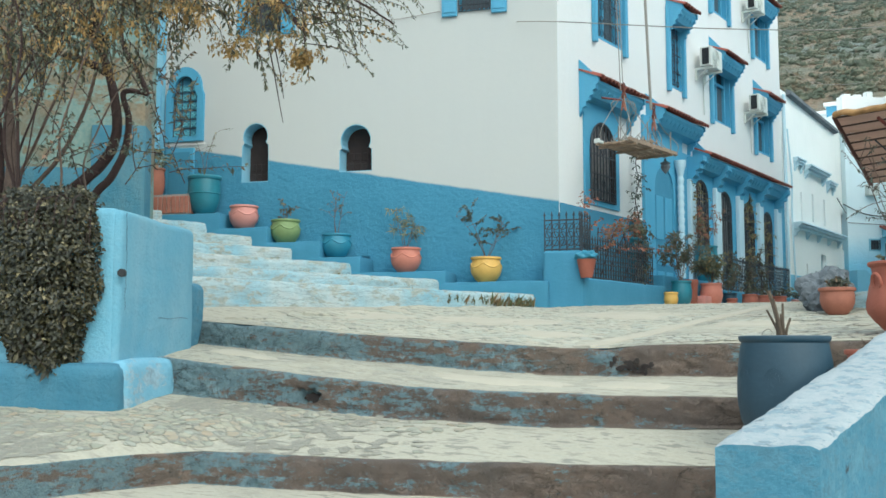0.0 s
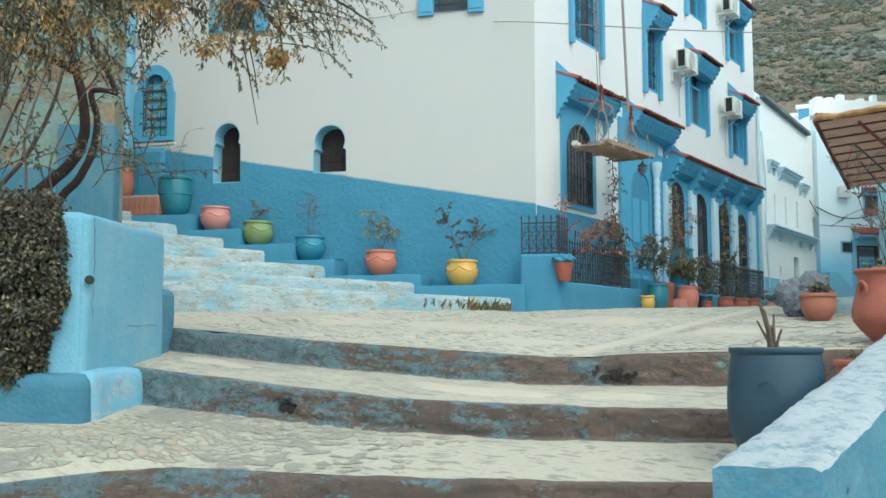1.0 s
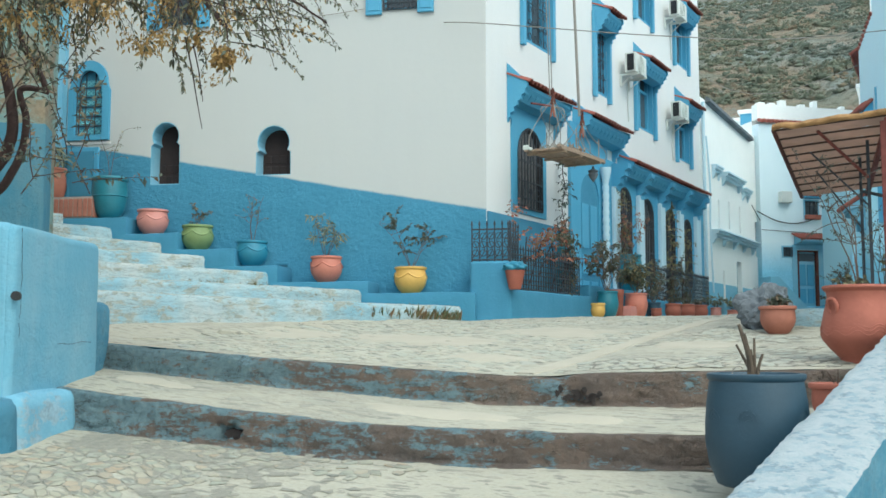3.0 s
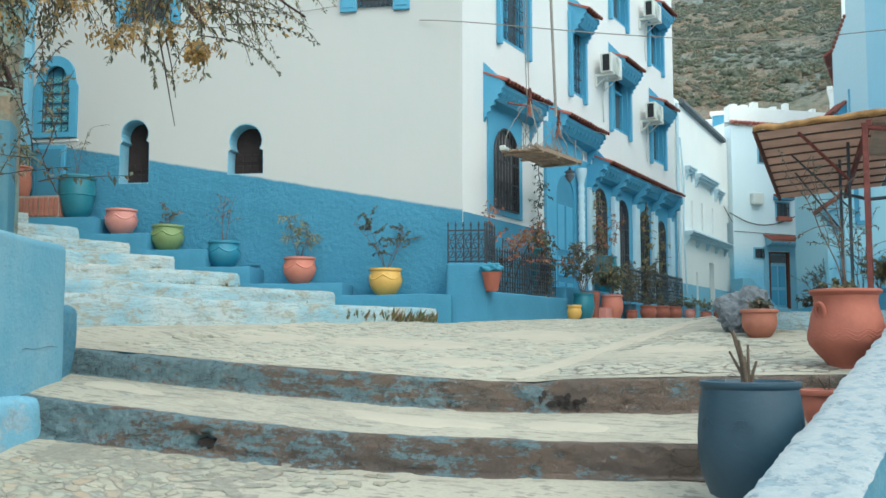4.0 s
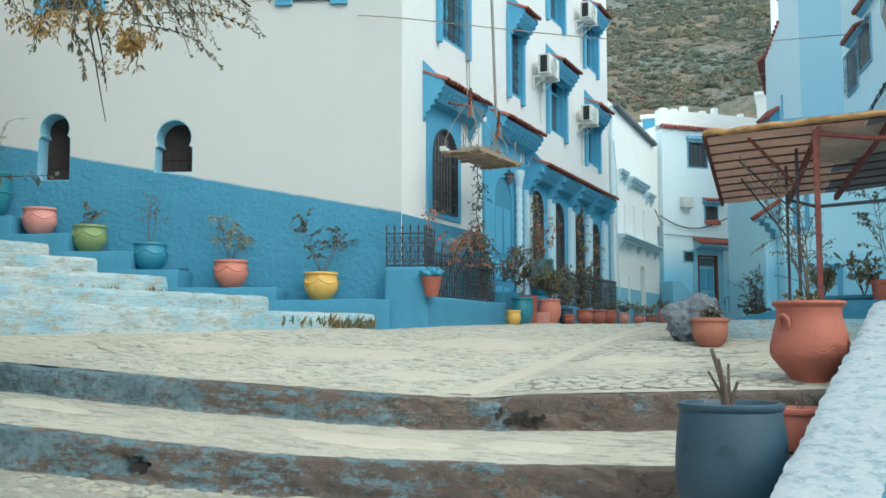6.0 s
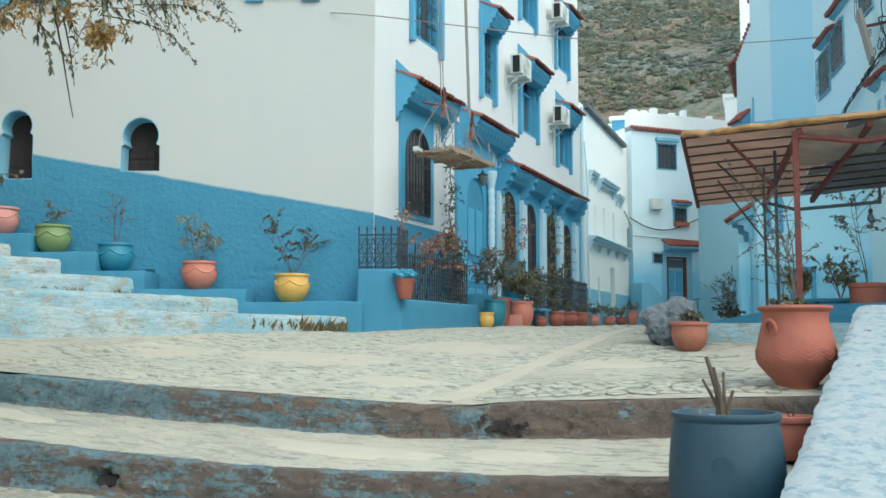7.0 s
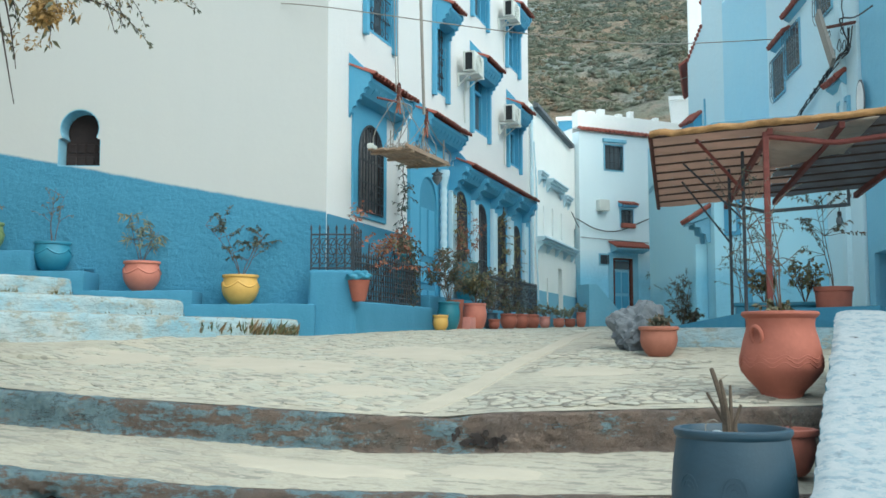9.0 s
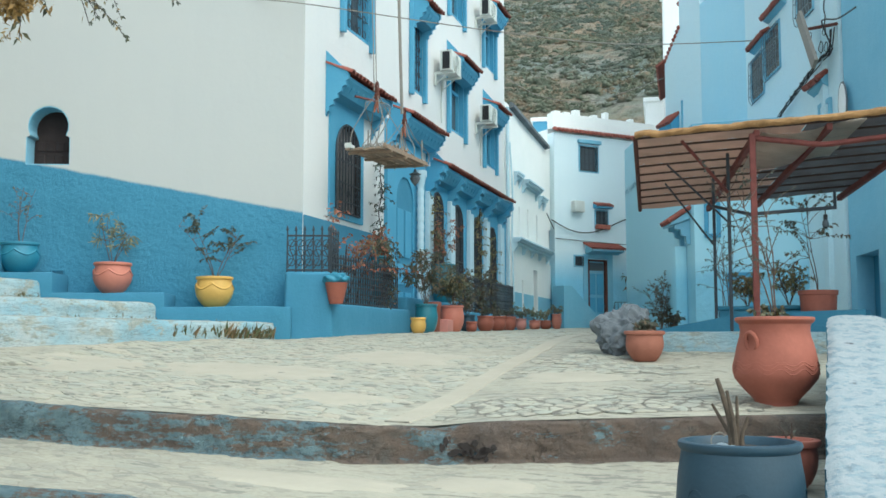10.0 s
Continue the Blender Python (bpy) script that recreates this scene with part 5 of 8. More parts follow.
shrub("potted_shrub", on_pot(-5.05, 2.28), 2, "leggy pale shrub with few leaves in a teal pot", m_leaf_grey, 0.08, 0.72, 5, 0.05, 0.4, 5)

# terracotta pot on a brick plinth at the head of the stair
plinth = thing("brick_plinth", LE @ pose(-5.55, -0.32, 1.78), "low plinth of upright red bricks", "plinth")
bm = bmesh.new()
box(bm, -0.4, 0.36, -0.2, 0.2, -0.3, 0.3)
part("core", bm, m_mortar, plinth)
bm = bmesh.new()
soft_box(bm, -0.029, 0.029, -0.016, 0.0, -0.12, 0.12, 0.005, 1)
b0 = part("brick", bm, m_brick, plinth, "", LE @ pose(-5.9, -0.522, 1.93))
for k in range(1, 11):
    again("brick", b0, plinth, LE @ pose(-5.9 + 0.07 * k, -0.522 + random.uniform(-0.003, 0.003), 1.93, 0, random.uniform(-1, 1), 0))
for k in range(5):
    again("brick", b0, plinth, LE @ pose(-5.188, -0.46 + 0.07 * k, 1.93, 0, 0, 90))
p = on_le(-5.87, 0.32, 2.085)
pot("flower_pot", p.x, p.y, p.z, bulge(0.12, 0.165, 0.155, 0.42, 0.5), m_pot_pale, "tall pale terracotta pot on a brick plinth")
shrub("spiky_plant", (p.x, p.y, p.z + 0.36), 6, "spiky green plant in a terracotta pot", m_leaf_grey, 0.3, 0.36, 5, 0.2, 0.07, 3)

# weeds at the foot of the stair
def weeds(name, pts, tufts, h, label):
    """Tufts of thin upright blades along a joint."""
    bm = bmesh.new()
    a, b = Vector(pts[0]), Vector(pts[1])
    for k in range(tufts):
        c = a.lerp(b, (k + random.random()) / tufts) + Vector((random.uniform(-0.02, 0.03), random.uniform(-0.03, 0.02), 0))
        tall = h * random.uniform(0.4, 1.0)
        for j in range(random.randint(14, 26)):
            q = c + Vector((random.gauss(0, 0.022), random.gauss(0, 0.022), -0.005))
            leaf(bm, q, Vector((random.gauss(0, 0.35), random.gauss(0, 0.35), 1.0)), tall * random.uniform(0.4, 1.0), 0.2, 0.12)
    return tagged(part(name, bm, m_grass), label, "weeds", "", "stuff")


EDGE_OUT = Vector((0.942, -0.336, 0))
def stair_foot(k, d):
    s, top, foot = STEPS[k]
    p = on_le(s, 0.5, 0) + EDGE * d + EDGE_OUT * 0.09
    return Vector((p.x, p.y, foot + 0.03 * d / 6.2))
def g_at(p, dz=0.0):
    return Vector((p.x, p.y, ground_z(p.x, p.y) + dz))
for d0, d1, n in ((0.1, 0.95, 40), (1.05, 1.5, 30)):
    weeds("weeds", (g_at(stair_foot(0, d0) - EDGE_OUT * 0.04), g_at(stair_foot(0, d1) - EDGE_OUT * 0.04)), n, 0.26, "tufts of drying weeds along the foot of the stair")
for k, runs in ((1, ((0.05, 0.2, 4), (0.3, 0.7, 7), (0.95, 1.3, 9), (1.9, 2.1, 3))), (2, ((0.05, 0.5, 10), (0.7, 1.3, 9))), (3, ((0.1, 0.4, 4),))):
    for d0, d1, n in runs:
        lift = Vector((0, 0, 0.01)) + EDGE_OUT * 0.045
        weeds("weeds", (stair_foot(k, d0) - lift, stair_foot(k, d1) - lift), n, 0.085, "small weeds in the joint of a step")

# ---------------------------------------------------------------- planter with hedge and tree
PF = Vector((-0.86, -0.51, 0)).normalized()
c0, c1 = Vector((-5.1, 4.45, 0)), Vector((-5.65, 5.72, 0))
c2, c3 = c1 + PF * 5 + Vector((-0.6, 0.9, 0)), c0 + PF * 5
planter = thing("planter", Matrix.Translation((-6.5, 4.6, -0.5)), "light blue masonry planter with rounded, cracked edges", "planter", kind="structure")
def slab(name, a, b, thick, z0, z1, mat, parent, label="", r=0.05, wavy=1.0):
    """An upright slab from a to b, its thickness to the left of that line, with worn edges."""
    L = (Vector(b) - Vector(a)).length
    m = frame_of((a[0], a[1]), (b[0] - a[0], b[1] - a[1]))
    bm = bmesh.new()
    soft_box(bm, 0, L, 0, thick, z0, z1, r, 3)
    bmesh.ops.subdivide_edges(bm, edges=[e for e in bm.edges if e.calc_length() > 0.5], cuts=8, use_grid_fill=True)
    for v in bm.verts:
        v.co += wavy * Vector((0.01 * noise.noise(v.co * 4.1), 0.02 * noise.noise(v.co * 2.3) + 0.006 * noise.noise(v.co * 9), 0.012 * noise.noise(v.co * 1.7 + Vector((5, 0, 0)))))
    return part(name, bm, mat, parent, label, m, True)
slab("front_wall", c3, c0, 0.25, -1.1, 0.87, m_planter, planter)
slab("side_wall", c0 + Vector((0.02, 0.03, 0)), c1, 0.25, -1.1, 0.86, m_planter, planter)
slab("footing", c0 + PF * 4.5 + Vector((0.1, -0.16, 0)), c0 + Vector((0.14, -0.07, 0)), 0.3, -1.1, -0.13, m_foot, planter, "low blue footing", 0.09, 1.8)
slab("footing", c0 + Vector((0.11, 0.02, 0)), c0 + Vector((-0.13, 0.68, 0)), 0.3, -1.1, -0.12, m_lime_blue, planter, "pale blue footing with worn whitewash", 0.09, 2.2)
slab("buttress", c1 + Vector((0.03, -0.12, 0)), c1 + Vector((-0.14, 0.25, 0)), 0.2, -0.6, 0.45, m_parapet, planter, "rough blue end of an older wall", 0.06, 3.0)
bm = bmesh.new()
prism(bm, [c0 + Vector((-0.15, 0.1, 0.74)), c1 + Vector((-0.15, -0.1, 0.74)), c2 + Vector((0, 0, 0.74)), c3 + Vector((0.1, 0.2, 0.74))], (0, 0, 0.06))
part("soil", bm, m_soil, planter, m=Matrix.Identity(4))
bm = bmesh.new()
for a, b in ((0.027, -0.012), (0.019, -0.016)):
    tube(bm, [(0, 0.02, 0), (0, b, 0)], a, 14)
part("drain_pipe", bm, m_black, planter, "dark mouth of a drain pipe", frame_of((c0.x, c0.y), (-PF.x, -PF.y)) @ pose(0.05, 0.0, 0.44))

def crack(pts, r):
    """A dark hairline, half sunk in the paint."""
    bm = bmesh.new()
    line = [q + Vector((0, 0, 0.012 * noise.noise(q * 13))) + PF * 0.012 * noise.noise(q * 11 + Vector((3, 0, 0))) for q in curve_pts(pts, 14)]
    tube(bm, line, r, 4, 0.5)
    part("crack", bm, m_soot_shade, planter, "hairline crack", Matrix.Identity(4))


SF = (c1 - c0).normalized()
crack([c0 + SF * 0.1 + Vector((0.036, 0.0, 0.84)), c0 + SF * 0.12 + Vector((0.036, 0, 0.5)), c0 + SF * 0.1 + Vector((0.036, 0, 0.2))], 0.0016)
crack([c0 + SF * 0.06 + Vector((0.022, 0.0, 0.17)), c0 + SF * 0.5 + Vector((0.024, 0, 0.16)), c0 + SF * 1.2 + Vector((0.026, 0, 0.18))], 0.0028)

random.seed(5)
hedge = thing("hedge", Matrix.Translation((-5.6, 4.3, 0.8)), "dense dark green creeping shrub hanging over a blue planter", "shrub")
bl, bt = bmesh.new(), bmesh.new()
pn = Vector((0.51, -0.86, 0))
for k in range(13500):
    v = random.random()
    z = 1.0 - 1.2 * v
    wide = 0.345 * (1 - 0.45 * smooth_step(0.55, 1.0, v)) * (0.75 + 0.25 * smooth_step(0, 0.2, v))
    mid = 0.46 - 0.04 * v
    a = mid + random.uniform(-1, 1) * wide + 0.06 * noise.noise(Vector((z * 4, k % 3, 0)))
    thick = 0.20 * math.sqrt(max(0.02, 1 - ((a - mid) / wide) ** 2)) * (0.7 + 0.5 * math.sin(math.pi * min(1, v * 1.1)))
    depth = thick * random.random() ** 0.45 + 0.05 * noise.noise(Vector((a * 7, z * 7, 1)))
    p = c0 + PF * a + pn * max(0.02, depth) + Vector((0, 0, z))
    if z > 0.88:
        p -= pn * random.uniform(0, 0.3)
    if k % 3 == 0:
        p -= pn * (depth * random.uniform(0.5, 1.0))
    leaf(bl, p, PF * random.uniform(-1, 1) + Vector((0, 0, random.uniform(-1, 0.7))) + pn * random.uniform(-0.1, 0.6), random.uniform(0.022, 0.043), 0.62, 0.2, pn)
for k in range(60):
    a = random.uniform(0.15, 0.72)
    tube(bt, twig_line(c0 + PF * a + pn * -0.1 + Vector((0, 0, 0.9)), pn + Vector((0, 0, random.uniform(-0.6, 0.2))), 0.4, 6, 0.3, 0.9), 0.006, 4, 0.4)
for k in range(14):
    a = random.uniform(0.15, 0.75)
    z = random.uniform(-0.1, 0.65)
    sprig(bt, bl, c0 + PF * a + pn * 0.12 + Vector((0, 0, z)), pn * 0.4 + PF * random.uniform(-1, 1) + Vector((0, 0, -0.6)), 0.22, 0.003, 9, 0.05, 0.55)
part("stem", bt, m_bark, hedge, m=Matrix.Identity(4))["kind"] = "stuff"
part("foliage", bl, m_leaf_bush, hedge, m=Matrix.Identity(4))

# the tree: several leaning trunks, an overhead limb, and a thin crown of drooping sprigs
AX, RT = Vector((-0.511, 0.86, 0)), Vector((0.86, 0.511, 0))
tree = thing("tree", Matrix.Translation((-6.9, 5.5, 0.8)), "old many-stemmed tree with thin drooping olive and ochre foliage", "tree")
TRUNKS = []
TRUNKS.append(([(-7.12, 5.5, 0.78), (-6.96, 5.55, 1.19), (-6.82, 5.61, 1.35), (-6.67, 5.69, 1.51), (-6.58, 5.72, 1.72), (-6.57, 5.7, 1.95), (-6.6, 5.66, 2.19), (-6.64, 5.61, 2.38), (-6.7, 5.55, 2.66), (-6.74, 5.48, 3.04)], 0.055, m_bark))
TRUNKS.append(([(-6.62, 5.64, 2.24), (-6.74, 5.56, 2.32), (-6.9, 5.46, 2.38), (-7.01, 5.38, 2.49), (-7.2, 5.2, 2.8)], 0.04, m_bark))
TRUNKS.append(([(-6.95, 5.6, 0.78), (-6.77, 5.66, 1.19), (-6.62, 5.73, 1.39), (-6.52, 5.77, 1.62), (-6.48, 5.76, 1.86), (-6.51, 5.72, 2.06), (-6.4, 5.78, 2.08), (-6.33, 5.83, 2.06)], 0.038, m_bark))
TRUNKS.append(([(-6.34, 5.83, 2.06), (-6.39, 5.77, 2.24), (-6.47, 5.71, 2.38), (-6.5, 5.67, 2.61), (-6.45, 5.66, 2.99)], 0.025, m_bark))
TRUNKS.append(([(-6.98, 4.98, 0.78), (-6.91, 4.98, 1.35), (-6.9, 4.95, 1.66), (-6.91, 4.91, 2.01), (-6.86, 4.89, 2.41), (-6.8, 4.87, 2.94)], 0.05, m_pale_bark))
TRUNKS.append(([(-7.07, 5.0, 0.78), (-7.02, 4.95, 1.5), (-7.05, 4.9, 2.0), (-7.1, 4.85, 2.9)], 0.04, m_bark))
TRUNKS.append(([(-7.55, 5.2, 0.8), (-7.42, 5.28, 1.12), (-7.23, 5.38, 1.25), (-6.97, 5.5, 1.58), (-6.79, 5.57, 1.95), (-6.69, 5.59, 2.28)], 0.026, m_pale_bark))
TRUNKS.append(([(-7.4, 5.25, 0.8), (-7.35, 5.31, 1.25), (-7.17, 5.37, 1.62), (-6.99, 5.44, 2.05), (-6.81, 5.5, 2.42), (-6.72, 5.53, 2.85)], 0.016, m_pale_bark))
TRUNKS.append(([(-7.2, 5.1, 0.8), (-7.15, 5.2, 1.5), (-7.0, 5.3, 2.1), (-6.95, 5.3, 2.8)], 0.012, m_bark))
TRUNKS.append(([(-6.64, 5.61, 2.38), (-6.54, 5.41, 2.6), (-5.89, 5.32, 2.78), (-5.12, 5.2, 2.68), (-4.48, 5.15, 2.4), (-4.13, 5.15, 2.05)], 0.028, m_bark))
TRUNKS.append(([(-5.12, 5.2, 2.68), (-4.44, 5.15, 2.56), (-3.93, 5.25, 2.33), (-3.62, 5.45, 2.11)], 0.012, m_bark))
random.seed(23)
for k in range(8):
    a, D = random.uniform(-3.3, -2.62), random.uniform(6.4, 7.3)
    lean, h = random.uniform(-0.15, 0.5), random.uniform(1.2, 2.1)
    base = AX * D + RT * a + Vector((0, 0, 0.78))
    TRUNKS.append(([base + RT * (lean * u * u + 0.09 * noise.noise(Vector((u * 3, k, 0)))) + AX * 0.1 * noise.noise(Vector((u * 3, k, 5))) + Vector((0, 0, h * u)) for u in (0, 0.2, 0.4, 0.6, 0.8, 1.0)], random.choice((0.005, 0.007, 0.009, 0.014)), m_bark if k % 5 else m_pale_bark))
for pts, r, mat in TRUNKS:
    bm = bmesh.new()
    line = [q + Vector((0, 0, 0.012)) * noise.noise(q * 9) for q in curve_pts(pts, 6)]
    tube(bm, line, r, 9, 0.5)
    for v in bm.verts:
        v.co += v.co.normalized() * 0.006 * noise.noise(v.co * 22)
    part("trunk" if r > 0.03 else "limb", bm, mat, tree, m=Matrix.Identity(4), smooth=True)
bt, bl = bmesh.new(), bmesh.new()
random.seed(21)
LOW = [(-3.9, 1.6), (-2.6, 1.78), (-2.2, 2.0), (-1.9, 2.05), (-1.5, 1.95), (-1.2, 1.78), (-0.95, 1.72), (-0.8, 1.95), (-0.6, 2.1), (-0.3, 2.12)]
def crown(a, D, z):
    return AX * D + RT * a + Vector((0, 0, z))
for k in range(660):
    a = random.uniform(-3.6, -0.55)
    D = 6.7 + random.uniform(-0.45, 0.5) + 0.35 * max(0, -1.6 - a)
    low = lerp_table(LOW, a) + 0.1
    z0 = random.uniform(low + 0.25, max(low + 0.5, 3.0 if a < -1.0 else 2.65))
    if a > -1.6 and random.random() < (0.5 if a > -1.0 else 0.3):
        continue
    length = random.uniform(0.25, 0.6)
    d = RT * random.uniform(-0.5, 1.0) + AX * random.uniform(-0.5, 0.5) + Vector((0, 0, random.uniform(-1.0, 0.15)))
    fine = a > -0.95
    pts = twig_line(crown(a, D, z0), d, length, 6, 0.4, 0.5)
    if pts[-1].z < low - random.uniform(0, 0.1):
        continue
    tube(bt, pts, 0.004, 4, 0.4)
    nl = 17 if not fine else 36
    for j in range(nl):
        u = 0.1 + 0.9 * (j + random.random()) / nl
        i = min(5, int(u * 6))
        q = pts[i].lerp(pts[i + 1], u * 6 - i) + rnd_dir() * 0.015
        leaf(bl, q, (pts[i + 1] - pts[i]).normalized() * 0.5 + rnd_dir(0.5), random.uniform(0.016, 0.028) if fine else random.uniform(0.026, 0.055), 0.6 if fine else 0.46, 0.4)
# fine side twigs that reach out over the steps, and one bare sprig that hangs lowest
for a, D, z0, d, length in ((-0.85, 6.7, 2.25, (1, 0, -0.12), 0.6), (-0.8, 6.7, 2.1, (1, 0, -0.02), 0.55), (-0.9, 6.75, 2.35, (1, 0, -0.25), 0.75), (-0.75, 6.6, 2.3, (1, 0, 0.05), 0.5), (-0.95, 6.6, 2.0, (1, 0.2, 0.0), 0.55), (-1.3, 6.7, 2.0, (0.6, 0, -0.8), 0.35), (-1.25, 6.6, 1.95, (0.3, 0, -1), 0.3), (-1.9, 6.8, 2.1, (0.1, 0, -1), 0.3), (-2.2, 6.9, 2.1, (-0.2, 0, -1), 0.28)):
    sprig(bt, bl, crown(a, D, z0), RT * d[0] + AX * d[1] + Vector((0, 0, d[2])), length, 0.004, 60, 0.026, 0.5, 0.3, 0.3)
tube(bt, twig_line(crown(-1.2, 6.7, 2.05), RT * 0.25 + Vector((0, 0, -1)), 0.58, 6, 0.1, 0.1), 0.006, 4, 0.4)
tube(bt, twig_line(crown(-1.15, 6.7, 2.0), RT * 0.2 + Vector((0, 0, -1)), 0.36, 6, 0.15, 0.1), 0.005, 4, 0.4)
bo, bd = bmesh.new(), bmesh.new()
# ochre seed clumps
for a, D, z, n in ((-0.97, 6.7, 1.93, 260), (-1.15, 6.75, 2.05, 80), (-1.45, 6.7, 1.98, 50), (-0.5, 6.8, 2.15, 20), (-1.75, 6.8, 2.3, 60), (-2.3, 6.9, 2.2, 60), (-2.6, 7.1, 2.35, 60)):
    for k in range(n):
        q = crown(a, D, z) + rnd_dir() * 0.075 * random.random() ** 0.4
        leaf(bo, q, rnd_dir(0.3), random.uniform(0.025, 0.05), 0.5, 0.3)
# more of them, small and loose, all through the crown
for k in range(260):
    a = random.uniform(-3.5, -0.85)
    low = lerp_table(LOW, a) + 0.12
    c = crown(a, 6.7 + random.uniform(-0.4, 0.5) + 0.35 * max(0, -1.6 - a), random.uniform(low, max(low + 0.3, 2.7)))
    for j in range(random.randint(8, 30)):
        leaf(bo, c + rnd_dir(0.3) * 0.07 * random.random() ** 0.5, rnd_dir(0.6), random.uniform(0.02, 0.042), 0.45, 0.3)
# dark leafy shoots between the stems
for k in range(46):
    a, D = random.uniform(-3.15, -1.75), random.uniform(6.4, 7.2)
    sprig(bt, bd, crown(a, D, random.uniform(0.95, 2.0)), RT * random.uniform(-0.6, 0.8) + Vector((0, 0, random.uniform(0.1, 1.0))), random.uniform(0.3, 0.6), 0.004, 22, 0.045, 0.45, 0.3, 0.1)
part("blossom", bo, m_leaf_ochre, tree, "ochre seed clusters", Matrix.Identity(4))["kind"] = "stuff"
part("foliage", bd, m_leaf_dark, tree, "dark leafy shoots between the stems", Matrix.Identity(4))["kind"] = "stuff"
part("twig", bt, m_bark, tree, m=Matrix.Identity(4))
part("crown", bl, m_leaf_tree, tree, m=Matrix.Identity(4))

# old two-coloured wall behind the tree
old_wall = thing("old_wall", Matrix.Translation((-8.8, 8.1, 0)), "old flaking green and ochre wall painted blue below", "wall", kind="structure")
ow = frame_of((-12.9, 5.25), (4.05, 2.95))
bm = bmesh.new()
soft_box(bm, -3.0, 4.95, 0, 0.6, -0.5, 6.0, 0.03, 2)
bmesh.ops.subdivide_edges(bm, edges=[e for e in bm.edges if e.calc_length() > 1], cuts=24, use_grid_fill=True)
for v in bm.verts:
    v.co.y += 0.05 * noise.noise(v.co * 1.6) + 0.02 * noise.noise(v.co * 5)
part("upper_coat", bm, m_green_wall, old_wall, "flaking pale green plaster", ow, True)
for x0, x1, z1 in ((-3.0, 4.35, 2.0), (4.35, 4.97, 2.5)):
    bm = bmesh.new()
    soft_box(bm, x0, x1, -0.06, 0.3, -0.5, z1, 0.02, 2)
    bmesh.ops.subdivide_edges(bm, edges=[e for e in bm.edges if e.calc_length() > 0.6], cuts=16, use_grid_fill=True)
    for v in bm.verts:
        v.co.y += 0.035 * noise.noise(v.co * 1.8) + 0.015 * noise.noise(v.co * 6)
        v.co.z += 0.02 * noise.noise(v.co * 3) if v.co.z > 1 else 0
    part("blue_coat", bm, m_oldblue, old_wall, "blue lower coat of paint", ow, True)

# ---------------------------------------------------------------- parapet and the near pots
parapet = thing("parapet", Matrix.Translation((-0.9, 4.0, -1.0)), "sloping blue masonry parapet with a whitewashed top", "parapet", kind="structure")
A, B = Vector((-1.09, 3.85, -0.38)), Vector((-0.365, 8.45, 0.575))
wv = Vector((0.37, 0.055, 0))
bm = bmesh.new()
n = 150
def para(u, v):
    p = A.lerp(B, u)
    q = p + wv * v
    ragged = 0.012 * noise.noise(q * 9) + 0.008 * noise.noise(q * 24)
    edge = abs(2 * v - 1) ** 8
    return q + wv.normalized() * ragged * (1 if v > 0.5 else -1) * edge + Vector((0, 0, 0.012 * noise.noise(q * 4) + 0.016 * noise.noise(q * 1.3) + 0.006 * noise.noise(q * 17) - 0.02 * edge))
sheet = grid_sheet(bm, n, 12, para)
part("coping", bm, m_coping, parapet, "whitewashed top", Matrix.Identity(4), True)
bm = bmesh.new()
def side(v):
    def fn(u, w):
        q = para(u, v)
        o = (0.02 * noise.noise(Vector((q.x * 3, q.y * 3, w * 4))) + 0.012 * noise.noise(Vector((q.x * 11, q.y * 11, w * 14)))) * min(1, u * 12) * min(1, w * 5)
        return Vector((q.x + (o if v else -o), q.y, q.z + (-1.4 - q.z) * w))
    grid_sheet(bm, n, 14, fn)
side(0.0)
side(1.0)
for u in (0.0, 1.0):
    def fn(v, w):
        q = para(u, v)
        o = 0.02 * noise.noise(Vector((q.x * 5, q.y * 3, w * 6))) * (1 - abs(2 * v - 1) ** 4) * min(1, w * 5)
        return Vector((q.x, q.y + o if u == 0 else q.y, q.z + (-1.4 - q.z) * w))
    grid_sheet(bm, 12, 14, fn)
part("body", bm, m_parapet, parapet, "rough light blue sides", Matrix.Identity(4), True)

dark = pot("flower_pot", -1.155, 5.42, -0.5, [(0.17, 0), (0.19, 0.01), (0.225, 0.1), (0.241, 0.2), (0.241, 0.29), (0.232, 0.4), (0.221, 0.47), (0.217, 0.495), (0.224, 0.503), (0.23, 0.516), (0.228, 0.528), (0.221, 0.532)], m_dark, "large dark blue glazed pot with faint swirls on a step", soil=0.93, seg=64)
for a0 in (-0.35, 1.0, 2.4, 3.9, -1.6):
    bm = bmesh.new()
    for rr in (0.02, 0.04, 0.06):
        pts = []
        for k in range(12):
            th = math.tau * 0.75 * k / 11
            a = a0 + rr * math.cos(th) * 3.2
            z = 0.3 + rr * 1.1 * math.sin(th)
            pts.append((0.2385 * math.cos(a), 0.2385 * math.sin(a), z))
        tube(bm, pts, 0.0016, 4)
    part("swirl", bm, m_dark, dark, "raised swirls", smooth=True)
bm = bmesh.new()
for k in range(9):
    own = bmesh.new()
    bmesh.ops.create_icosphere(own, subdivisions=2, radius=random.uniform(0.02, 0.04))
    for v in own.verts:
        v.co += v.co.normalized() * 0.008 * noise.noise(v.co * 30 + Vector((k, 0, 0)))
        v.co.z *= 0.6
    a = random.uniform(0, 6.28)
    r = random.uniform(0.02, 0.17)
    join(bm, own, Matrix.Translation((r * math.cos(a), r * math.sin(a), 0.495)))
part("pebbles", bm, m_white, dark, "pale pebbles on the soil", smooth=True)
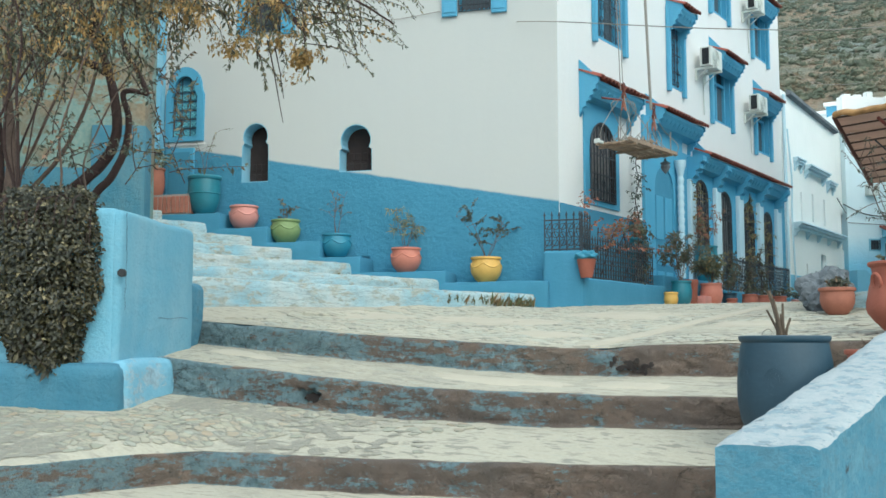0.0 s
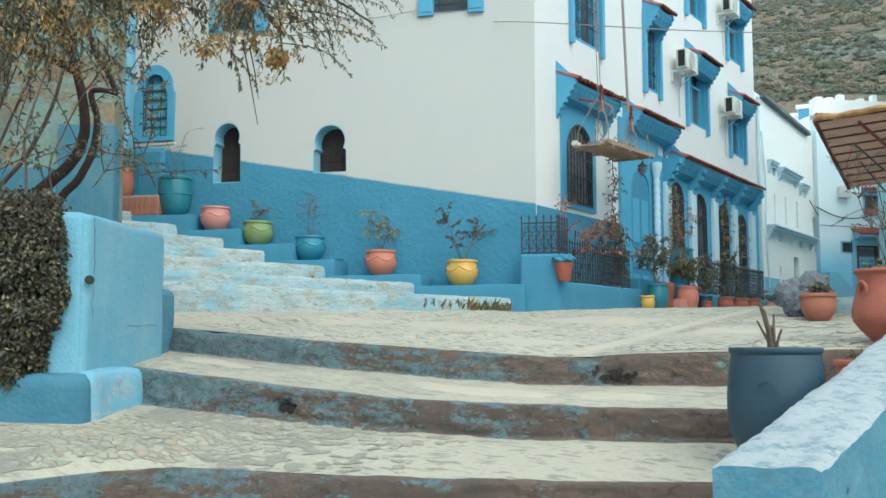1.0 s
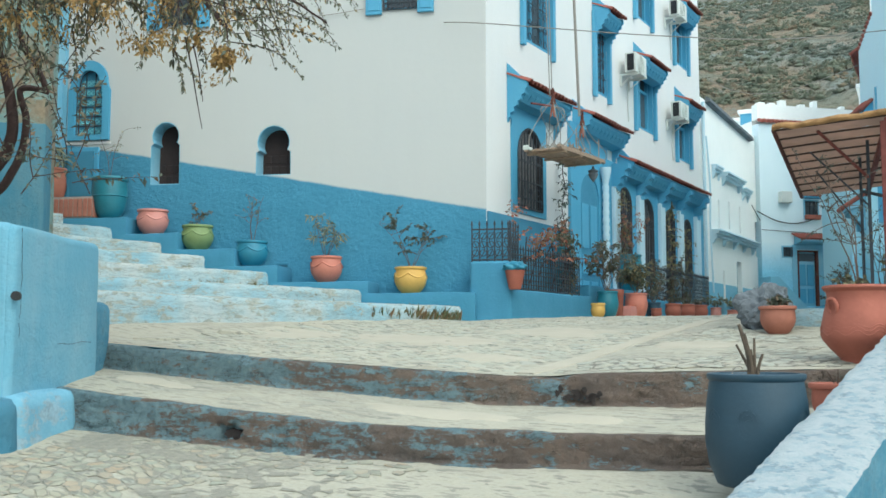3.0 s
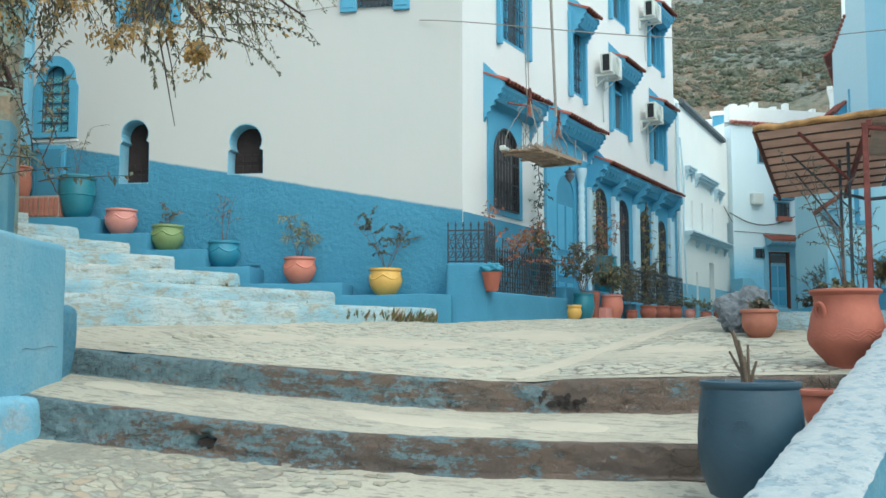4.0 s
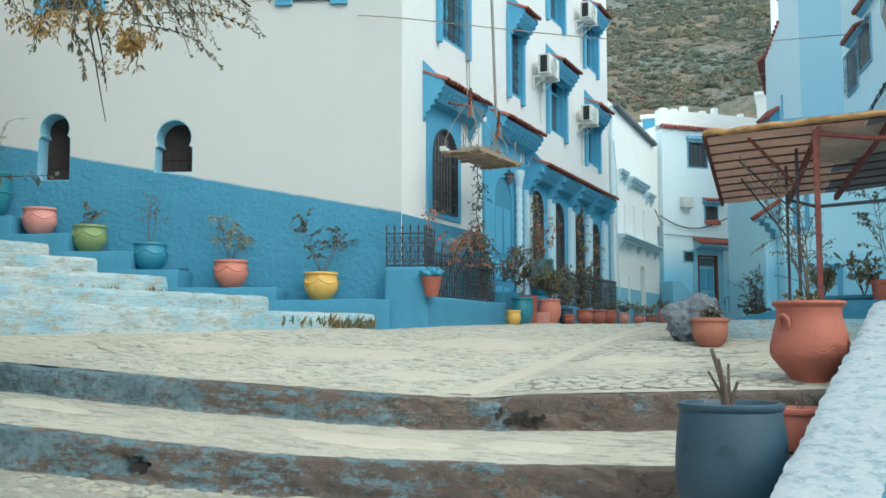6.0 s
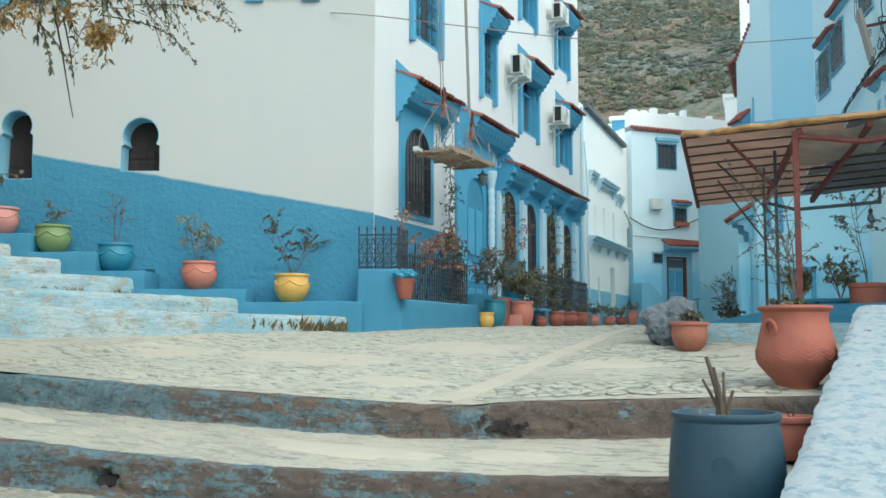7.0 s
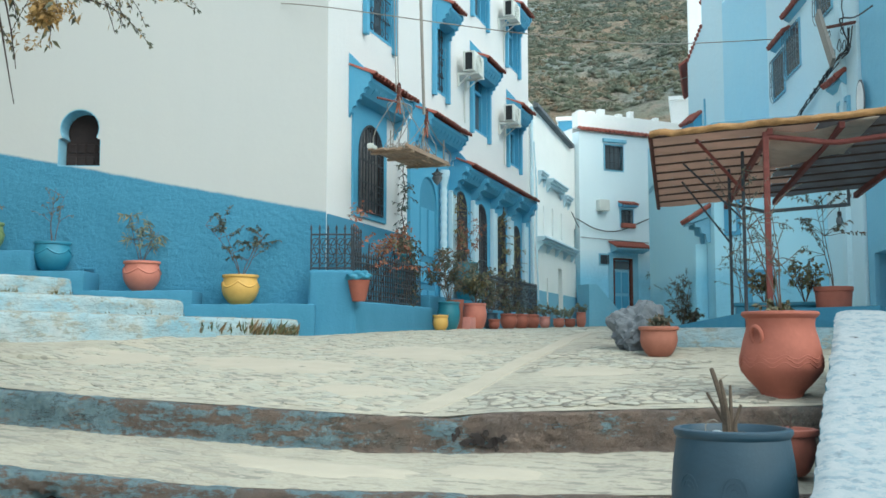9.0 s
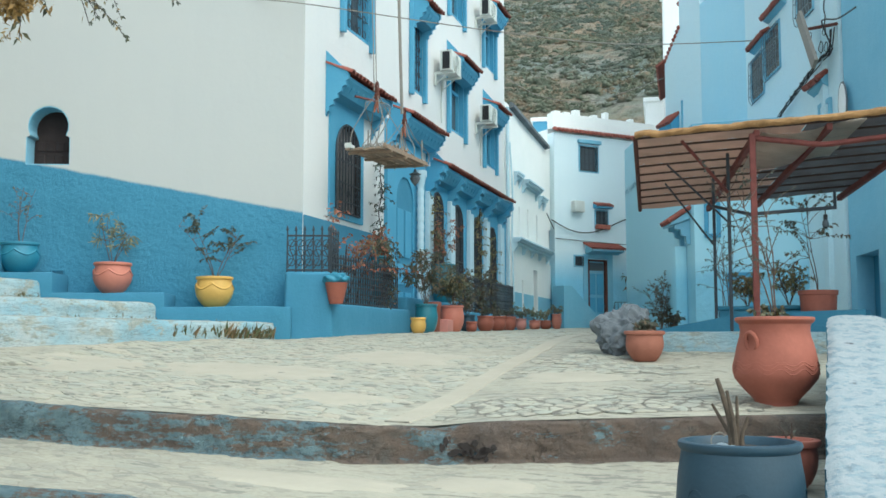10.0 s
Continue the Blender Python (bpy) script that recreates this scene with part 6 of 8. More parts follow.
stalks = thing("cut_stalks", Matrix.Translation((-1.16, 5.42, -0.02)), "bundle of cut dry plant stalks in a blue pot", "plant")
for k, (dx, dy, h, r) in enumerate(((-0.055, 0.02, 0.26, 0.019), (-0.03, -0.03, 0.22, 0.014), (0.0, 0.01, 0.2, 0.012), (-0.07, 0.05, 0.17, 0.012), (0.03, 0.0, 0.13, 0.013), (-0.015, 0.04, 0.15, 0.01))):
    bm = bmesh.new()
    tube(bm, curve_pts([(0.01 * k - 0.02, 0, 0), (dx * 0.5, dy * 0.5, h * 0.5), (dx * 1.3, dy, h * 1.1)]), r * 0.9, 7, 0.5)
    part("stalk", bm, m_stalk, stalks)
bm = bmesh.new()
tube(bm, curve_pts([(-0.09, -0.03, 0), (-0.1, -0.03, 0.06), (-0.07, -0.03, 0.085), (-0.05, -0.02, 0.07)]), 0.003, 4)
part("wire", bm, m_rope, stalks)

red = pot("flower_pot", -0.8, 7.5, 0.015, [(0.112, 0), (0.118, 0.012), (0.115, 0.03), (0.128, 0.06), (0.19, 0.125), (0.233, 0.18), (0.24, 0.215), (0.238, 0.26), (0.218, 0.36), (0.2, 0.42), (0.195, 0.455), (0.2, 0.49), (0.218, 0.505), (0.225, 0.515), (0.222, 0.528), (0.21, 0.532)], m_terra, "large terracotta pot with ring handles and wave bands", soil=0.9, seg=56)
bm = bmesh.new()
for zc, amp in ((0.22, 0.016), (0.245, 0.016), (0.265, 0.012)):
    pts = []
    for k in range(120):
        a = math.tau * k / 120
        z = zc + amp * math.sin(a * 11)
        r = 0.2385 if z < 0.25 else 0.2385 - (z - 0.25) * 0.2
        pts.append((r * math.cos(a), r * math.sin(a), z))
    tube(bm, pts, 0.0035, 4, close=True)
part("wave_band", bm, m_terra, red, "combed wave lines", smooth=True)
for a in (3.98, 0.84):
    bm = bmesh.new()
    tube(bm, [(0.0, 0.038 * math.cos(math.tau * k / 18), 0.052 * math.sin(math.tau * k / 18)) for k in range(18)], 0.013, 8, close=True)
    part("handle", bm, m_terra, red, "ring handle", Matrix.Translation((-0.8, 7.5, 0.015)) @ pose(0.219 * math.cos(a), 0.219 * math.sin(a), 0.39, 0, 12, math.degrees(a)), True)
pot("flower_pot", -0.87, 6.36, -0.265, bulge(0.085, 0.128, 0.125, 0.22, 0.7), m_terra, "small terracotta pot behind a larger blue one")
pot("flower_pot", -1.58, 9.65, ground_z(-1.58, 9.65) - 0.01, bulge(0.09, 0.152, 0.146, 0.245, 0.66), m_pot_pale, "low terracotta pot beside a rock")
random.seed(31)
shrub("potted_shrub", (-1.58, 9.65, ground_z(-1.58, 9.65) + 0.19), 9, "withered dark succulent in a low terracotta pot", m_leaf_dark, 0.9, 0.13, 8, 0.06, 0.35, 4)
shrub("potted_shrub", (-0.8, 7.5, 0.5), 3, "tall thin climbing rose with sparse leaves in a terracotta pot", m_leaf_grey_dark, 0.08, 0.85, 12, 0.022, 0.5, 9)
shrub("potted_shrub", (-0.82, 7.47, 0.49), 4, "small orange-leaved plant in a terracotta pot", m_leaf_tree, 0.6, 0.12, 9, 0.045, 0.55, 4)
shrub("potted_shrub", (-0.87, 6.36, -0.08), 2, "two dry sprouts in a small pot", m_leaf_dark, 0.3, 0.1, 2, 0.03, 0.3, 1)

# rock beside the low pot
bm = bmesh.new()
bmesh.ops.create_icosphere(bm, subdivisions=5, radius=1.0)
for v in bm.verts:
    d = v.co.normalized()
    k = 1 + 0.3 * noise.noise(d * 1.3 + Vector((3, 1, 0))) + 0.2 * noise.noise(d * 3.1) + 0.11 * noise.noise(d * 7) + 0.07 * noise.noise(d * 15) + 0.03 * noise.noise(d * 33)
    v.co = Vector((d.x * 0.25 * k, d.y * 0.23 * k, max(-0.2, d.z * 0.23 * k)))
tagged(part("rock", bm, m_stone, m=Matrix.Translation((-1.75, 10.1, 0.45)), smooth=True), "rough grey boulder on the paving", "rock")

# ---------------------------------------------------------------- corner pillar, low walls and railings
def low_wall(name, s0, s1, off0, off1, z0, z1, label):
    bm = bmesh.new()
    soft_box(bm, s0, s1, -off1, -off0, z0, z1, 0.03, 3)
    bmesh.ops.subdivide_edges(bm, edges=[e for e in bm.edges if e.calc_length() > 0.4], cuts=6, use_grid_fill=True)
    for v in bm.verts:
        v.co += Vector((0, 0.012 * noise.noise(v.co * 3), 0.008 * noise.noise(v.co * 2.5)))
    return tagged(part(name, bm, m_blue, m=FA, smooth=True), label, "wall", kind="structure")


low_wall("low_wall", -0.3, 2.32, 0.36, 0.5, 0.2, 0.81, "low blue plastered wall below a railing")
low_wall("low_wall", 4.85, 8.75, 0.36, 0.52, 0.2, 0.86, "low blue plastered wall below a railing")
PI = frame_of((-5.42, 11.6), (1, 0.26))
bm = bmesh.new()
soft_box(bm, 0.0, 0.5, 0.0, 0.5, 0.1, 1.15, 0.04, 3)
bmesh.ops.subdivide_edges(bm, edges=[e for e in bm.edges if e.calc_length() > 0.4], cuts=5, use_grid_fill=True)
for v in bm.verts:
    v.co += Vector((0.01 * noise.noise(v.co * 3 + Vector((7, 0, 0))), 0.014 * noise.noise(v.co * 3), 0))
tagged(part("pillar", bm, m_blue, m=PI, smooth=True), "squat blue plastered pillar at the house corner", "pillar", kind="structure")


def railing(m, length, z0, z1, step, label, ornate):
    t = thing("iron_railing", m @ pose(0, 0, z0), label, "railing")
    h = z1 - z0
    for z in (0.03, h * 0.78):
        bm = bmesh.new()
        tube(bm, [(0, 0, z), (length, 0, z)], 0.011, 5)
        part("rail", bm, m_iron, t)
    n = int(length / step)
    bm = bmesh.new()
    tube(bm, [(0, 0, 0), (0, 0, h * 0.9)], 0.009, 5)
    lathe(bm, [(0, h * 0.86), (0.016, h * 0.9), (0.006, h * 0.97), (0, h)], 6)
    b0 = part("bar", bm, m_iron, t, "", m @ pose(0, 0, z0))
    for k in range(1, n + 1):
        again("bar", b0, t, m @ pose(length * k / n, 0, z0))
    bm = bmesh.new()
    for k in range(n):
        c = length * (k + 0.5) / n
        r = min(0.42 * length / n, 0.07)
        rows = (0.22, 0.42, 0.62) if ornate else (0.2, 0.42, 0.64)
        for q in rows:
            tube(bm, [(c + r * math.cos(math.tau * j / 10), 0, h * q + r * math.sin(math.tau * j / 10)) for j in range(10)], 0.006, 4, close=True)
        if ornate:
            tube(bm, curve_pts([(c - r, 0, h * 0.1), (c + r * 0.5, 0, h * 0.3), (c - r * 0.5, 0, h * 0.52), (c + r, 0, h * 0.72)], 4), 0.006, 4)
    part("scrollwork", bm, m_iron, t)["kind"] = "stuff"
    return t


railing(PI @ pose(0.02, 0.05, 0), 0.47, 1.14, 1.66, 0.09, "ornate dark wrought-iron railing on a blue pillar", True)
railing(PI @ pose(0.47, 0.05, 0, 0, 0, 80), 0.42, 1.14, 1.66, 0.09, "ornate dark wrought-iron railing on a blue pillar", True)
railing(FA @ pose(-0.2, -0.43, 0), 2.2, 0.8, 1.38, 0.075, "dark iron railing with scrolls on a low blue wall", False)
railing(FA @ pose(4.9, -0.44, 0), 3.75, 0.86, 1.46, 0.08, "dark iron railing with scrolls on a low blue wall", False)

# climbing flowers on the railing
random.seed(41)
climb = thing("bougainvillea", FA @ pose(0.6, -0.3, 0.8), "climbing plant with orange-red flowers over an iron railing", "plant")
bt, bl, br = bmesh.new(), bmesh.new(), bmesh.new()
for k in range(17):
    s = random.uniform(-0.1, 1.6)
    p = (s, -0.3 - random.uniform(0, 0.2), random.uniform(1.1, 1.6))
    sprig(bt, br if k % 5 < 3 else bl, p, Vector((random.uniform(-0.6, 1), random.uniform(-0.8, 0.3), random.uniform(-0.1, 1))), random.uniform(0.25, 0.5), 0.004, 20, 0.045, 0.7)
for k in range(5):
    s = 0.2 + 0.35 * k
    tube(bt, curve_pts([(s, -0.3, 0.8), (s + random.uniform(-0.1, 0.1), -0.38, 1.1), (s + random.uniform(-0.2, 0.3), -0.4, 1.5)]), 0.008, 5)
for s, z, n in ((0.0, 1.82, 60), (1.5, 1.75, 50), (0.9, 1.55, 120), (0.6, 1.45, 120), (1.25, 1.62, 50)):
    for k in range(n):
        leaf(br, Vector((s, -0.42, z)) + rnd_dir() * 0.14 * random.random() ** 0.5, rnd_dir(), random.uniform(0.03, 0.055), 0.7)
part("stem", bt, m_bark, climb, m=FA)
part("foliage", bl, m_leaf_dark, climb, m=FA)
part("blossom", br, m_leaf_red, climb, "orange-red flowers", FA)


def vine(s, z0, z1, off, n, label, mat=None):
    t = thing("vine", FA @ pose(s, -off, z0), label, "plant")
    bt, bl = bmesh.new(), bmesh.new()
    line = [Vector((s + random.uniform(-0.06, 0.06), -off - random.uniform(0, 0.05), z0 + (z1 - z0) * k / 7)) for k in range(8)]
    tube(bt, curve_pts(line, 4), 0.007, 5)
    for k in range(int(n * 1.5)):
        u = random.random() * 6.99
        q = line[int(u)].lerp(line[int(u) + 1], u % 1)
        sprig(bt, bl, q, rnd_dir(0.2), random.uniform(0.08, 0.22), 0.003, 9, 0.045, 0.55)
    part("stem", bt, m_bark, t, m=FA)
    part("foliage", bl, mat or m_leaf_dark, t, m=FA)


vine(2.25, 1.0, 2.95, 0.08, 60, "thin grey-green creeper climbing the white wall", m_leaf_grey_dark)
vine(5.2, 0.9, 1.5, 0.45, 40, "dark creeper tangled in the railing")
vine(6.1, 0.9, 1.45, 0.45, 40, "dark creeper tangled in the railing")
vine(4.5, 1.2, 2.7, 0.16, 34, "dry flowering creeper beside the porch", m_leaf_dry)
vine(7.15, 1.0, 2.8, 0.14, 56, "creeper climbing a pale pilaster", m_leaf_dry)
vine(8.25, 1.0, 2.4, 0.14, 36, "creeper climbing a pale pilaster", m_leaf_dry)
vine(6.9, 0.9, 1.7, 0.42, 40, "low creeper behind the railing")
vine(1.75, 0.8, 1.5, 0.35, 60, "tangle of dark creeper behind the railing")

# pots along the street wall
STREET = "pots along the foot of the street wall"
def street_pot(s, off, d, h, mat, label, kind="bulge", z=None):
    p = on_fa(s, off, 0)
    zz = ground_z(p.x, p.y) if z is None else z
    prof = bulge(d * 0.33, d * 0.5, d * 0.45, h, 0.6, 0.01) if kind == "bulge" else [(d * 0.38, 0), (d * 0.4, 0.01), (d * 0.48, h * 0.8), (d * 0.5, h * 0.82), (d * 0.51, h * 0.9), (d * 0.5, h)]
    pot("flower_pot", p.x, p.y, zz, prof, mat, label, group=STREET, seg=24)
    return (p.x, p.y, zz + h * 0.88)
street_pot(1.82, 0.78, 0.2, 0.2, m_yellow, "small yellow pot on the street")
a = street_pot(2.40, 0.70, 0.31, 0.38, m_teal, "tall teal pot with a leafy shrub")
b = street_pot(3.62, 0.70, 0.35, 0.38, m_orange, "large terracotta-orange pot with a leafy shrub")
street_pot(4.1, 0.86, 0.17, 0.15, m_terra, "small terracotta pot on the street")
street_pot(3.0, 0.60, 0.24, 0.42, m_terra, "tall terracotta pot beside the porch step", "tub")
c = street_pot(4.45, 0.7, 0.24, 0.25, m_dark, "dark glazed pot by the railing")
for s in (5.16, 5.97, 6.77):
    e = street_pot(s, 0.8, 0.27, 0.24, m_terra, "round terracotta pot at the foot of a low blue wall")
    shrub("potted_shrub", e, 5, "small drying plant in a terracotta pot", m_leaf_dark, 0.8, 0.14, 6, 0.05, 0.5, 4)
f = street_pot(8.12, 0.72, 0.21, 0.21, m_pink, "small salmon pot on the street")
g = street_pot(9.48, 0.7, 0.24, 0.18, m_orange, "low orange pot on the street")
h = street_pot(10.6, 0.7, 0.24, 0.18, m_terra, "low terracotta pot on the street")
i = street_pot(11.34, 0.8, 0.22, 0.32, m_orange, "tall orange pot on the street")
u1 = street_pot(4.5, 0.3, 0.4, 0.6, m_teal, "large teal urn on the porch step", z=0.98)
u2 = street_pot(1.9, 0.25, 0.3, 0.6, m_teal, "teal urn behind the railing", z=0.9)
random.seed(47)
shrub("potted_shrub", a, 8, "leafy dark shrub in a teal pot", m_leaf_dark, 0.35, 0.62, 14, 0.07, 0.3, 9)
shrub("potted_shrub", b, 9, "leafy olive shrub in an orange pot", m_leaf_tree, 0.38, 0.5, 16, 0.065, 0.35, 9)
shrub("potted_shrub", c, 5, "dark leafy plant in a dark pot", m_leaf_dark, 0.5, 0.4, 12, 0.05, 0.4, 7)
for q in (f, g, h, i):
    shrub("potted_shrub", q, 6, "small leafy plant in a street pot", m_leaf_grey, 0.7, 0.25, 8, 0.05, 0.5, 5)
shrub("potted_shrub", u1, 5, "reddish shrub in a teal urn", m_leaf_red, 0.25, 0.7, 10, 0.06, 0.35, 6)
shrub("potted_shrub", u2, 5, "pale leafy plant in a teal urn", m_leaf_grey, 0.5, 0.3, 10, 0.06, 0.4, 6)
low_wall("porch_step", 2.34, 4.83, 0.0, 0.45, 0.2, 0.98, "blue plastered porch step")
bm = bmesh.new()
soft_box(bm, 3.2, 3.48, -0.76, -0.46, 0.3, 0.7, 0.015)
tagged(part("brick_block", bm, m_pink, m=FA, smooth=True), "salmon painted block beside the porch", "block")
# basket hung on the pillar
p = PI @ Vector((0.56, -0.02, 0.80))
bask = thing("hanging_basket", Matrix.Translation(p), "terracotta wall pot filled with blue cloth at the pillar", "flower pot")
bm = bmesh.new()
lathe(bm, [(0, 0), (0.07, 0), (0.085, 0.05), (0.12, 0.22), (0.125, 0.23), (0.11, 0.22), (0, 0.2)], 18)
part("pot_body", bm, m_terra, bask, smooth=True)
bm = bmesh.new()
bmesh.ops.create_icosphere(bm, subdivisions=4, radius=0.14)
for v in bm.verts:
    v.co *= 1 + 0.3 * noise.noise(v.co * 14)
    v.co.z = v.co.z * 0.5 + 0.27
part("cloth", bm, m_sky, bask, "crumpled blue cloth", smooth=True)

# hanging work platform on ropes in front of the street wall
hang = thing("hanging_platform", FA @ pose(1.0, -0.62, 2.65), "weathered plank platform hanging on ropes from a pulley", "scaffold")
P0, P1 = Vector((0.25, -0.62, 2.62)), Vector((2.65, -0.55, 2.72))
deck = FA @ pose(0, 0, 2.62, 0, -1.5, 0)
for k in range(7):
    bm = bmesh.new()
    o = -0.86 + 0.074 * k
    soft_box(bm, 0.42 + random.uniform(-0.05, 0.03), 1.94 + random.uniform(-0.04, 0.05), o, o + 0.058 + random.uniform(-0.006, 0.006), -0.012, 0.012, 0.004, 1)
    part("plank", bm, m_plank, hang, "", deck @ pose(0, 0, random.uniform(-0.004, 0.004), random.uniform(-0.4, 0.4), 0, random.uniform(-0.25, 0.25)))
for a in (0.52, 1.05, 1.72):
    bm = bmesh.new()
    soft_box(bm, a, a + 0.05, -0.88, -0.33, -0.042, -0.014, 0.005, 1)
    part("cross_batten", bm, m_plank, hang, "", deck)
bm = bmesh.new()
soft_box(bm, 0.27, 0.42, -0.46, -0.42, 0.0, 0.04, 0.006, 1)
soft_box(bm, 0.245, 0.275, -0.48, -0.40, -0.01, 0.05, 0.006, 1)
part("end_clamp", bm, m_case, hang, "pale metal end clamp", deck)
for o in (-0.85, -0.4):
    bm = bmesh.new()
    soft_box(bm, 0.40, 1.97, o, o + 0.04, 0.014, 0.05, 0.006, 1)
    part("rail", bm, m_plank, hang, "long timber rail", deck)
random.seed(43)
PULLEYS = ((0.72, 3.36), (1.72, 3.26))
for s, top in PULLEYS:
    bm = bmesh.new()
    for o in (-0.83, -0.4):
        for e in (-0.28, 0.24):
            tube(bm, curve_pts([(s + e, o, 2.64), (s + e * 1.15, o - 0.03, 2.82), (s + e * 0.55, (o - 0.62) / 2, top - 0.25), (s, -0.62, top)], 6), 0.0055, 5)
    for j in range(4):
        tube(bm, curve_pts([(s + random.uniform(-0.05, 0.05), -0.62, top - 0.1), (s + random.uniform(-0.45, 0.3), -0.62 + random.uniform(-0.2, 0.2), top - random.uniform(0.15, 0.35)), (s + random.uniform(-0.4, 0.4), -0.62 + random.uniform(-0.2, 0.2), 2.72)], 7), 0.005, 4)
    for j in range(4):
        c = Vector((s + 0.1 * j - 0.12, -0.62 + random.uniform(-0.08, 0.08), 2.67 + 0.025 * j))
        tube(bm, [c + Vector((0.16 * math.cos(math.tau * q / 14), 0.12 * math.sin(math.tau * q / 14), 0.03 * math.sin(3 * q))) for q in range(14)], 0.007, 4, close=True)
    part("sling", bm, m_rope, hang, "coiled rope slings", FA)
bm = bmesh.new()
tube(bm, [(0.62, -0.62, 3.36), (0.46, -0.6, 6.2), (0.38, -0.55, 8.5)], 0.007, 5)
tube(bm, [(0.69, -0.62, 3.42), (0.58, -0.6, 6.2), (0.48, -0.55, 8.5)], 0.007, 5)
part("hoist_rope", bm, m_rope, hang, "long hoist ropes", FA)
bm = bmesh.new()
tube(bm, [(1.62, -0.62, 3.3), (1.45, -0.6, 5.8), (1.25, -0.55, 8.5)], 0.022, 6)
part("hoist_cable", bm, m_rope, hang, "thick hoist cable", FA)
for s, top in PULLEYS:
    bm = bmesh.new()
    soft_box(bm, s - 0.02, s + 0.02, -0.64, -0.6, top - 0.02, top + 0.06, 0.01, 1)
    tube(bm, [(s + 0.035 * math.cos(math.tau * q / 12), -0.62, top + 0.09 + 0.045 * math.sin(math.tau * q / 12)) for q in range(12)], 0.012, 5, close=True)
    lathe(bm, [(0, -0.07), (0.035, -0.07), (0.035, -0.02), (0.02, 0.0), (0, 0.0)], 12, s, -0.62, top)
    part("pulley", bm, m_rust, hang, "rusty pulley block", FA)
bm = bmesh.new()
tube(bm, [(0.2, -0.55, 3.2), (0.62, -0.62, 3.24)], 0.014, 6)
part("crank", bm, m_red, hang, "red crank handle", FA)
for s in (1.0, 1.8):
    for o in (-0.83, -0.4):
        bm = bmesh.new()
        tube(bm, [(s, o, 2.64), (s, o, 2.98)], 0.009, 6)
        part("guard_post", bm, m_rope, hang, "thin steel guard post", FA)
bm = bmesh.new()
for j in range(14):
    c = Vector((1.35 + random.uniform(-0.16, 0.3), -0.6 + random.uniform(-0.14, 0.14), 2.66 + 0.012 * j))
    tube(bm, [c + Vector((random.uniform(0.1, 0.16) * math.cos(math.tau * q / 16), 0.1 * math.sin(math.tau * q / 16), 0.03 * math.sin(2 * q + j))) for q in range(16)], 0.009, 5, close=True)
part("rope_coil", bm, m_plank, hang, "heap of coiled straw rope", FA, True)
for s, top in PULLEYS:
    bm = bmesh.new()
    for j in range(5):
        tube(bm, [(s + 0.02 * math.cos(j), -0.62 + 0.02 * math.sin(j), top - 0.06), (s + 0.04 * math.cos(j * 2), -0.62 + 0.03 * math.sin(j * 2), top - 0.24)], 0.009, 5)
    part("rope_bundle", bm, m_pot_pale, hang, "reddish rope wound below a pulley", FA)
# carved lantern hanging below
lan = thing("lantern", FA @ pose(1.86, -0.72, 2.25), "small dark metal lantern hanging below the platform", "lantern")
bm = bmesh.new()
lathe(bm, [(0, 0.14), (0.015, 0.16), (0.05, 0.2), (0.075, 0.25), (0.055, 0.28), (0.08, 0.3), (0.02, 0.33), (0.012, 0.37), (0, 0.375)], 8)
part("body", bm, m_stone, lan)

# ---------------------------------------------------------------- canopy and its terrace
low = [(-1.75, 10.32), (0.3, 10.1), (0.9, 13.0), (-1.4, 15.0), (-1.95, 12.0)]
bm = bmesh.new()
prism(bm, [(x, y, -0.2) for x, y in low], (0, 0, 0.68))
bmesh.ops.subdivide_edges(bm, edges=bm.edges[:], cuts=10, use_grid_fill=True)
for v in bm.verts:
    v.co += Vector((0.03 * noise.noise(v.co * 3), 0.04 * noise.noise(v.co * 3 + Vector((4, 0, 0))), 0.02 * noise.noise(v.co * 4)))
tagged(part("low_terrace", bm, m_limewash, smooth=True), "low rubble terrace washed pale blue", "terrace", kind="structure")
bm = bmesh.new()
prism(bm, [(-1.55, 11.3, 0.46), (0.3, 10.75, 0.46), (0.3, 10.75, 0.68), (-0.7, 11.02, 0.66), (-1.55, 11.3, 0.5)], (0.08, 0.22, 0))
tagged(part("kerb", bm, m_ramp), "blue painted kerb rising along the terrace", "kerb", kind="structure")

can = thing("canopy", Matrix.Translation((-0.7, 10.5, 0.5)), "lean-to canopy of brown boards on rusty steel posts", "canopy")
C = [Vector((-1.64, 10.2, 2.15)), Vector((0.85, 9.52, 2.15)), Vector((0.35, 11.8, 1.84)), Vector((-1.66, 12.75, 1.84))]
def can_pt(u, v, dz=0.0):
    return C[0].lerp(C[1], u).lerp(C[3].lerp(C[2], u), v) + Vector((0, 0, dz))
n = 9
for k in range(n):
    split = 0.56 + 0.05 * math.sin(2.3 * k)
    for a0, a1, mat, lab in ((0.0, split, m_cover, ""), (split + 0.002, 1.0, m_sheet, "grey weathered sheet")):
        bm = bmesh.new()
        def fn(u, v):
            q = can_pt(a0 + (a1 - a0) * u, (k + v) / n, 0.03)
            return q + Vector((0, 0, 0.012 * noise.noise(q * 2.2) + 0.008 * noise.noise(q * 7)))
        grid_sheet(bm, 14, 2, fn)
        bmesh.ops.solidify(bm, geom=bm.faces[:], thickness=0.012)
        part("board", bm, mat, can, lab, Matrix.Identity(4))
for k in range(n):
    bm = bmesh.new()
    tube(bm, [can_pt(u / 8, k / n + 0.001, 0.014 + 0.004 * math.sin(u)) for u in range(9)], 0.010, 5)
    part("batten", bm, m_batten, can, m=Matrix.Identity(4))
bm = bmesh.new()
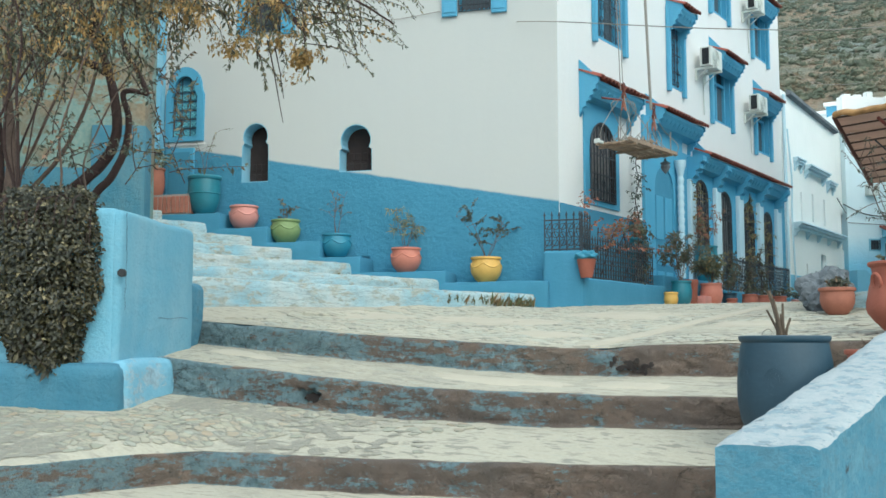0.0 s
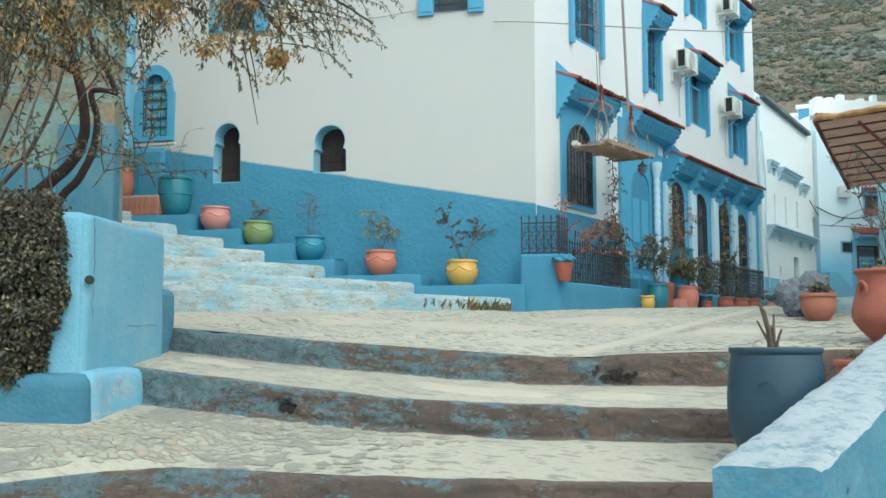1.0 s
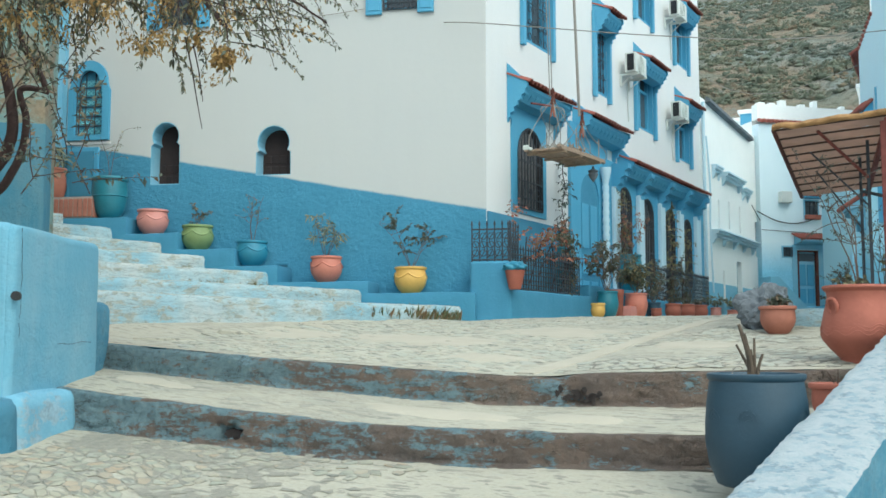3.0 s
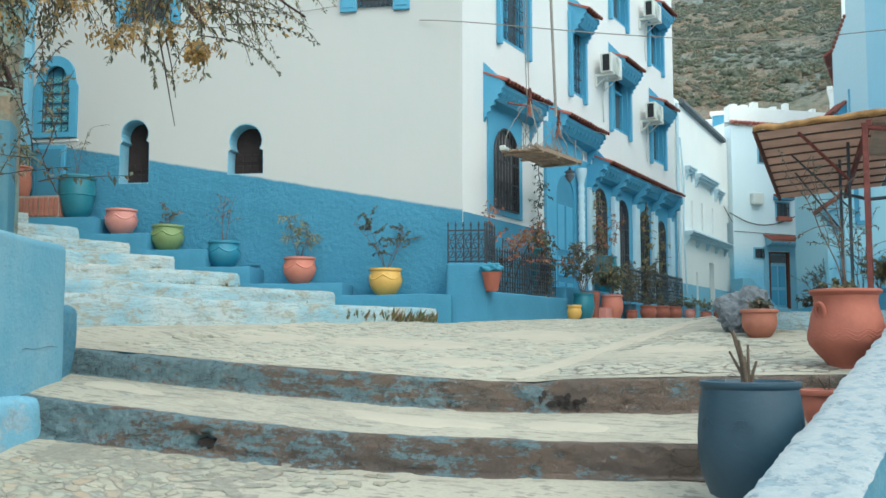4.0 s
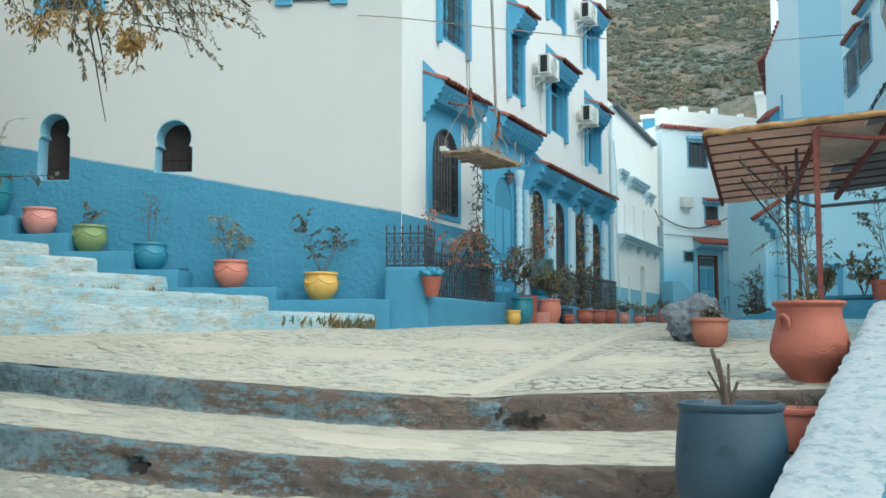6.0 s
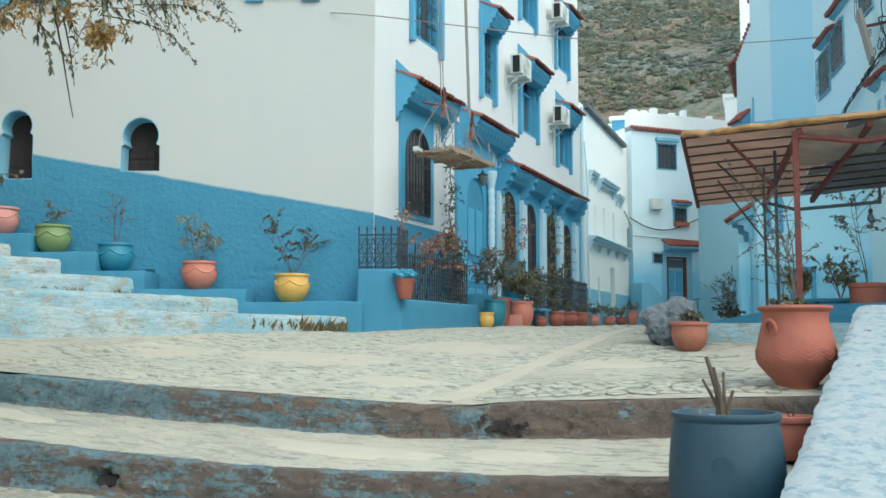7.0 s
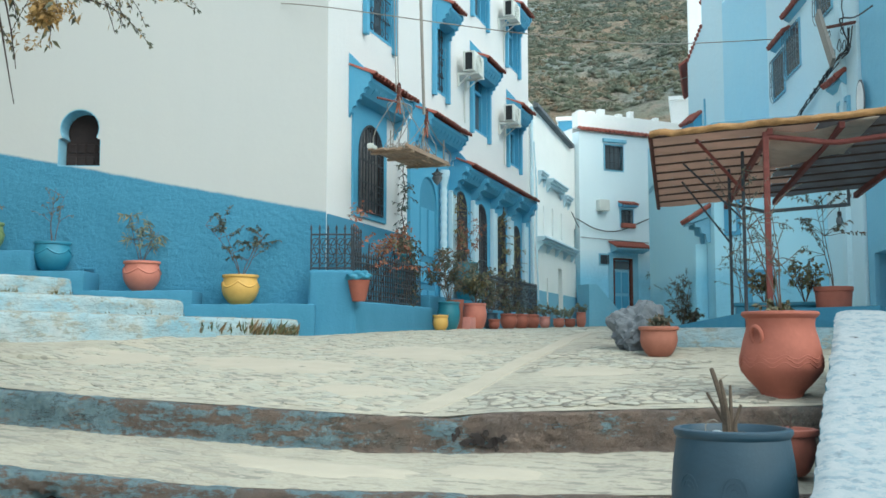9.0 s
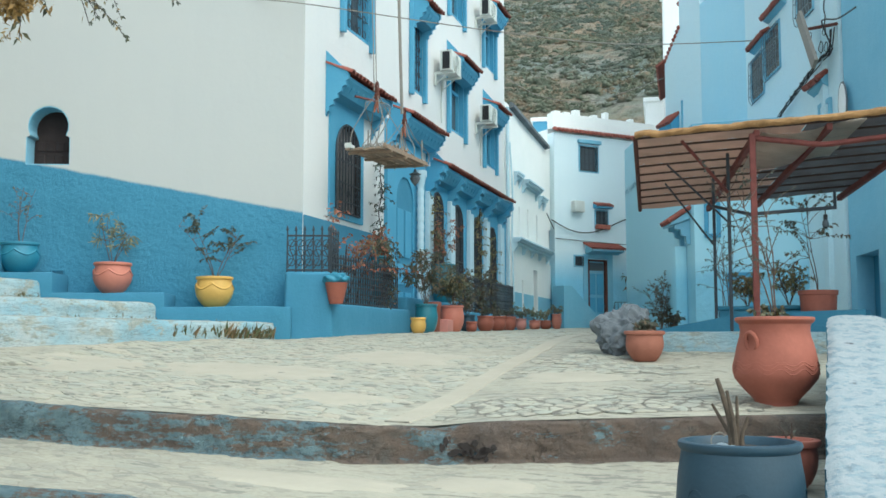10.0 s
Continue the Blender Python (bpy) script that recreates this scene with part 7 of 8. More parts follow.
tube(bm, [can_pt(u / 60, -0.012, 0.035 + 0.014 * noise.noise(Vector((u * 0.25, 0, 0)))) for u in range(61)], 0.029, 9)
for v in bm.verts:
    v.co += 0.011 * noise.noise_vector(v.co * 9) + 0.006 * noise.noise_vector(v.co * 30)
part("canvas_roll", bm, m_reed_roll, can, "ochre canvas rolled along the front edge", Matrix.Identity(4), True)
bm = bmesh.new()
tube(bm, [can_pt(0.0, v / 8, 0.02) for v in range(9)], 0.022, 6)
part("edge_rail", bm, m_rust, can, "brown edge rail", Matrix.Identity(4))
bm = bmesh.new()
def sag(u, v):
    q = can_pt(0.42 + 0.3 * u, 0.02 + 0.4 * v + 0.05 * math.sin(5 * u), -0.015)
    return q - Vector((0, 0, 0.03 * math.sin(3.1 * u) * math.sin(3.1 * v) + 0.01 * noise.noise(q * 9)))
grid_sheet(bm, 16, 8, sag)
part("plastic_sheet", bm, m_tarp, can, "grey plastic sheet sagging below the boards", Matrix.Identity(4), True)
for u0, u1 in ((0.40, 0.36), (0.62, 0.60), (0.97, 0.97)):
    bm = bmesh.new()
    a, b = can_pt(u0, 0.0, -0.03), can_pt(u1, 1.0, -0.03)
    prism(bm, [a + Vector((-0.021, 0, -0.028)), a + Vector((0.021, 0, -0.028)), a + Vector((0.021, 0, 0.025)), a + Vector((-0.021, 0, 0.025))], b - a)
    part("rafter", bm, m_red, can, "rusty red steel rafter", Matrix.Identity(4))
def post(x, y, z0, z1, r, mat, label):
    bm = bmesh.new()
    soft_box(bm, x - r, x + r, y - r, y + r, z0, z1, 0.006, 1)
    part("post", bm, mat, can, label, Matrix.Identity(4))
post(-0.68, 9.96, 0.25, 2.12, 0.025, m_red, "rusty red post")
post(-0.94, 11.2, 0.45, 2.02, 0.014, m_iron, "black steel post")
post(-0.84, 10.6, 0.45, 2.08, 0.015, m_iron, "black steel post")
def brace(a, b, r, mat):
    bm = bmesh.new()
    tube(bm, [a, b], r, 6)
    part("brace", bm, mat, can, "", Matrix.Identity(4))
brace((-0.94, 11.2, 1.3), can_pt(0.12, 0.55, -0.02), 0.009, m_iron)
brace((-0.84, 10.6, 1.45), can_pt(0.12, 0.3, -0.02), 0.009, m_iron)
brace(can_pt(0.16, 0.03, -0.02), (-0.84, 10.6, 1.72), 0.016, m_red)
bm = bmesh.new()
tube(bm, curve_pts([(-0.66, 9.96, 2.08), (-0.4, 9.9, 2.03), (-0.15, 9.84, 1.985), (0.1, 9.78, 1.995), (0.8, 9.6, 2.03)], 5), 0.024, 7)
part("front_pipe", bm, m_red, can, "bent red steel pipe below the front edge", Matrix.Identity(4), True)
brace((-0.94, 11.2, 1.68), (-0.68, 10.4, 1.5), 0.016, m_iron)
brace((-0.68, 10.4, 1.5), (0.02, 10.4, 1.54), 0.016, m_iron)
brace((0.02, 10.4, 1.525), (0.02, 10.4, 1.68), 0.014, m_iron)
bulb = thing("light_bulb", Matrix.Translation((-0.06, 10.4, 1.36)), "bare bulb hanging from the canopy frame", "lamp")
bm = bmesh.new()
lathe(bm, [(0, 0), (0.02, 0.01), (0.03, 0.035), (0.025, 0.06), (0.014, 0.08)], 10)
part("globe", bm, m_glass, bulb, smooth=True)
bm = bmesh.new()
lathe(bm, [(0.014, 0.08), (0.018, 0.085), (0.018, 0.12), (0.004, 0.125), (0.004, 0.17), (0, 0.17)], 8)
part("socket", bm, m_black, bulb)

# pots and shrubs on the terrace below the canopy
TER = "pots below the canopy"
pot("flower_pot", -0.04, 11.1, 0.6, [(0.14, 0), (0.15, 0.01), (0.165, 0.22), (0.175, 0.225), (0.175, 0.265)], m_terra, "terracotta tub on the parapet's end", group=TER, seg=28)
for x, y, w in ((-0.62, 11.6, 0.55), (-0.25, 11.5, 0.4)):
    t = thing("trough", Matrix.Translation((x, y, 0.46)), "blue painted planting trough", "planter", TER)
    bm = bmesh.new()
    soft_box(bm, -w / 2, w / 2, -0.12, 0.12, 0, 0.26, 0.02)
    part("box", bm, m_sky, t, smooth=True)
    bm = bmesh.new()
    soft_box(bm, -w / 2 - 0.02, w / 2 + 0.02, -0.14, 0.14, 0.24, 0.28, 0.01)
    part("rim", bm, m_sky, t, smooth=True)
random.seed(53)
shrub("terrace_shrub", (-0.62, 11.6, 0.72), 8, "bushy olive shrub with yellowing leaves in a blue trough", m_leaf_dry, 0.4, 0.3, 20, 0.028, 0.5, 11)
shrub("terrace_shrub", (-0.25, 11.5, 0.72), 6, "bushy ochre and green shrub in a blue trough", m_leaf_dry, 0.3, 0.42, 20, 0.028, 0.5, 12)
shrub("terrace_shrub", (-0.04, 11.1, 0.82), 2, "tall sparse rose with dark leaves in a terracotta tub", m_leaf_dark, 0.1, 0.9, 14, 0.036, 0.6, 11)
shrub("terrace_shrub", (-0.8, 11.9, 0.5), 4, "thin climbing shrub beside a steel post", m_leaf_grey_dark, 0.12, 1.0, 9, 0.026, 0.55, 8)
shrub("terrace_shrub", (-1.35, 13.4, 0.5), 6, "small round green shrub by the blue wall", m_leaf_bush, 0.6, 0.25, 14, 0.04, 0.5, 8)

# ---------------------------------------------------------------- houses on the other side of the street
def wall_run(parent, pts, z0, z1, mat, label="", thick=0.35, holes=None):
    """Straight walls along a line of plan points; the street is to their left-hand side looking back."""
    for i, (a, b) in enumerate(zip(pts, pts[1:])):
        L = math.dist(a, b)
        bm = bmesh.new()
        holed_wall(bm, 0, L, z0, z1, thick, (holes or {}).get(i, []))
        part("wall", bm, mat, parent, label, frame_of(a, (b[0] - a[0], b[1] - a[1])))


def small_window(parent, m, w, h, label, glassmat=None, bars=True, frame_mat=None, hood_mat=None):
    """A window set on a wall: frame, pane, bars, and if wanted a little tiled hood; m is at its lower left corner."""
    bm = bmesh.new()
    for a, b, c, d in ((-0.05, 0, -0.05, h + 0.05), (w, w + 0.05, -0.05, h + 0.05), (0, w, -0.05, 0), (0, w, h, h + 0.05)):
        box(bm, a, b, -0.035, 0.06, c, d)
    win = part("window", bm, frame_mat or m_bright, parent, label, m)
    bm = bmesh.new()
    box(bm, 0, w, 0.02, 0.05, 0, h)
    part("pane", bm, glassmat or m_glass, win, "", m)
    if bars:
        bm = bmesh.new()
        grille_bars(bm, [(0, 0), (0, h), (w, h), (w, 0)], -0.05, max(2, int(w / 0.12)), [h * 0.3, h * 0.7], 0.009)
        part("grille", bm, m_iron, win, "", m)
    if hood_mat:
        bm = bmesh.new()
        prism(bm, [(-0.08, 0.0, h + 0.2), (-0.08, -0.2, h + 0.12), (-0.08, -0.2, h + 0.08), (-0.08, 0.0, h + 0.07)], (w + 0.16, 0, 0))
        hd = part("hood", bm, m_bright, win, "", m)
        n = max(3, int((w + 0.18) / 0.07))
        bm = bmesh.new()
        tube(bm, [(0, 0.0, 0.09), (0, -0.23, 0)], 0.03, 6)
        place = lambda k: m @ pose(-0.09 + (w + 0.18) * (k + 0.5) / n, 0, h + 0.14)
        tl = part("tile", bm, m_tile, win, "", place(0))
        for k in range(1, n):
            again("tile", tl, win, place(k))
    return win


right_house = thing("house", Matrix.Translation((0.5, 17, 0.5)), "light blue house with barred windows and tiled hoods", "house")
QA = [(-1.315, 19.8), (-0.725, 18.6), (-0.125, 17.0)]
QB = [(-0.125, 17.0), (0.52, 12.9)]
wall_run(right_house, [(-1.18, 26.0), QA[0]], -0.3, 5.4, m_sunny)
fq = frame_of(QA[0], (QA[1][0] - QA[0][0], QA[1][1] - QA[0][1]))
bm = bmesh.new()
prism(bm, [(0, 0, -0.3), (0, 0, 5.44), (0.59, 0, 5.95), (0.59, 0, 7.4), (1.335, 0, 7.4), (1.335, 0, -0.3)], (0, 0.35, 0))
part("wall", bm, m_ice, right_house, "pale blue plaster under a raking tiled eave", fq)
bm = bmesh.new()
box(bm, 0.592, 0.9, 0.352, 3.5, 5.0, 7.4)
part("wall", bm, m_ice, right_house, "", fq)
wall_run(right_house, QA[1:], -0.3, 6.1, m_sunny, "light blue plaster")
wall_run(right_house, QB, -0.3, 6.1, m_ice, "pale blue plaster")
bm = bmesh.new()
box(bm, -0.5, 6, 13.3, 13.6, -0.3, 6.1)
part("wall", bm, m_ice, right_house, m=Matrix.Identity(4) @ pose(0.9, 0, 0))
bm = bmesh.new()
prism(bm, [(-0.62, 18.6, 6.1), (-0.12, 17.0, 6.1), (0.52, 12.9, 6.1), (7, 13, 6.1), (7, 26, 6.1), (-0.9, 26, 6.1)], (0, 0, 0.2))
part("roof", bm, m_light, right_house, m=Matrix.Identity(4))
bm = bmesh.new()
prism(bm, [(0, 0.352, 5.4), (0.59, 0.352, 5.9), (0.59, 0.352, 5.98), (0, 0.352, 5.48)], (0, 6, 0))
part("roof", bm, m_light, right_house, m=fq)
def tile_row(parent, a, b, out, drop, r=0.055, step=0.12, label="red tiled eave"):
    a, b, out = Vector(a), Vector(b), Vector(out)
    n = max(3, int((b - a).length / step))
    bm = bmesh.new()
    tube(bm, [(0, 0, 0), out - Vector((0, 0, drop))], r, 6)
    first = part("tile", bm, m_tile, parent, label, Matrix.Translation(a.lerp(b, 0.5 / n)))
    for k in range(1, n):
        again("tile", first, parent, Matrix.Translation(a.lerp(b, (k + 0.5) / n) + Vector((0, 0, random.uniform(-0.008, 0.008)))))
tile_row(right_house, fq @ Vector((-0.02, 0.1, 5.5)), fq @ Vector((0.6, 0.1, 6.02)), (-0.1, -0.06, 0), 0.06, 0.042, 0.085)
tile_row(right_house, (-1.27, 22.5, 5.5), (-1.325, 19.8, 5.5), (-0.14, 0, 0), 0.1, 0.04)
tile_row(right_house, fq @ Vector((0.52, 0.1, 6.38)), fq @ Vector((0.62, 0.1, 6.7)), (-0.08, -0.05, 0), 0.06, 0.042, 0.085)
fb = frame_of(QB[0], (QB[1][0] - QB[0][0], QB[1][1] - QB[0][1]))


def cage_window(parent, m, w, h, label):
    """A dark window in a thin frame, behind a cage of thin bars that stands off the wall and curls in below."""
    bm = bmesh.new()
    for a, b, c, d in ((-0.03, 0, -0.03, h + 0.03), (w, w + 0.03, -0.03, h + 0.03), (0, w, -0.03, 0), (0, w, h, h + 0.03)):
        box(bm, a, b, -0.02, 0.03, c, d)
    win = part("window", bm, m_light, parent, label, m)
    bm = bmesh.new()
    box(bm, 0, w, -0.008, 0.02, 0, h)
    part("pane", bm, m_glass, win, "", m)
    bm = bmesh.new()
    out = -0.06
    for k in range(7):
        x = w * k / 6
        tube(bm, curve_pts([(x, -0.01, h), (x, out, h - 0.02), (x, out, h * 0.5), (x, out * 1.15, 0.05), (x, out * 0.6, -0.05), (x, -0.01, -0.03)], 3), 0.005, 4)
    for z in (0.06, h * 0.33, h * 0.66, h - 0.03):
        tube(bm, [(0, -0.01, z), (0, out, z), (w, out, z), (w, -0.01, z)], 0.005, 4)
    scrolls(bm, 0.02, w - 0.02, h * 0.5, out, 6, w / 14, 0.004)
    part("grille", bm, m_cage, win, "thin curled window cage", m)
    return win


def eave_hood(parent, m, w, z, d, drop, under, body=None):
    """A narrow lean-to hood of red tiles on a rendered soffit."""
    bm = bmesh.new()
    prism(bm, [(0.02, -0.002, z + drop - 0.01), (0.02, -d + 0.03, z - 0.01), (0.02, -d + 0.03, z - 0.035), (0.02, -d * 0.6, z - under * 0.5), (0.02, -0.002, z - under)], (w - 0.04, 0, 0))
    hd = part("hood", bm, body or m_light, parent, "small tiled lean-to hood", m)
    n = max(4, int(round(w / 0.085)))
    bm = bmesh.new()
    tube(bm, [(0, 0.0, drop), (0, -d - 0.02, 0)], 0.036, 7)
    place = lambda k: m @ pose(w * (k + 0.5) / n, 0, z + random.uniform(-0.006, 0.006), 0, 0, random.uniform(-2, 2))
    tl = part("tile", bm, m_tile, hd, "", place(0))
    for k in range(1, n):
        again("tile", tl, hd, place(k))
    return hd


cage_window(right_house, fb @ pose(0.38, 0, 3.92), 0.64, 0.58, "dark window behind a thin iron cage")
cage_window(right_house, fb @ pose(1.15, 0, 4.06), 0.72, 0.6, "dark window behind a thin iron cage")
cage_window(right_house, fb @ pose(2.72, 0, 4.36), 0.6, 0.7, "dark window behind a thin iron cage")
small_window(right_house, fb @ pose(3.5, 0, 2.72), 0.32, 0.37, "small dark window", bars=False, frame_mat=m_light)
eave_hood(right_house, fb @ pose(0.48, 0, 0), 0.92, 4.66, 0.1, 0.06, 0.07)
eave_hood(right_house, fb @ pose(1.3, 0, 0), 0.95, 4.86, 0.1, 0.06, 0.07)
eave_hood(right_house, fb @ pose(3.2, 0, 0), 0.58, 3.38, 0.11, 0.09, 0.09)
# a bundle of cables climbs the wall to a bracket with a loose board
random.seed(67)
bm = bmesh.new()
for k in range(5):
    tube(bm, curve_pts([(x, -0.03 - random.uniform(0, 0.05), z + random.uniform(-0.02, 0.02)) for x, z in ((1.2, 2.95), (1.83, 3.31), (2.36, 3.42), (2.85, 3.5), (3.3, 3.57), (3.76, 3.62), (4.05, 3.62), (4.12, 3.85))], 5), 0.007, 5)
for k in range(9):
    x = 1.9 + 0.2 * k + random.uniform(-0.05, 0.05)
    z = lerp_table([(1.83, 3.31), (2.36, 3.42), (2.85, 3.5), (3.76, 3.62)], x)
    tube(bm, [(x, -0.07, z - 0.03), (x + 0.03, -0.08, z + 0.03)], 0.009, 5)
for x, z, r in ((3.5, 3.72, 0.06), (3.72, 3.75, 0.08), (3.9, 3.7, 0.07), (3.35, 4.0, 0.05), (3.25, 4.02, 0.06), (3.85, 3.9, 0.06)):
    tube(bm, [(x + r * math.cos(j * 0.7), -0.06, z + r * math.sin(j * 0.7) * (0.6 + 0.4 * math.sin(j))) for j in range(10)], 0.005, 4)
tube(bm, curve_pts([(4.1, -0.05, 3.62), (4.12, -0.16, 3.9), (4.2, -0.16, 3.93), (4.45, -0.1, 3.86), (5.0, -0.1, 3.8)], 5), 0.009, 5)
tube(bm, curve_pts([(4.15, -0.1, 4.4), (4.0, -0.1, 4.15), (4.1, -0.12, 4.0), (4.12, -0.14, 3.9)], 5), 0.007, 5)
part("cable", bm, m_black, right_house, "lumpy bundle of black cables", fb)
bm = bmesh.new()
tube(bm, [(1.0 - 0.35, -0.012, 0.6), (1.0 - 0.35, -0.012, 4.6)], 0.02, 6)
part("drain_pipe", bm, m_light, right_house, "blue painted pipe", frame_of(QA[0], (QA[1][0] - QA[0][0], QA[1][1] - QA[0][1])))
bm = bmesh.new()
lathe(bm, [(0, 0), (0.15, 0.0), (0.15, 0.014), (0.125, 0.02), (0.115, 0.014), (0, 0.014)], 28)
part("plaque", bm, m_far_white, right_house, "oval white wall plaque in a dark rim", fb @ pose(4.24, -0.002, 2.98, 90, 0, 0) @ Matrix.Diagonal((0.85, 1.5, 1, 1)), True)
bm = bmesh.new()
tube(bm, [(0.152 * math.cos(math.tau * k / 28), 0.152 * math.sin(math.tau * k / 28), 0.008) for k in range(28)], 0.01, 5, close=True)
part("rim", bm, m_stone, right_house, "grey plaque rim", fb @ pose(4.24, -0.002, 2.98, 90, 0, 0) @ Matrix.Diagonal((0.85, 1.5, 1, 1)), True)
bm = bmesh.new()
prism(bm, [(3.28, -0.2, 4.22), (3.40, -0.2, 4.30), (4.13, -0.26, 3.50), (4.01, -0.26, 3.43)], (0, 0.04, 0))
part("board", bm, m_rope, right_house, "loose grey board on a bracket", fb)
bm = bmesh.new()
tube(bm, [(3.5, -0.2, 4.03), (4.2, -0.03, 3.88)], 0.02, 5)
part("bracket", bm, m_rust, right_house, "rusty bracket arm", fb)
# small blue hood on the street corner of the same house
eave_hood(right_house, fq @ pose(0.04, 0, 0), 0.5, 4.22, 0.2, 0.2, 0.36, m_bright)
# lower wing with doorway at the right
wing = thing("house", Matrix.Translation((2, 13, 0.5)), "blue house wing with a dark doorway", "house")
bm = bmesh.new()
DR = [(0.12, 0.3), (0.12, 1.3), (0.55, 1.34), (0.55, 0.3)]
fw = frame_of((0.55, 12.86), (0.98, -2.7))
holed_wall(bm, 0, 5, -0.3, 5.2, 0.35, [DR])
part("wall", bm, m_sea, wing, "stronger blue plaster", fw)
bm = bmesh.new()
filled(bm, DR, 0.2, 0.04)
part("door", bm, m_blue, wing, "dark blue door", fw)
bm = bmesh.new()
prism(bm, [(0, 0, 5.2), (5, 0, 5.2), (5, 4, 5.2), (0, 4, 5.2)], (0, 0, 0.2))
part("roof", bm, m_light, wing, m=fw)
bm = bmesh.new()
box(bm, 0.57, 5, -0.012, -0.002, -0.2, 1.0)
part("panel", bm, m_light, wing, "darker blue base", fw)

# blue house with a hooded door, beyond the canopy
blue_house = thing("house", Matrix.Translation((-1.5, 15.5, 0.5)), "blue rendered house with a small tiled door hood", "house")
QC = [(-2.08, 20.3), (-1.2, 15.35), (-1.02, 14.5), (0.32, 14.21)]
wall_run(blue_house, [(-1.2, 20.9), QC[0]], -0.3, 3.08, m_mid_blue)
wall_run(blue_house, QC[1:], -0.3, 3.08, m_mid_blue, "blue plaster, deeper blue below")
fl = frame_of(QC[0], (QC[1][0] - QC[0][0], QC[1][1] - QC[0][1]))
reach = math.dist(QC[0], QC[1])
bm = bmesh.new()
prism(bm, [(0, 0, -0.3), (0, 0, 3.95), (1.2, 0, 3.9), (reach, 0, 3.06), (reach, 0, -0.3)], (0, 0.35, 0))
part("wall", bm, m_mid_blue, blue_house, "blue plaster wall rising towards its far corner", fl)
bm = bmesh.new()
prism(bm, [(-2.08, 20.3, 3.08), (-1.2, 15.35, 3.08), (-1.02, 14.5, 3.08), (0.2, 14.3, 3.08), (0.2, 17, 3.08), (-0.6, 18, 3.08), (-1.2, 20.9, 3.08)], (0, 0, 0.1))
part("roof", bm, m_light, blue_house, m=Matrix.Identity(4))
fc = frame_of(QC[1], (QC[2][0] - QC[1][0], QC[2][1] - QC[1][1]))
bm = bmesh.new()
prism(bm, [(0.2, -0.002, 2.10), (0.2, -0.26, 1.93), (0.2, -0.26, 1.89), (0.2, -0.002, 1.98)], (0.5, 0, 0))
for a in (0.24, 0.6):
    prism(bm, [(a, -0.002, 1.97), (a, -0.2, 1.9), (a, -0.2, 1.85), (a, -0.13, 1.84), (a, -0.12, 1.77), (a, -0.06, 1.75), (a, -0.05, 1.66), (a, -0.002, 1.64)], (0.06, 0, 0))
hd = part("hood", bm, m_light, blue_house, "small tiled door hood", fc)
bm = bmesh.new()
tube(bm, [(0, 0, 0.19), (0, -0.29, 0)], 0.032, 6)
tl = part("tile", bm, m_tile, hd, "", fc @ pose(0.22, 0, 1.94))
for k in range(1, 7):
    again("tile", tl, hd, fc @ pose(0.22 + 0.08 * k, 0, 1.94))
bm = bmesh.new()
soft_box(bm, 0.24, 0.46, -0.16, -0.002, 0.3, 1.64, 0.02)
part("buttress", bm, m_mid_blue, blue_house, "blue plastered pier below the hood", fc)
fd = frame_of(QC[2], (QC[3][0] - QC[2][0], QC[3][1] - QC[2][1]))
small_window(blue_house, fd @ pose(0.18, 0, 1.75), 0.1, 0.55, "narrow slit window", m_bright, False)
# the ochre pane colour stands in for orange light in the niche
small_window(blue_house, fd @ pose(0.45, 0, 0.75), 0.2, 0.45, "small orange-lit shelf niche", m_reed_roll, False)
random.seed(61)
shrub("wall_shrub", (-1.46, 16.2, 0.5), 9, "dry brown climbing shrub against a blue wall", m_leaf_dark, 0.1, 0.72, 20, 0.024, 0.45, 11)

# ---------------------------------------------------------------- end of the street
far = thing("house", Matrix.Translation((-3.2, 27.5, 0.6)), "pale blue house with a tiled cornice at the street's end", "house")
ff = frame_of((-3.3, 27.45), (0.766, 0.643)) @ Matrix.Diagonal((1.2, 1, 1, 1)) @ pose(-0.85, 0, 0)
bm = bmesh.new()
FDOOR = rect(0.86, 1.3, 1.05, 2.45)
FW1, FW2, FW3, FW4 = rect(0.68, 1.12, 4.8, 5.42), rect(1.08, 1.36, 3.34, 3.75), rect(0.42, 0.68, 3.68, 3.97), rect(0.52, 0.72, 2.32, 2.54)
holed_wall(bm, 0, 3.3, -0.2, 5.72, 0.3, [FDOOR, FW1, FW2, FW4])
part("wall", bm, m_low_blue, far, "pale plaster, bluer towards the ground", ff)
bm = bmesh.new()
box(bm, 0.0, 3.3, 0.05, 0.3, 5.85, 6.25)
part("roof_parapet", bm, m_far_white, far, "white roof parapet", ff)
for k in (0, 1, 2, 4, 5, 8):
    bm = bmesh.new()
    x = 0.05 + 0.26 * k + random.uniform(-0.06, 0.06)
    soft_box(bm, x, x + random.uniform(0.1, 0.22), 0.08, 0.26, 6.24, 6.28 + random.uniform(0.02, 0.16), 0.02)
    part("merlon", bm, m_far_white, far, "", ff)
bm = bmesh.new()
tube(bm, [(0, 0.1, 0.09), (0, -0.12, 0)], 0.045, 6)
tl = part("tile", bm, m_tile, far, "", ff @ pose(0.05, 0, 5.77))
for k in range(1, 29):
    again("tile", tl, far, ff @ pose(0.05 + 0.11 * k, 0, 5.77))
for o, hood_on, lab in ((FW1, False, "barred window with a blue lintel"), (FW2, True, "small window with a flower box and tiled hood"), (FW4, False, "tiny dark window")):
    small_window(far, ff @ pose(o[0][0], 0.03, o[0][1]), o[1][0] - o[0][0], o[2][1] - o[1][1], lab, hood_mat=hood_on, frame_mat=m_light)
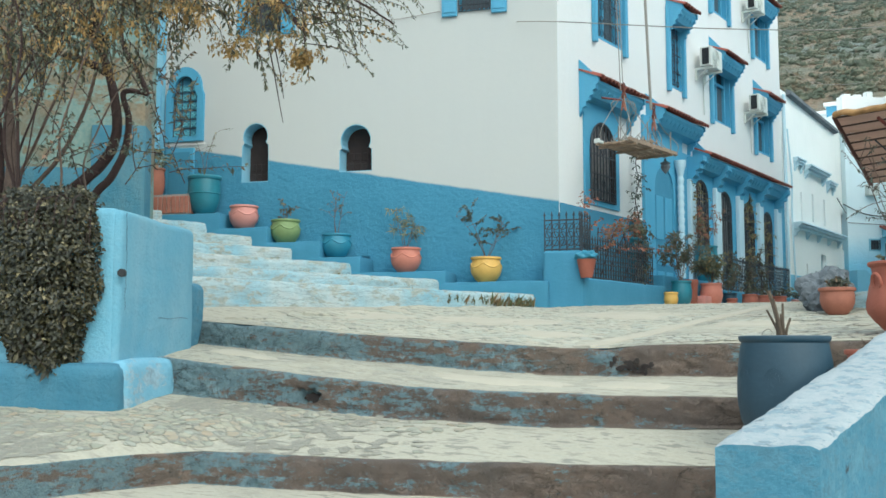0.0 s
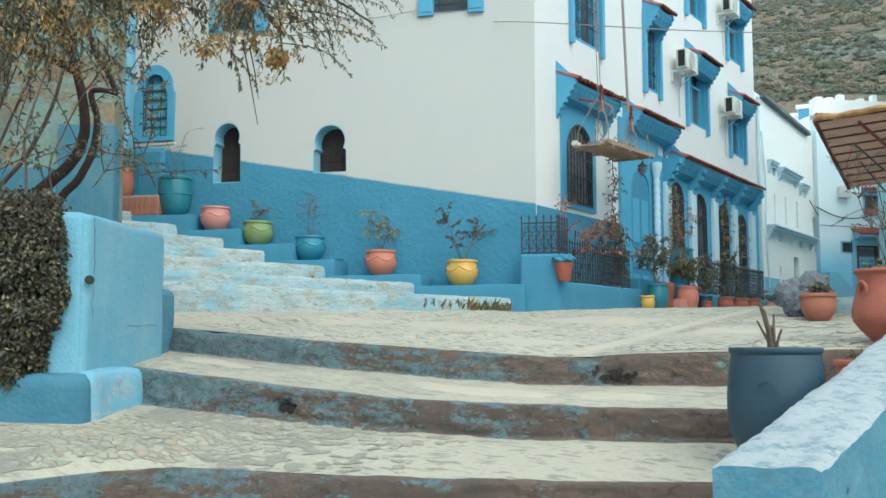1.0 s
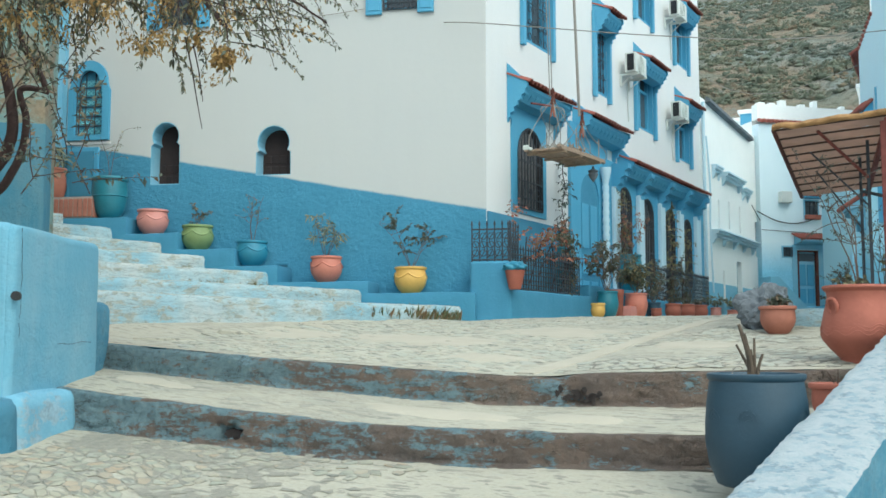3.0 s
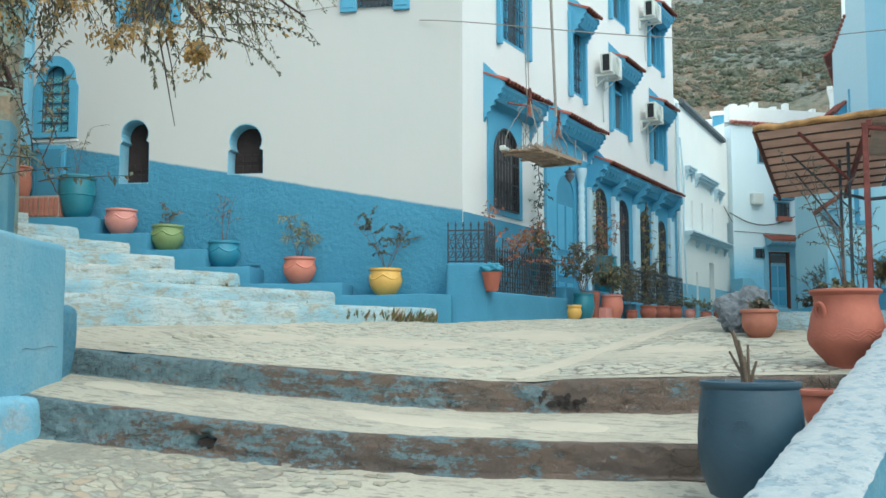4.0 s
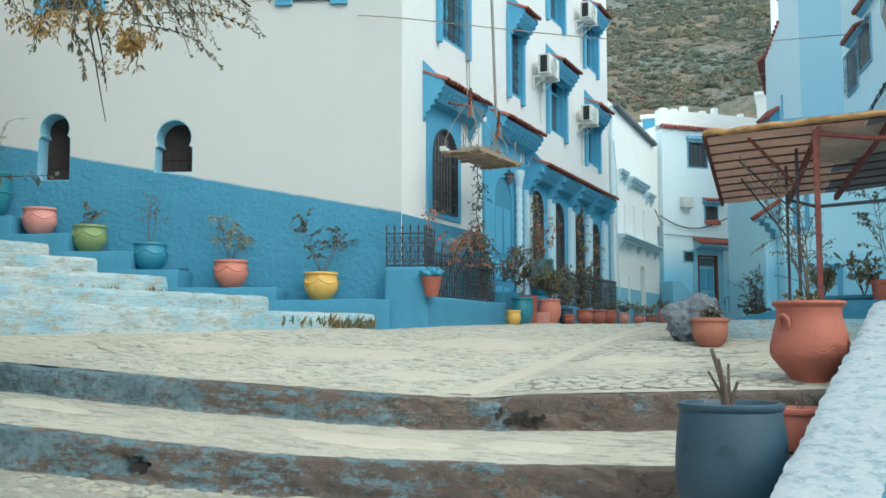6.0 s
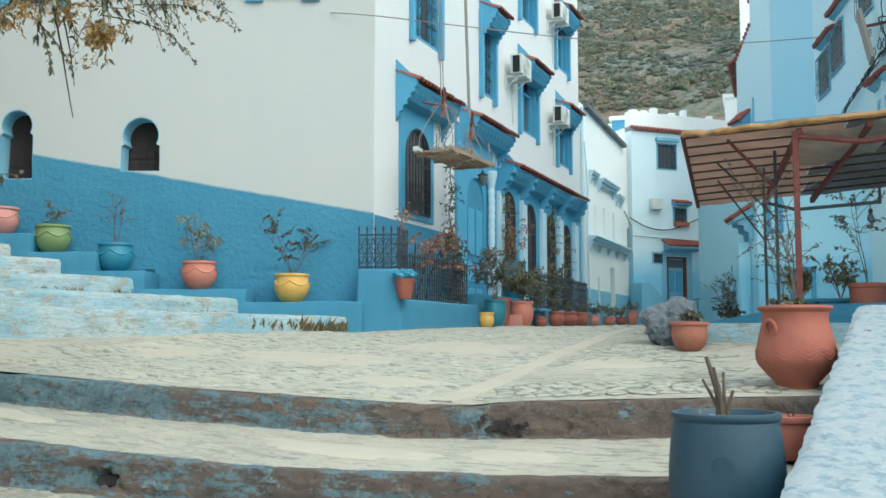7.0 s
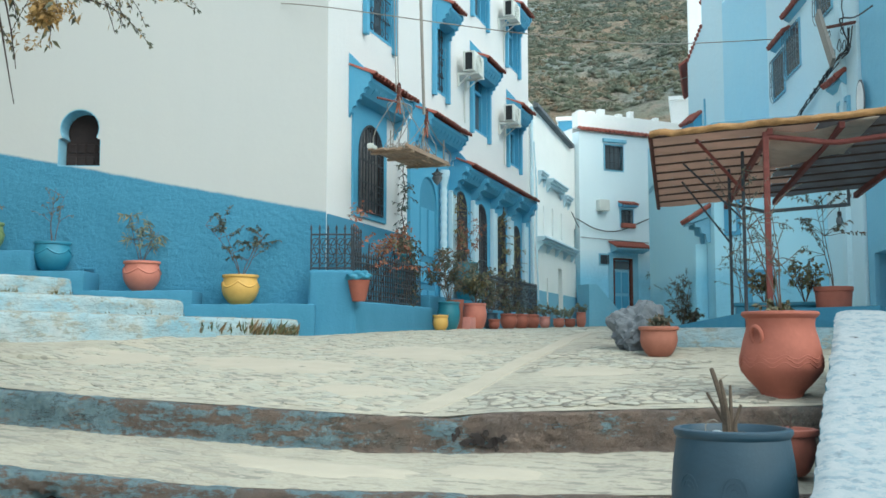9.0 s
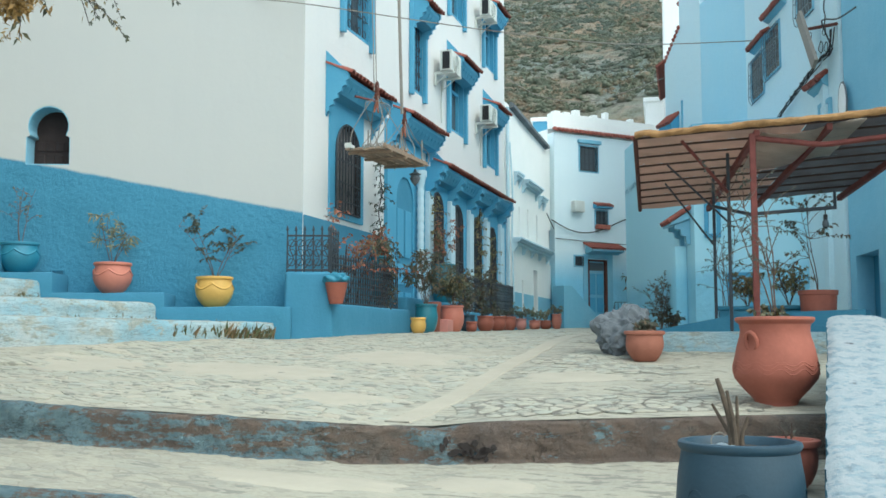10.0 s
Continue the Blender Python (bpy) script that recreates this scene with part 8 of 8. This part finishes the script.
bm = bmesh.new()
soft_box(bm, 0.6, 1.2, -0.1, -0.002, 5.5, 5.6, 0.02)
part("lintel", bm, m_light, far, "blue lintel", ff)
bm = bmesh.new()
soft_box(bm, 1.05, 1.4, -0.12, 0.0, 3.28, 3.4, 0.02)
part("flower_box", bm, m_terra, far, "terracotta flower box", ff)
bm = bmesh.new()
soft_box(bm, 0.42, 0.68, -0.18, -0.002, 3.68, 3.97, 0.02)
part("air_unit", bm, m_case, far, "pale ventilation unit", ff)
bm = bmesh.new()
box(bm, 0.87, 1.29, 0.05, 0.1, 1.05, 2.44)
dr = part("door", bm, m_light, far, "blue door in a terracotta frame", ff)
bm = bmesh.new()
for a, b, c, d in ((0.845, 0.875, 1.0, 2.47), (1.29, 1.35, 1.0, 2.47), (0.845, 1.35, 2.44, 2.48)):
    box(bm, a, b, -0.02, 0.048, c, d)
part("door_frame", bm, m_rust, dr, "thin brown door frame", ff)
bm = bmesh.new()
box(bm, 0.89, 1.27, 0.03, 0.048, 2.2, 2.4)
part("transom", bm, m_glass, dr, "dark transom light", ff)
for z0, z1 in ((1.12, 1.5), (1.58, 2.12)):
    for x in (0.9, 1.1):
        bm = bmesh.new()
        soft_box(bm, x, x + 0.16, 0.03, 0.049, z0, z1, 0.006, 1)
        part("panel", bm, m_bright, dr, "", ff)
bm = bmesh.new()
for a, b, c, d in ((0.72, 0.84, 1.0, 2.62), (1.355, 1.5, 1.0, 2.62), (0.84, 1.355, 2.5, 2.62)):
    box(bm, a, b, -0.012, -0.002, c, d)
part("door_surround", bm, m_light, far, "blue painted band round the door", ff)
bm = bmesh.new()
prism(bm, [(0.78, -0.002, 2.86), (0.74, -0.36, 2.72), (0.74, -0.36, 2.68), (0.78, -0.002, 2.62)], (0.86, 0, 0))
hd = part("hood", bm, m_light, far, "tiled door hood", ff)
bm = bmesh.new()
tube(bm, [(0, 0, 0.17), (0, -0.39, 0)], 0.03, 6)
tl = part("tile", bm, m_tile, hd, "", ff @ pose(0.75, 0, 2.74))
for k in range(1, 13):
    again("tile", tl, hd, ff @ pose(0.75 + 0.073 * k, 0, 2.74))
bm = bmesh.new()
prism(bm, [(-0.1, -0.05, 0.4), (1.3, -0.05, 0.4), (1.3, -0.05, 1.0), (0.75, -0.05, 1.0), (0.1, -0.05, 1.75), (-0.1, -0.05, 1.75)], (0, -0.5, 0))
part("stair_flank", bm, m_sea, far, "pale blue flank of the door steps", ff)
bm = bmesh.new()
for k in range(9):
    x = 1.1 + 0.09 * k
    tube(bm, [(x, -0.7, 1.0), (x, -0.7, 1.36)], 0.007, 5)
tube(bm, [(1.06, -0.7, 1.2), (1.12, -0.7, 1.36), (1.85, -0.7, 1.36)], 0.01, 5)
part("stair_rail", bm, m_iron, far, "dark iron rail by the door", ff)
bm = bmesh.new()
tube(bm, curve_pts([(-0.1, -0.04, 3.45), (0.4, -0.06, 3.2), (1.0, -0.06, 3.2), (1.9, -0.05, 3.6), (2.4, -0.04, 3.7)]), 0.014, 5)
tube(bm, curve_pts([(0, -0.03, 2.98), (0.7, -0.04, 2.95), (1.6, -0.03, 2.92), (2.5, -0.03, 2.9)]), 0.009, 5)
part("cable", bm, m_black, far, "sagging black cables", ff)
bm = bmesh.new()
box(bm, 0, 2.9, 0.3, 5.0, -0.2, 5.85)
part("body", bm, m_far_white, far, m=ff @ pose(0, 0.002, 0))
p = ff @ Vector((1.75, -0.75, 0.9))
shrub("street_plant", (p.x, p.y, p.z), 5, "tall dark pine-like plant by the far door", m_leaf_dark, 0.3, 1.3, 14, 0.12, 0.3, 10)

# white houses that continue the street wall
white = thing("house", FA @ pose(12, 0, 0.5), "old white house with pale blue balcony cornices", "house")
WD = rect(12.75, 13.2, 0.75, 2.05)
slits = [rect(11.2, 11.32, 2.7, 3.35), rect(12.1, 12.24, 2.75, 3.4), rect(13.1, 13.25, 2.75, 3.4), rect(11.5, 11.62, 1.1, 1.75), rect(14.7, 14.95, 2.3, 3.2)]
bm = bmesh.new()
holed_wall(bm, 9.92, 15.6, -0.4, 5.42, 0.35, [WD] + slits)
part("wall", bm, m_far_white, white, "stained white plaster", FA)
bm = bmesh.new()
box(bm, 9.95, 15.55, 0.37, 5, -0.4, 5.35)
part("body", bm, m_far_white, white, m=FA)
for a, b in ((9.95, 11.46), (11.66, 12.7), (13.25, 15.5)):
    bm = bmesh.new()
    soft_box(bm, a, b, -0.012, -0.002, -0.2, 1.44, 0.004, 1)
    part("base_band", bm, m_sea, white, "blue painted wall base", FA)
for o in slits:
    bm = bmesh.new()
    filled(bm, o, 0.12, 0.03)
    part("window", bm, m_light, white, "narrow shuttered window", FA)
bm = bmesh.new()
filled(bm, WD, 0.1, 0.04)
part("door", bm, m_teal, white, "grey-blue door", FA)
bm = bmesh.new()
soft_box(bm, 9.95, 15.58, -0.012, -0.002, -0.3, 1.05, 0.004, 1)
part("panel", bm, m_light, white, "light blue base", FA)
bm = bmesh.new()
prism(bm, [(10.3, -0.02, 5.5), (10.3, -0.12, 5.45), (10.3, -0.12, 5.38), (10.3, -0.002, 5.36)], (4.0, 0, -0.18))
part("coping", bm, m_stone, white, "grey sloping coping", FA)
for a, b, z, d in ((10.75, 11.3, 3.92, 0.13), (11.55, 13.1, 3.86, 0.2), (13.4, 14.0, 3.74, 0.14), (10.6, 14.35, 2.46, 0.22)):
    bm = bmesh.new()
    for o, z0, z1 in ((d, 0.10, 0.14), (d * 0.82, 0.05, 0.10), (d * 0.55, 0.0, 0.05)):
        soft_box(bm, a - o * 0.3, b + o * 0.3, -o, -0.002, z + z0, z + z1, 0.006, 1)
    corn = part("cornice", bm, m_pale, white, "pale blue moulded cornice", FA)
    count = max(2, int(round((b - a) / 0.75)))
    for k in range(count):
        c = a + (b - a - 0.1) * k / (count - 1)
        bm = bmesh.new()
        prism(bm, [(c, -0.003, z), (c, -d * 0.6, z), (c, -d * 0.5, z - 0.05), (c, -d * 0.3, z - 0.07), (c, -d * 0.22, z - 0.13), (c, -0.003, z - 0.16)], (0.1, 0, 0))
        part("bracket", bm, m_pale, corn, "scrolled bracket", FA)
bm = bmesh.new()
tube(bm, [(9.96, -0.05, 5.3), (9.98, -0.05, 0.6)], 0.035, 6)
tube(bm, curve_pts([(10.2, -0.04, 4.6), (10.4, -0.05, 3.6), (10.35, -0.05, 2.6), (10.5, -0.05, 1.2)]), 0.02, 5)
part("drain_pipe", bm, m_pale, white, "", FA)
bm = bmesh.new()
tube(bm, curve_pts([(14.2, -0.05, 3.55), (14.9, -0.12, 3.2), (15.5, -0.1, 3.3), (15.58, -0.1, 2.9)]), 0.012, 5)
part("cable", bm, m_black, white, "", FA)
bm = bmesh.new()
for k in range(30):
    z = 0.6 + 0.157 * k
    soft_box(bm, 15.52 - random.uniform(0.0, 0.05), 15.6, -0.03 - random.uniform(0, 0.02), -0.002, z, z + 0.14, 0.012, 1)
part("quoin", bm, m_mortar, white, "bare stone corner strip", FA)
# white buildings beyond
for x0, x1, y0, z1, lab in ((-1.8, -0.2, 29.3, 7.05, "white rendered house behind the blue one"), (-1.3, 0.6, 25.5, 9.6, "tall white house up the slope"), (-6.2, -4.9, 31.5, 6.9, "white house with a roof terrace up the slope"), (-5.0, -4.0, 29.8, 6.75, "blue parapet on a roof terrace")):
    t = thing("house", Matrix.Translation((x0, y0, 0.5)), lab, "house")
    bm = bmesh.new()
    soft_box(bm, x0, x1, y0, y0 + 3, -0.5, z1, 0.04)
    part("wall", bm, m_bright if "parapet" in lab else m_far_white, t, m=Matrix.Identity(4))
    bm = bmesh.new()
    soft_box(bm, x0 - 0.06, x1 + 0.06, y0 - 0.06, y0 + 3, z1 - 0.08, z1 + 0.04, 0.02)
    part("coping", bm, m_far_white, t, m=Matrix.Identity(4))

# overhead wires
def wire(pts, r, label):
    bm = bmesh.new()
    tube(bm, curve_pts(pts, 8), r, 5)
    tagged(part("overhead_wire", bm, m_rope), label, "wire")
p0 = on_le(-0.55, 0.02, 4.32)
wire([p0, on_fa(-0.1, 0.15, 4.22), (-3.3, 12.6, 3.98), (-1.8, 13.6, 4.02), (-0.1, 16.3, 4.75)], 0.007, "thin pale cable strung across the street")
wire([on_fa(9.8, 0.05, 5.9), (-3.6, 20.0, 5.0), (-2.6, 19.5, 4.75), (-1.3, 19.5, 5.1)], 0.006, "thin slack cable strung across the street")
p1 = on_le(-3.2, 0.02, 4.6)
wire([p1, on_le(-2.4, 0.03, 4.5), on_le(-1.62, 0.03, 4.56)], 0.005, "thin cable along the white wall")

# ---------------------------------------------------------------- hill
bm = bmesh.new()
def slope(u, v):
    x, y = -160 + 320 * u, 45 + 190 * v
    z = -2 + 98 * v ** 0.9 + 7 * noise.noise(Vector((x * 0.02, y * 0.02, 0))) + 1.6 * noise.noise(Vector((x * 0.08, y * 0.08, 3)))
    z += 0.4 * noise.noise(Vector((x * 0.3, y * 0.3, 5)))
    return Vector((x, y, z))
grid_sheet(bm, 220, 150, slope)
tagged(part("hill", bm, m_hill, smooth=True), "steep dry hillside with scrub", "hill", kind="structure")
random.seed(71)
ball = bmesh.new()
bmesh.ops.create_icosphere(ball, subdivisions=2, radius=1.0)
dome = np.array([v.co[:] for v in ball.verts])
tris = np.array([[v.index for v in f.verts] for f in ball.faces])
ball.free()
rng = np.random.default_rng(71)
vs, fs, total = [], [], 0
for k in range(11000):
    v = random.uniform(0.12, 0.62)
    u = ((45 + 190 * v) * random.uniform(-0.30, 0.03) + 160) / 320
    q = slope(u, v)
    if 0.35 * noise.noise(Vector((q.x * 0.06, q.z * 0.1, 2))) + 0.8 * noise.noise(Vector((q.x * 0.3, q.z * 0.5, 7))) < random.uniform(-0.5, 0.3):
        continue
    r = random.uniform(0.22, 0.5) * (1.7 if random.random() < 0.12 else 1)
    # a ragged low mound of twigs, with loose sprays of leaves standing out of it
    rough = 1 + 0.32 * rng.standard_normal(len(dome))
    vs.append(np.array(q) + dome * rough[:, None] * (r * random.uniform(0.8, 1.3), r, r * 0.6) * 0.66)
    fs.append(tris + total)
    total += len(dome)
    m = 46
    d = rng.standard_normal((m, 3))
    d /= np.linalg.norm(d, axis=1)[:, None]
    d[:, 2] = np.abs(d[:, 2]) * 0.8
    c = np.array(q) + d * r * rng.uniform(0.55, 1.15, (m, 1))
    w = rng.standard_normal((m, 3, 3)) * r * 0.11
    vs.append((c[:, None, :] + w).reshape(-1, 3))
    fs.append(np.arange(3 * m).reshape(m, 3) + total)
    total += 3 * m
me = bpy.data.meshes.new("scrub")
me.from_pydata(np.concatenate(vs).tolist(), [], np.concatenate(fs).tolist())
me.shade_smooth()
me.materials.append(m_scrub)
tagged(new("scrub", me), "low dark scrub scattered over the hillside", "scrub", "", "stuff")
# plain ground that closes the place behind and beside the camera
bm = bmesh.new()
box(bm, -60, 60, -60, 300, -3.2, -3.0)
tagged(part("ground_below", bm, m_hill), "plain ground far around", "ground", kind="structure")

# ---------------------------------------------------------------- paving stones
random.seed(81)
def sites(x0, x1, y0, y1, sx, sy):
    """Staggered, jittered middles for stones, wider than deep."""
    out = {}
    for j in range(int((y1 - y0) / sy)):
        for i in range(int((x1 - x0) / sx)):
            out[i, j] = (x0 + (i + 0.5 * (j % 2) + random.uniform(-0.46, 0.46)) * sx, y0 + (j + random.uniform(-0.42, 0.42)) * sy)
    return out


def cell(pts, key, joint):
    """The outline of one stone: what is nearer to its middle than to any neighbour's, less the joint."""
    cx, cy = pts[key]
    poly = [(cx - 0.4, cy - 0.4), (cx + 0.4, cy - 0.4), (cx + 0.4, cy + 0.4), (cx - 0.4, cy + 0.4)]
    for di in (-2, -1, 0, 1, 2):
        for dj in (-2, -1, 0, 1, 2):
            q = pts.get((key[0] + di, key[1] + dj))
            if q is None or (di == 0 and dj == 0):
                continue
            nx, ny = q[0] - cx, q[1] - cy
            L = math.hypot(nx, ny)
            nx, ny = nx / L, ny / L
            lim = L / 2 - joint
            new_poly = []
            for (ax, ay), (bx, by) in zip(poly, poly[1:] + poly[:1]):
                da, db = (ax - cx) * nx + (ay - cy) * ny - lim, (bx - cx) * nx + (by - cy) * ny - lim
                if da <= 0:
                    new_poly.append((ax, ay))
                if da * db < 0:
                    k = da / (da - db)
                    new_poly.append((ax + (bx - ax) * k, ay + (by - ay) * k))
            poly = new_poly
            if len(poly) < 3:
                return None
    return poly


def stone_mesh(bm, poly, cx, cy, height, rise):
    """A worn stone: its corners cut, its top a little tilted and domed, with a shoulder and a skirt."""
    cut = []
    for (ax, ay), (bx, by) in zip(poly, poly[1:] + poly[:1]):
        if math.hypot(bx - ax, by - ay) < 0.012:
            continue
        cut += [(ax + (bx - ax) * 0.14, ay + (by - ay) * 0.14), (ax + (bx - ax) * 0.86, ay + (by - ay) * 0.86)]
    if len(cut) < 5:
        return False
    tx, ty = random.uniform(-0.05, 0.05), random.uniform(-0.05, 0.05)
    def ring(k, dz):
        return [bm.verts.new((cx + (x - cx) * k, cy + (y - cy) * k, height(x, y) + rise + dz + tx * (x - cx) + ty * (y - cy))) for x, y in cut]
    a, b, c = ring(0.78, 0.0), ring(0.96, -0.004), ring(1.0, -0.03)
    bm.faces.new(a)
    n = len(cut)
    for u, v in ((a, b), (b, c)):
        for j in range(n):
            bm.faces.new((u[j], v[j], v[(j + 1) % n], u[(j + 1) % n]))
    return True


def street_h(x, y):
    return ground_z(x, y) + lump(x, y, 2.2, 0.012)


def bared(x, y, seed):
    """How far the stones stand out of the mortar here, in metres."""
    return -0.002 + 0.014 * noise.noise(Vector((x * 0.8, y * 1.3, seed))) + 0.006 * noise.noise(Vector((x * 4, y * 4, seed)))


def bed(bm, poly, height):
    """The dark joint round a stone, just above the mortar."""
    bm.faces.new([bm.verts.new((x, y, height(x, y) + 0.004)) for x, y in poly])


CHANNEL = [(-2.87, 6.78), (-2.74, 7.65), (-2.66, 9.05), (-2.56, 10.06), (-2.42, 11.53), (-2.25, 13.0)]


def channel_x(y):
    return lerp_table([(q, p) for p, q in CHANNEL], y)


rest, joints, pale = bmesh.new(), bmesh.new(), bmesh.new()
count = 0
# small close-set stones to the right of the mortar band, near the lip
grid = sites(-3.2, -0.5, 5.9, 13.6, 0.125, 0.085)
for key, (x, y) in grid.items():
    d = y - lip1_y(x)
    if d < 0.2 or x > -1.0 + 0.157 * (y - 4.9) - 0.25 or x < channel_x(y) + 0.17:
        continue
    strip = d < 0.85
    rise = (0.006 + random.uniform(-0.002, 0.003)) if strip else bared(x, y, 4.0)
    if rise < 0.0:
        continue
    poly = cell(grid, key, 0.0035 if strip else 0.0025)
    if not poly:
        continue
    rise = min(0.0075, max(0.005, rise + 0.004)) if not strip else rise
    bed(joints if strip else pale, cell(grid, key, 0.0015), street_h)
    if strip and count < 300:
        own = bmesh.new()
        if stone_mesh(own, poly, x, y, street_h, rise):
            part("stone", own, m_slab, ground, m=Matrix.Identity(4), smooth=True)
            count += 1
        else:
            own.free()
    else:
        stone_mesh(rest, poly, x, y, street_h, rise)
# wider worn stones that show here and there through the mortar elsewhere
grid = sites(-5.6, -2.2, 5.9, 13.6, 0.165, 0.062)
for key, (x, y) in grid.items():
    if y - lip1_y(x) < 0.22 or x > channel_x(y) - 0.1 or (x < -5.2 and y > 11) or bared(x, y, 4.0) < -0.006 + random.uniform(-0.002, 0.002):
        continue
    poly = cell(grid, key, 0.0012)
    if poly:
        stone_mesh(rest, poly, x, y, street_h, 0.0045 + random.uniform(-0.0015, 0.002))
part("joint", joints, m_grit, ground, "dark joints between the stones")["kind"] = "stuff"
part("joint", pale, m_grit_pale, ground, "pale joints between the stones")["kind"] = "stuff"
ob = part("paving_stones", rest, m_slab, ground, "worn flat paving stones", smooth=True)
ob["kind"] = "stuff"

def top_h(x, y):
    a, b = lip1_y(x) + 0.02, lip2_y(x) + 0.08
    v = (a - y) / (a - b)
    return f1(x) + (l2(x) - f1(x)) * v + lump(x, y, 3.0, 0.010, 2.0) * (1 - abs(2 * v - 1) ** 4)


# band of pale mortar that runs up the street
bm = bmesh.new()
line = curve_pts([(x, y, 0) for x, y in CHANNEL], 24)
rows = []
for k, q in enumerate(line):
    w = 0.075 + 0.015 * noise.noise(q * 3) + 0.01 * noise.noise(q * 11)
    rows.append([bm.verts.new((q.x + o * w, q.y, street_h(q.x + o * w, q.y) + dz)) for o, dz in ((-1.15, -0.01), (-1, 0.007), (0, 0.0055), (1, 0.007), (1.15, -0.01))])
for u, v in zip(rows, rows[1:]):
    for j in range(4):
        bm.faces.new((u[j], u[j + 1], v[j + 1], v[j]))
part("mortar_band", bm, m_mortar_pale, ground, "pale mortar band running up the street", Matrix.Identity(4), True)


def mortar_patch(cx, cy, rx, ry, height, parent, seed):
    """A thin smear of pale mortar with a ragged, feathered edge."""
    bm = bmesh.new()
    rings = []
    for f, dz in ((0.0, 0.008), (0.5, 0.0085), (0.85, 0.0075), (1.0, -0.004)):
        ring = []
        for k in range(72):
            a = math.tau * k / 72
            e = 1 + 0.35 * noise.noise(Vector((math.cos(a) * 1.6, math.sin(a) * 1.6, seed))) + 0.2 * noise.noise(Vector((math.cos(a) * 6, math.sin(a) * 6, seed)))
            x, y = cx + rx * e * f * math.cos(a), cy + ry * e * f * math.sin(a)
            ring.append(bm.verts.new((x, y, height(x, y) + dz)))
        rings.append(ring)
    for u, v in zip(rings, rings[1:]):
        for k in range(72):
            bm.faces.new((u[k], v[k], v[(k + 1) % 72], u[(k + 1) % 72]))
    bmesh.ops.remove_doubles(bm, verts=rings[0], dist=0.001)
    part("mortar_patch", bm, m_mortar_pale, parent, "smear of cream mortar", Matrix.Identity(4), True)


for cx, cy, rx, ry, seed in ((-4.35, 8.3, 0.75, 0.45, 1.0), (-3.6, 9.6, 0.6, 0.5, 2.0), (-5.6, 8.0, 0.5, 0.5, 3.0), (-2.1, 8.6, 0.35, 0.3, 4.0), (-3.4, 7.35, 0.35, 0.2, 5.0)):
    mortar_patch(cx, cy, rx, ry, street_h, ground, seed)
tread_top = [o for o in scene.objects if o.name == "tread_top"][0]
for cx, cy, rx, ry, seed in ((-3.15, 6.05, 0.5, 0.17, 7.0), (-2.3, 6.2, 0.3, 0.14, 8.0), (-5.2, 5.75, 0.3, 0.12, 9.0)):
    mortar_patch(cx, cy, rx, ry, top_h, tread_top, seed)


def mid_h(x, y):
    a, b = lip2_y(x), lip3_y(x)
    v = (a + 0.02 - y) / (a - b - 0.06)
    return f2(x) + (l3(x) - f2(x)) * v + lump(x, y, 3.0, 0.010, 4.0) * (1 - abs(2 * v - 1) ** 4)


tread_mid = [o for o in scene.objects if o.name == "tread_middle"][0]
bm, joints = bmesh.new(), bmesh.new()
grid = sites(-5.9, -1.3, 2.6, 6.0, 0.092, 0.052)
for key, (x, y) in grid.items():
    a, b = lip2_y(x), lip3_y(x)
    if not (b + 0.09 + 0.05 * noise.noise(Vector((x * 2.5, 3, 1))) < y < a - 0.05) or y < lip3_y(x + 0.12) + 0.05 or (x < -4.95 and y > 4.15):
        continue
    rise = bared(x, y, 9.0) + 0.005 * smooth_step(-3.2, -4.2, x)
    if random.random() < smooth_step(-4.6, -2.2, x) + 0.08:
        continue
    poly = cell(grid, key, 0.003)
    if poly:
        bed(joints, cell(grid, key, 0.0015), mid_h)
        stone_mesh(bm, poly, x, y, mid_h, min(0.007, max(0.002, rise + 0.003)))
part("joint", joints, m_grit_pale, tread_mid, "pale joints between the stones")["kind"] = "stuff"
ob = part("paving_stones", bm, m_slab_old, tread_mid, "worn flat paving stones", smooth=True)
ob["kind"] = "stuff"
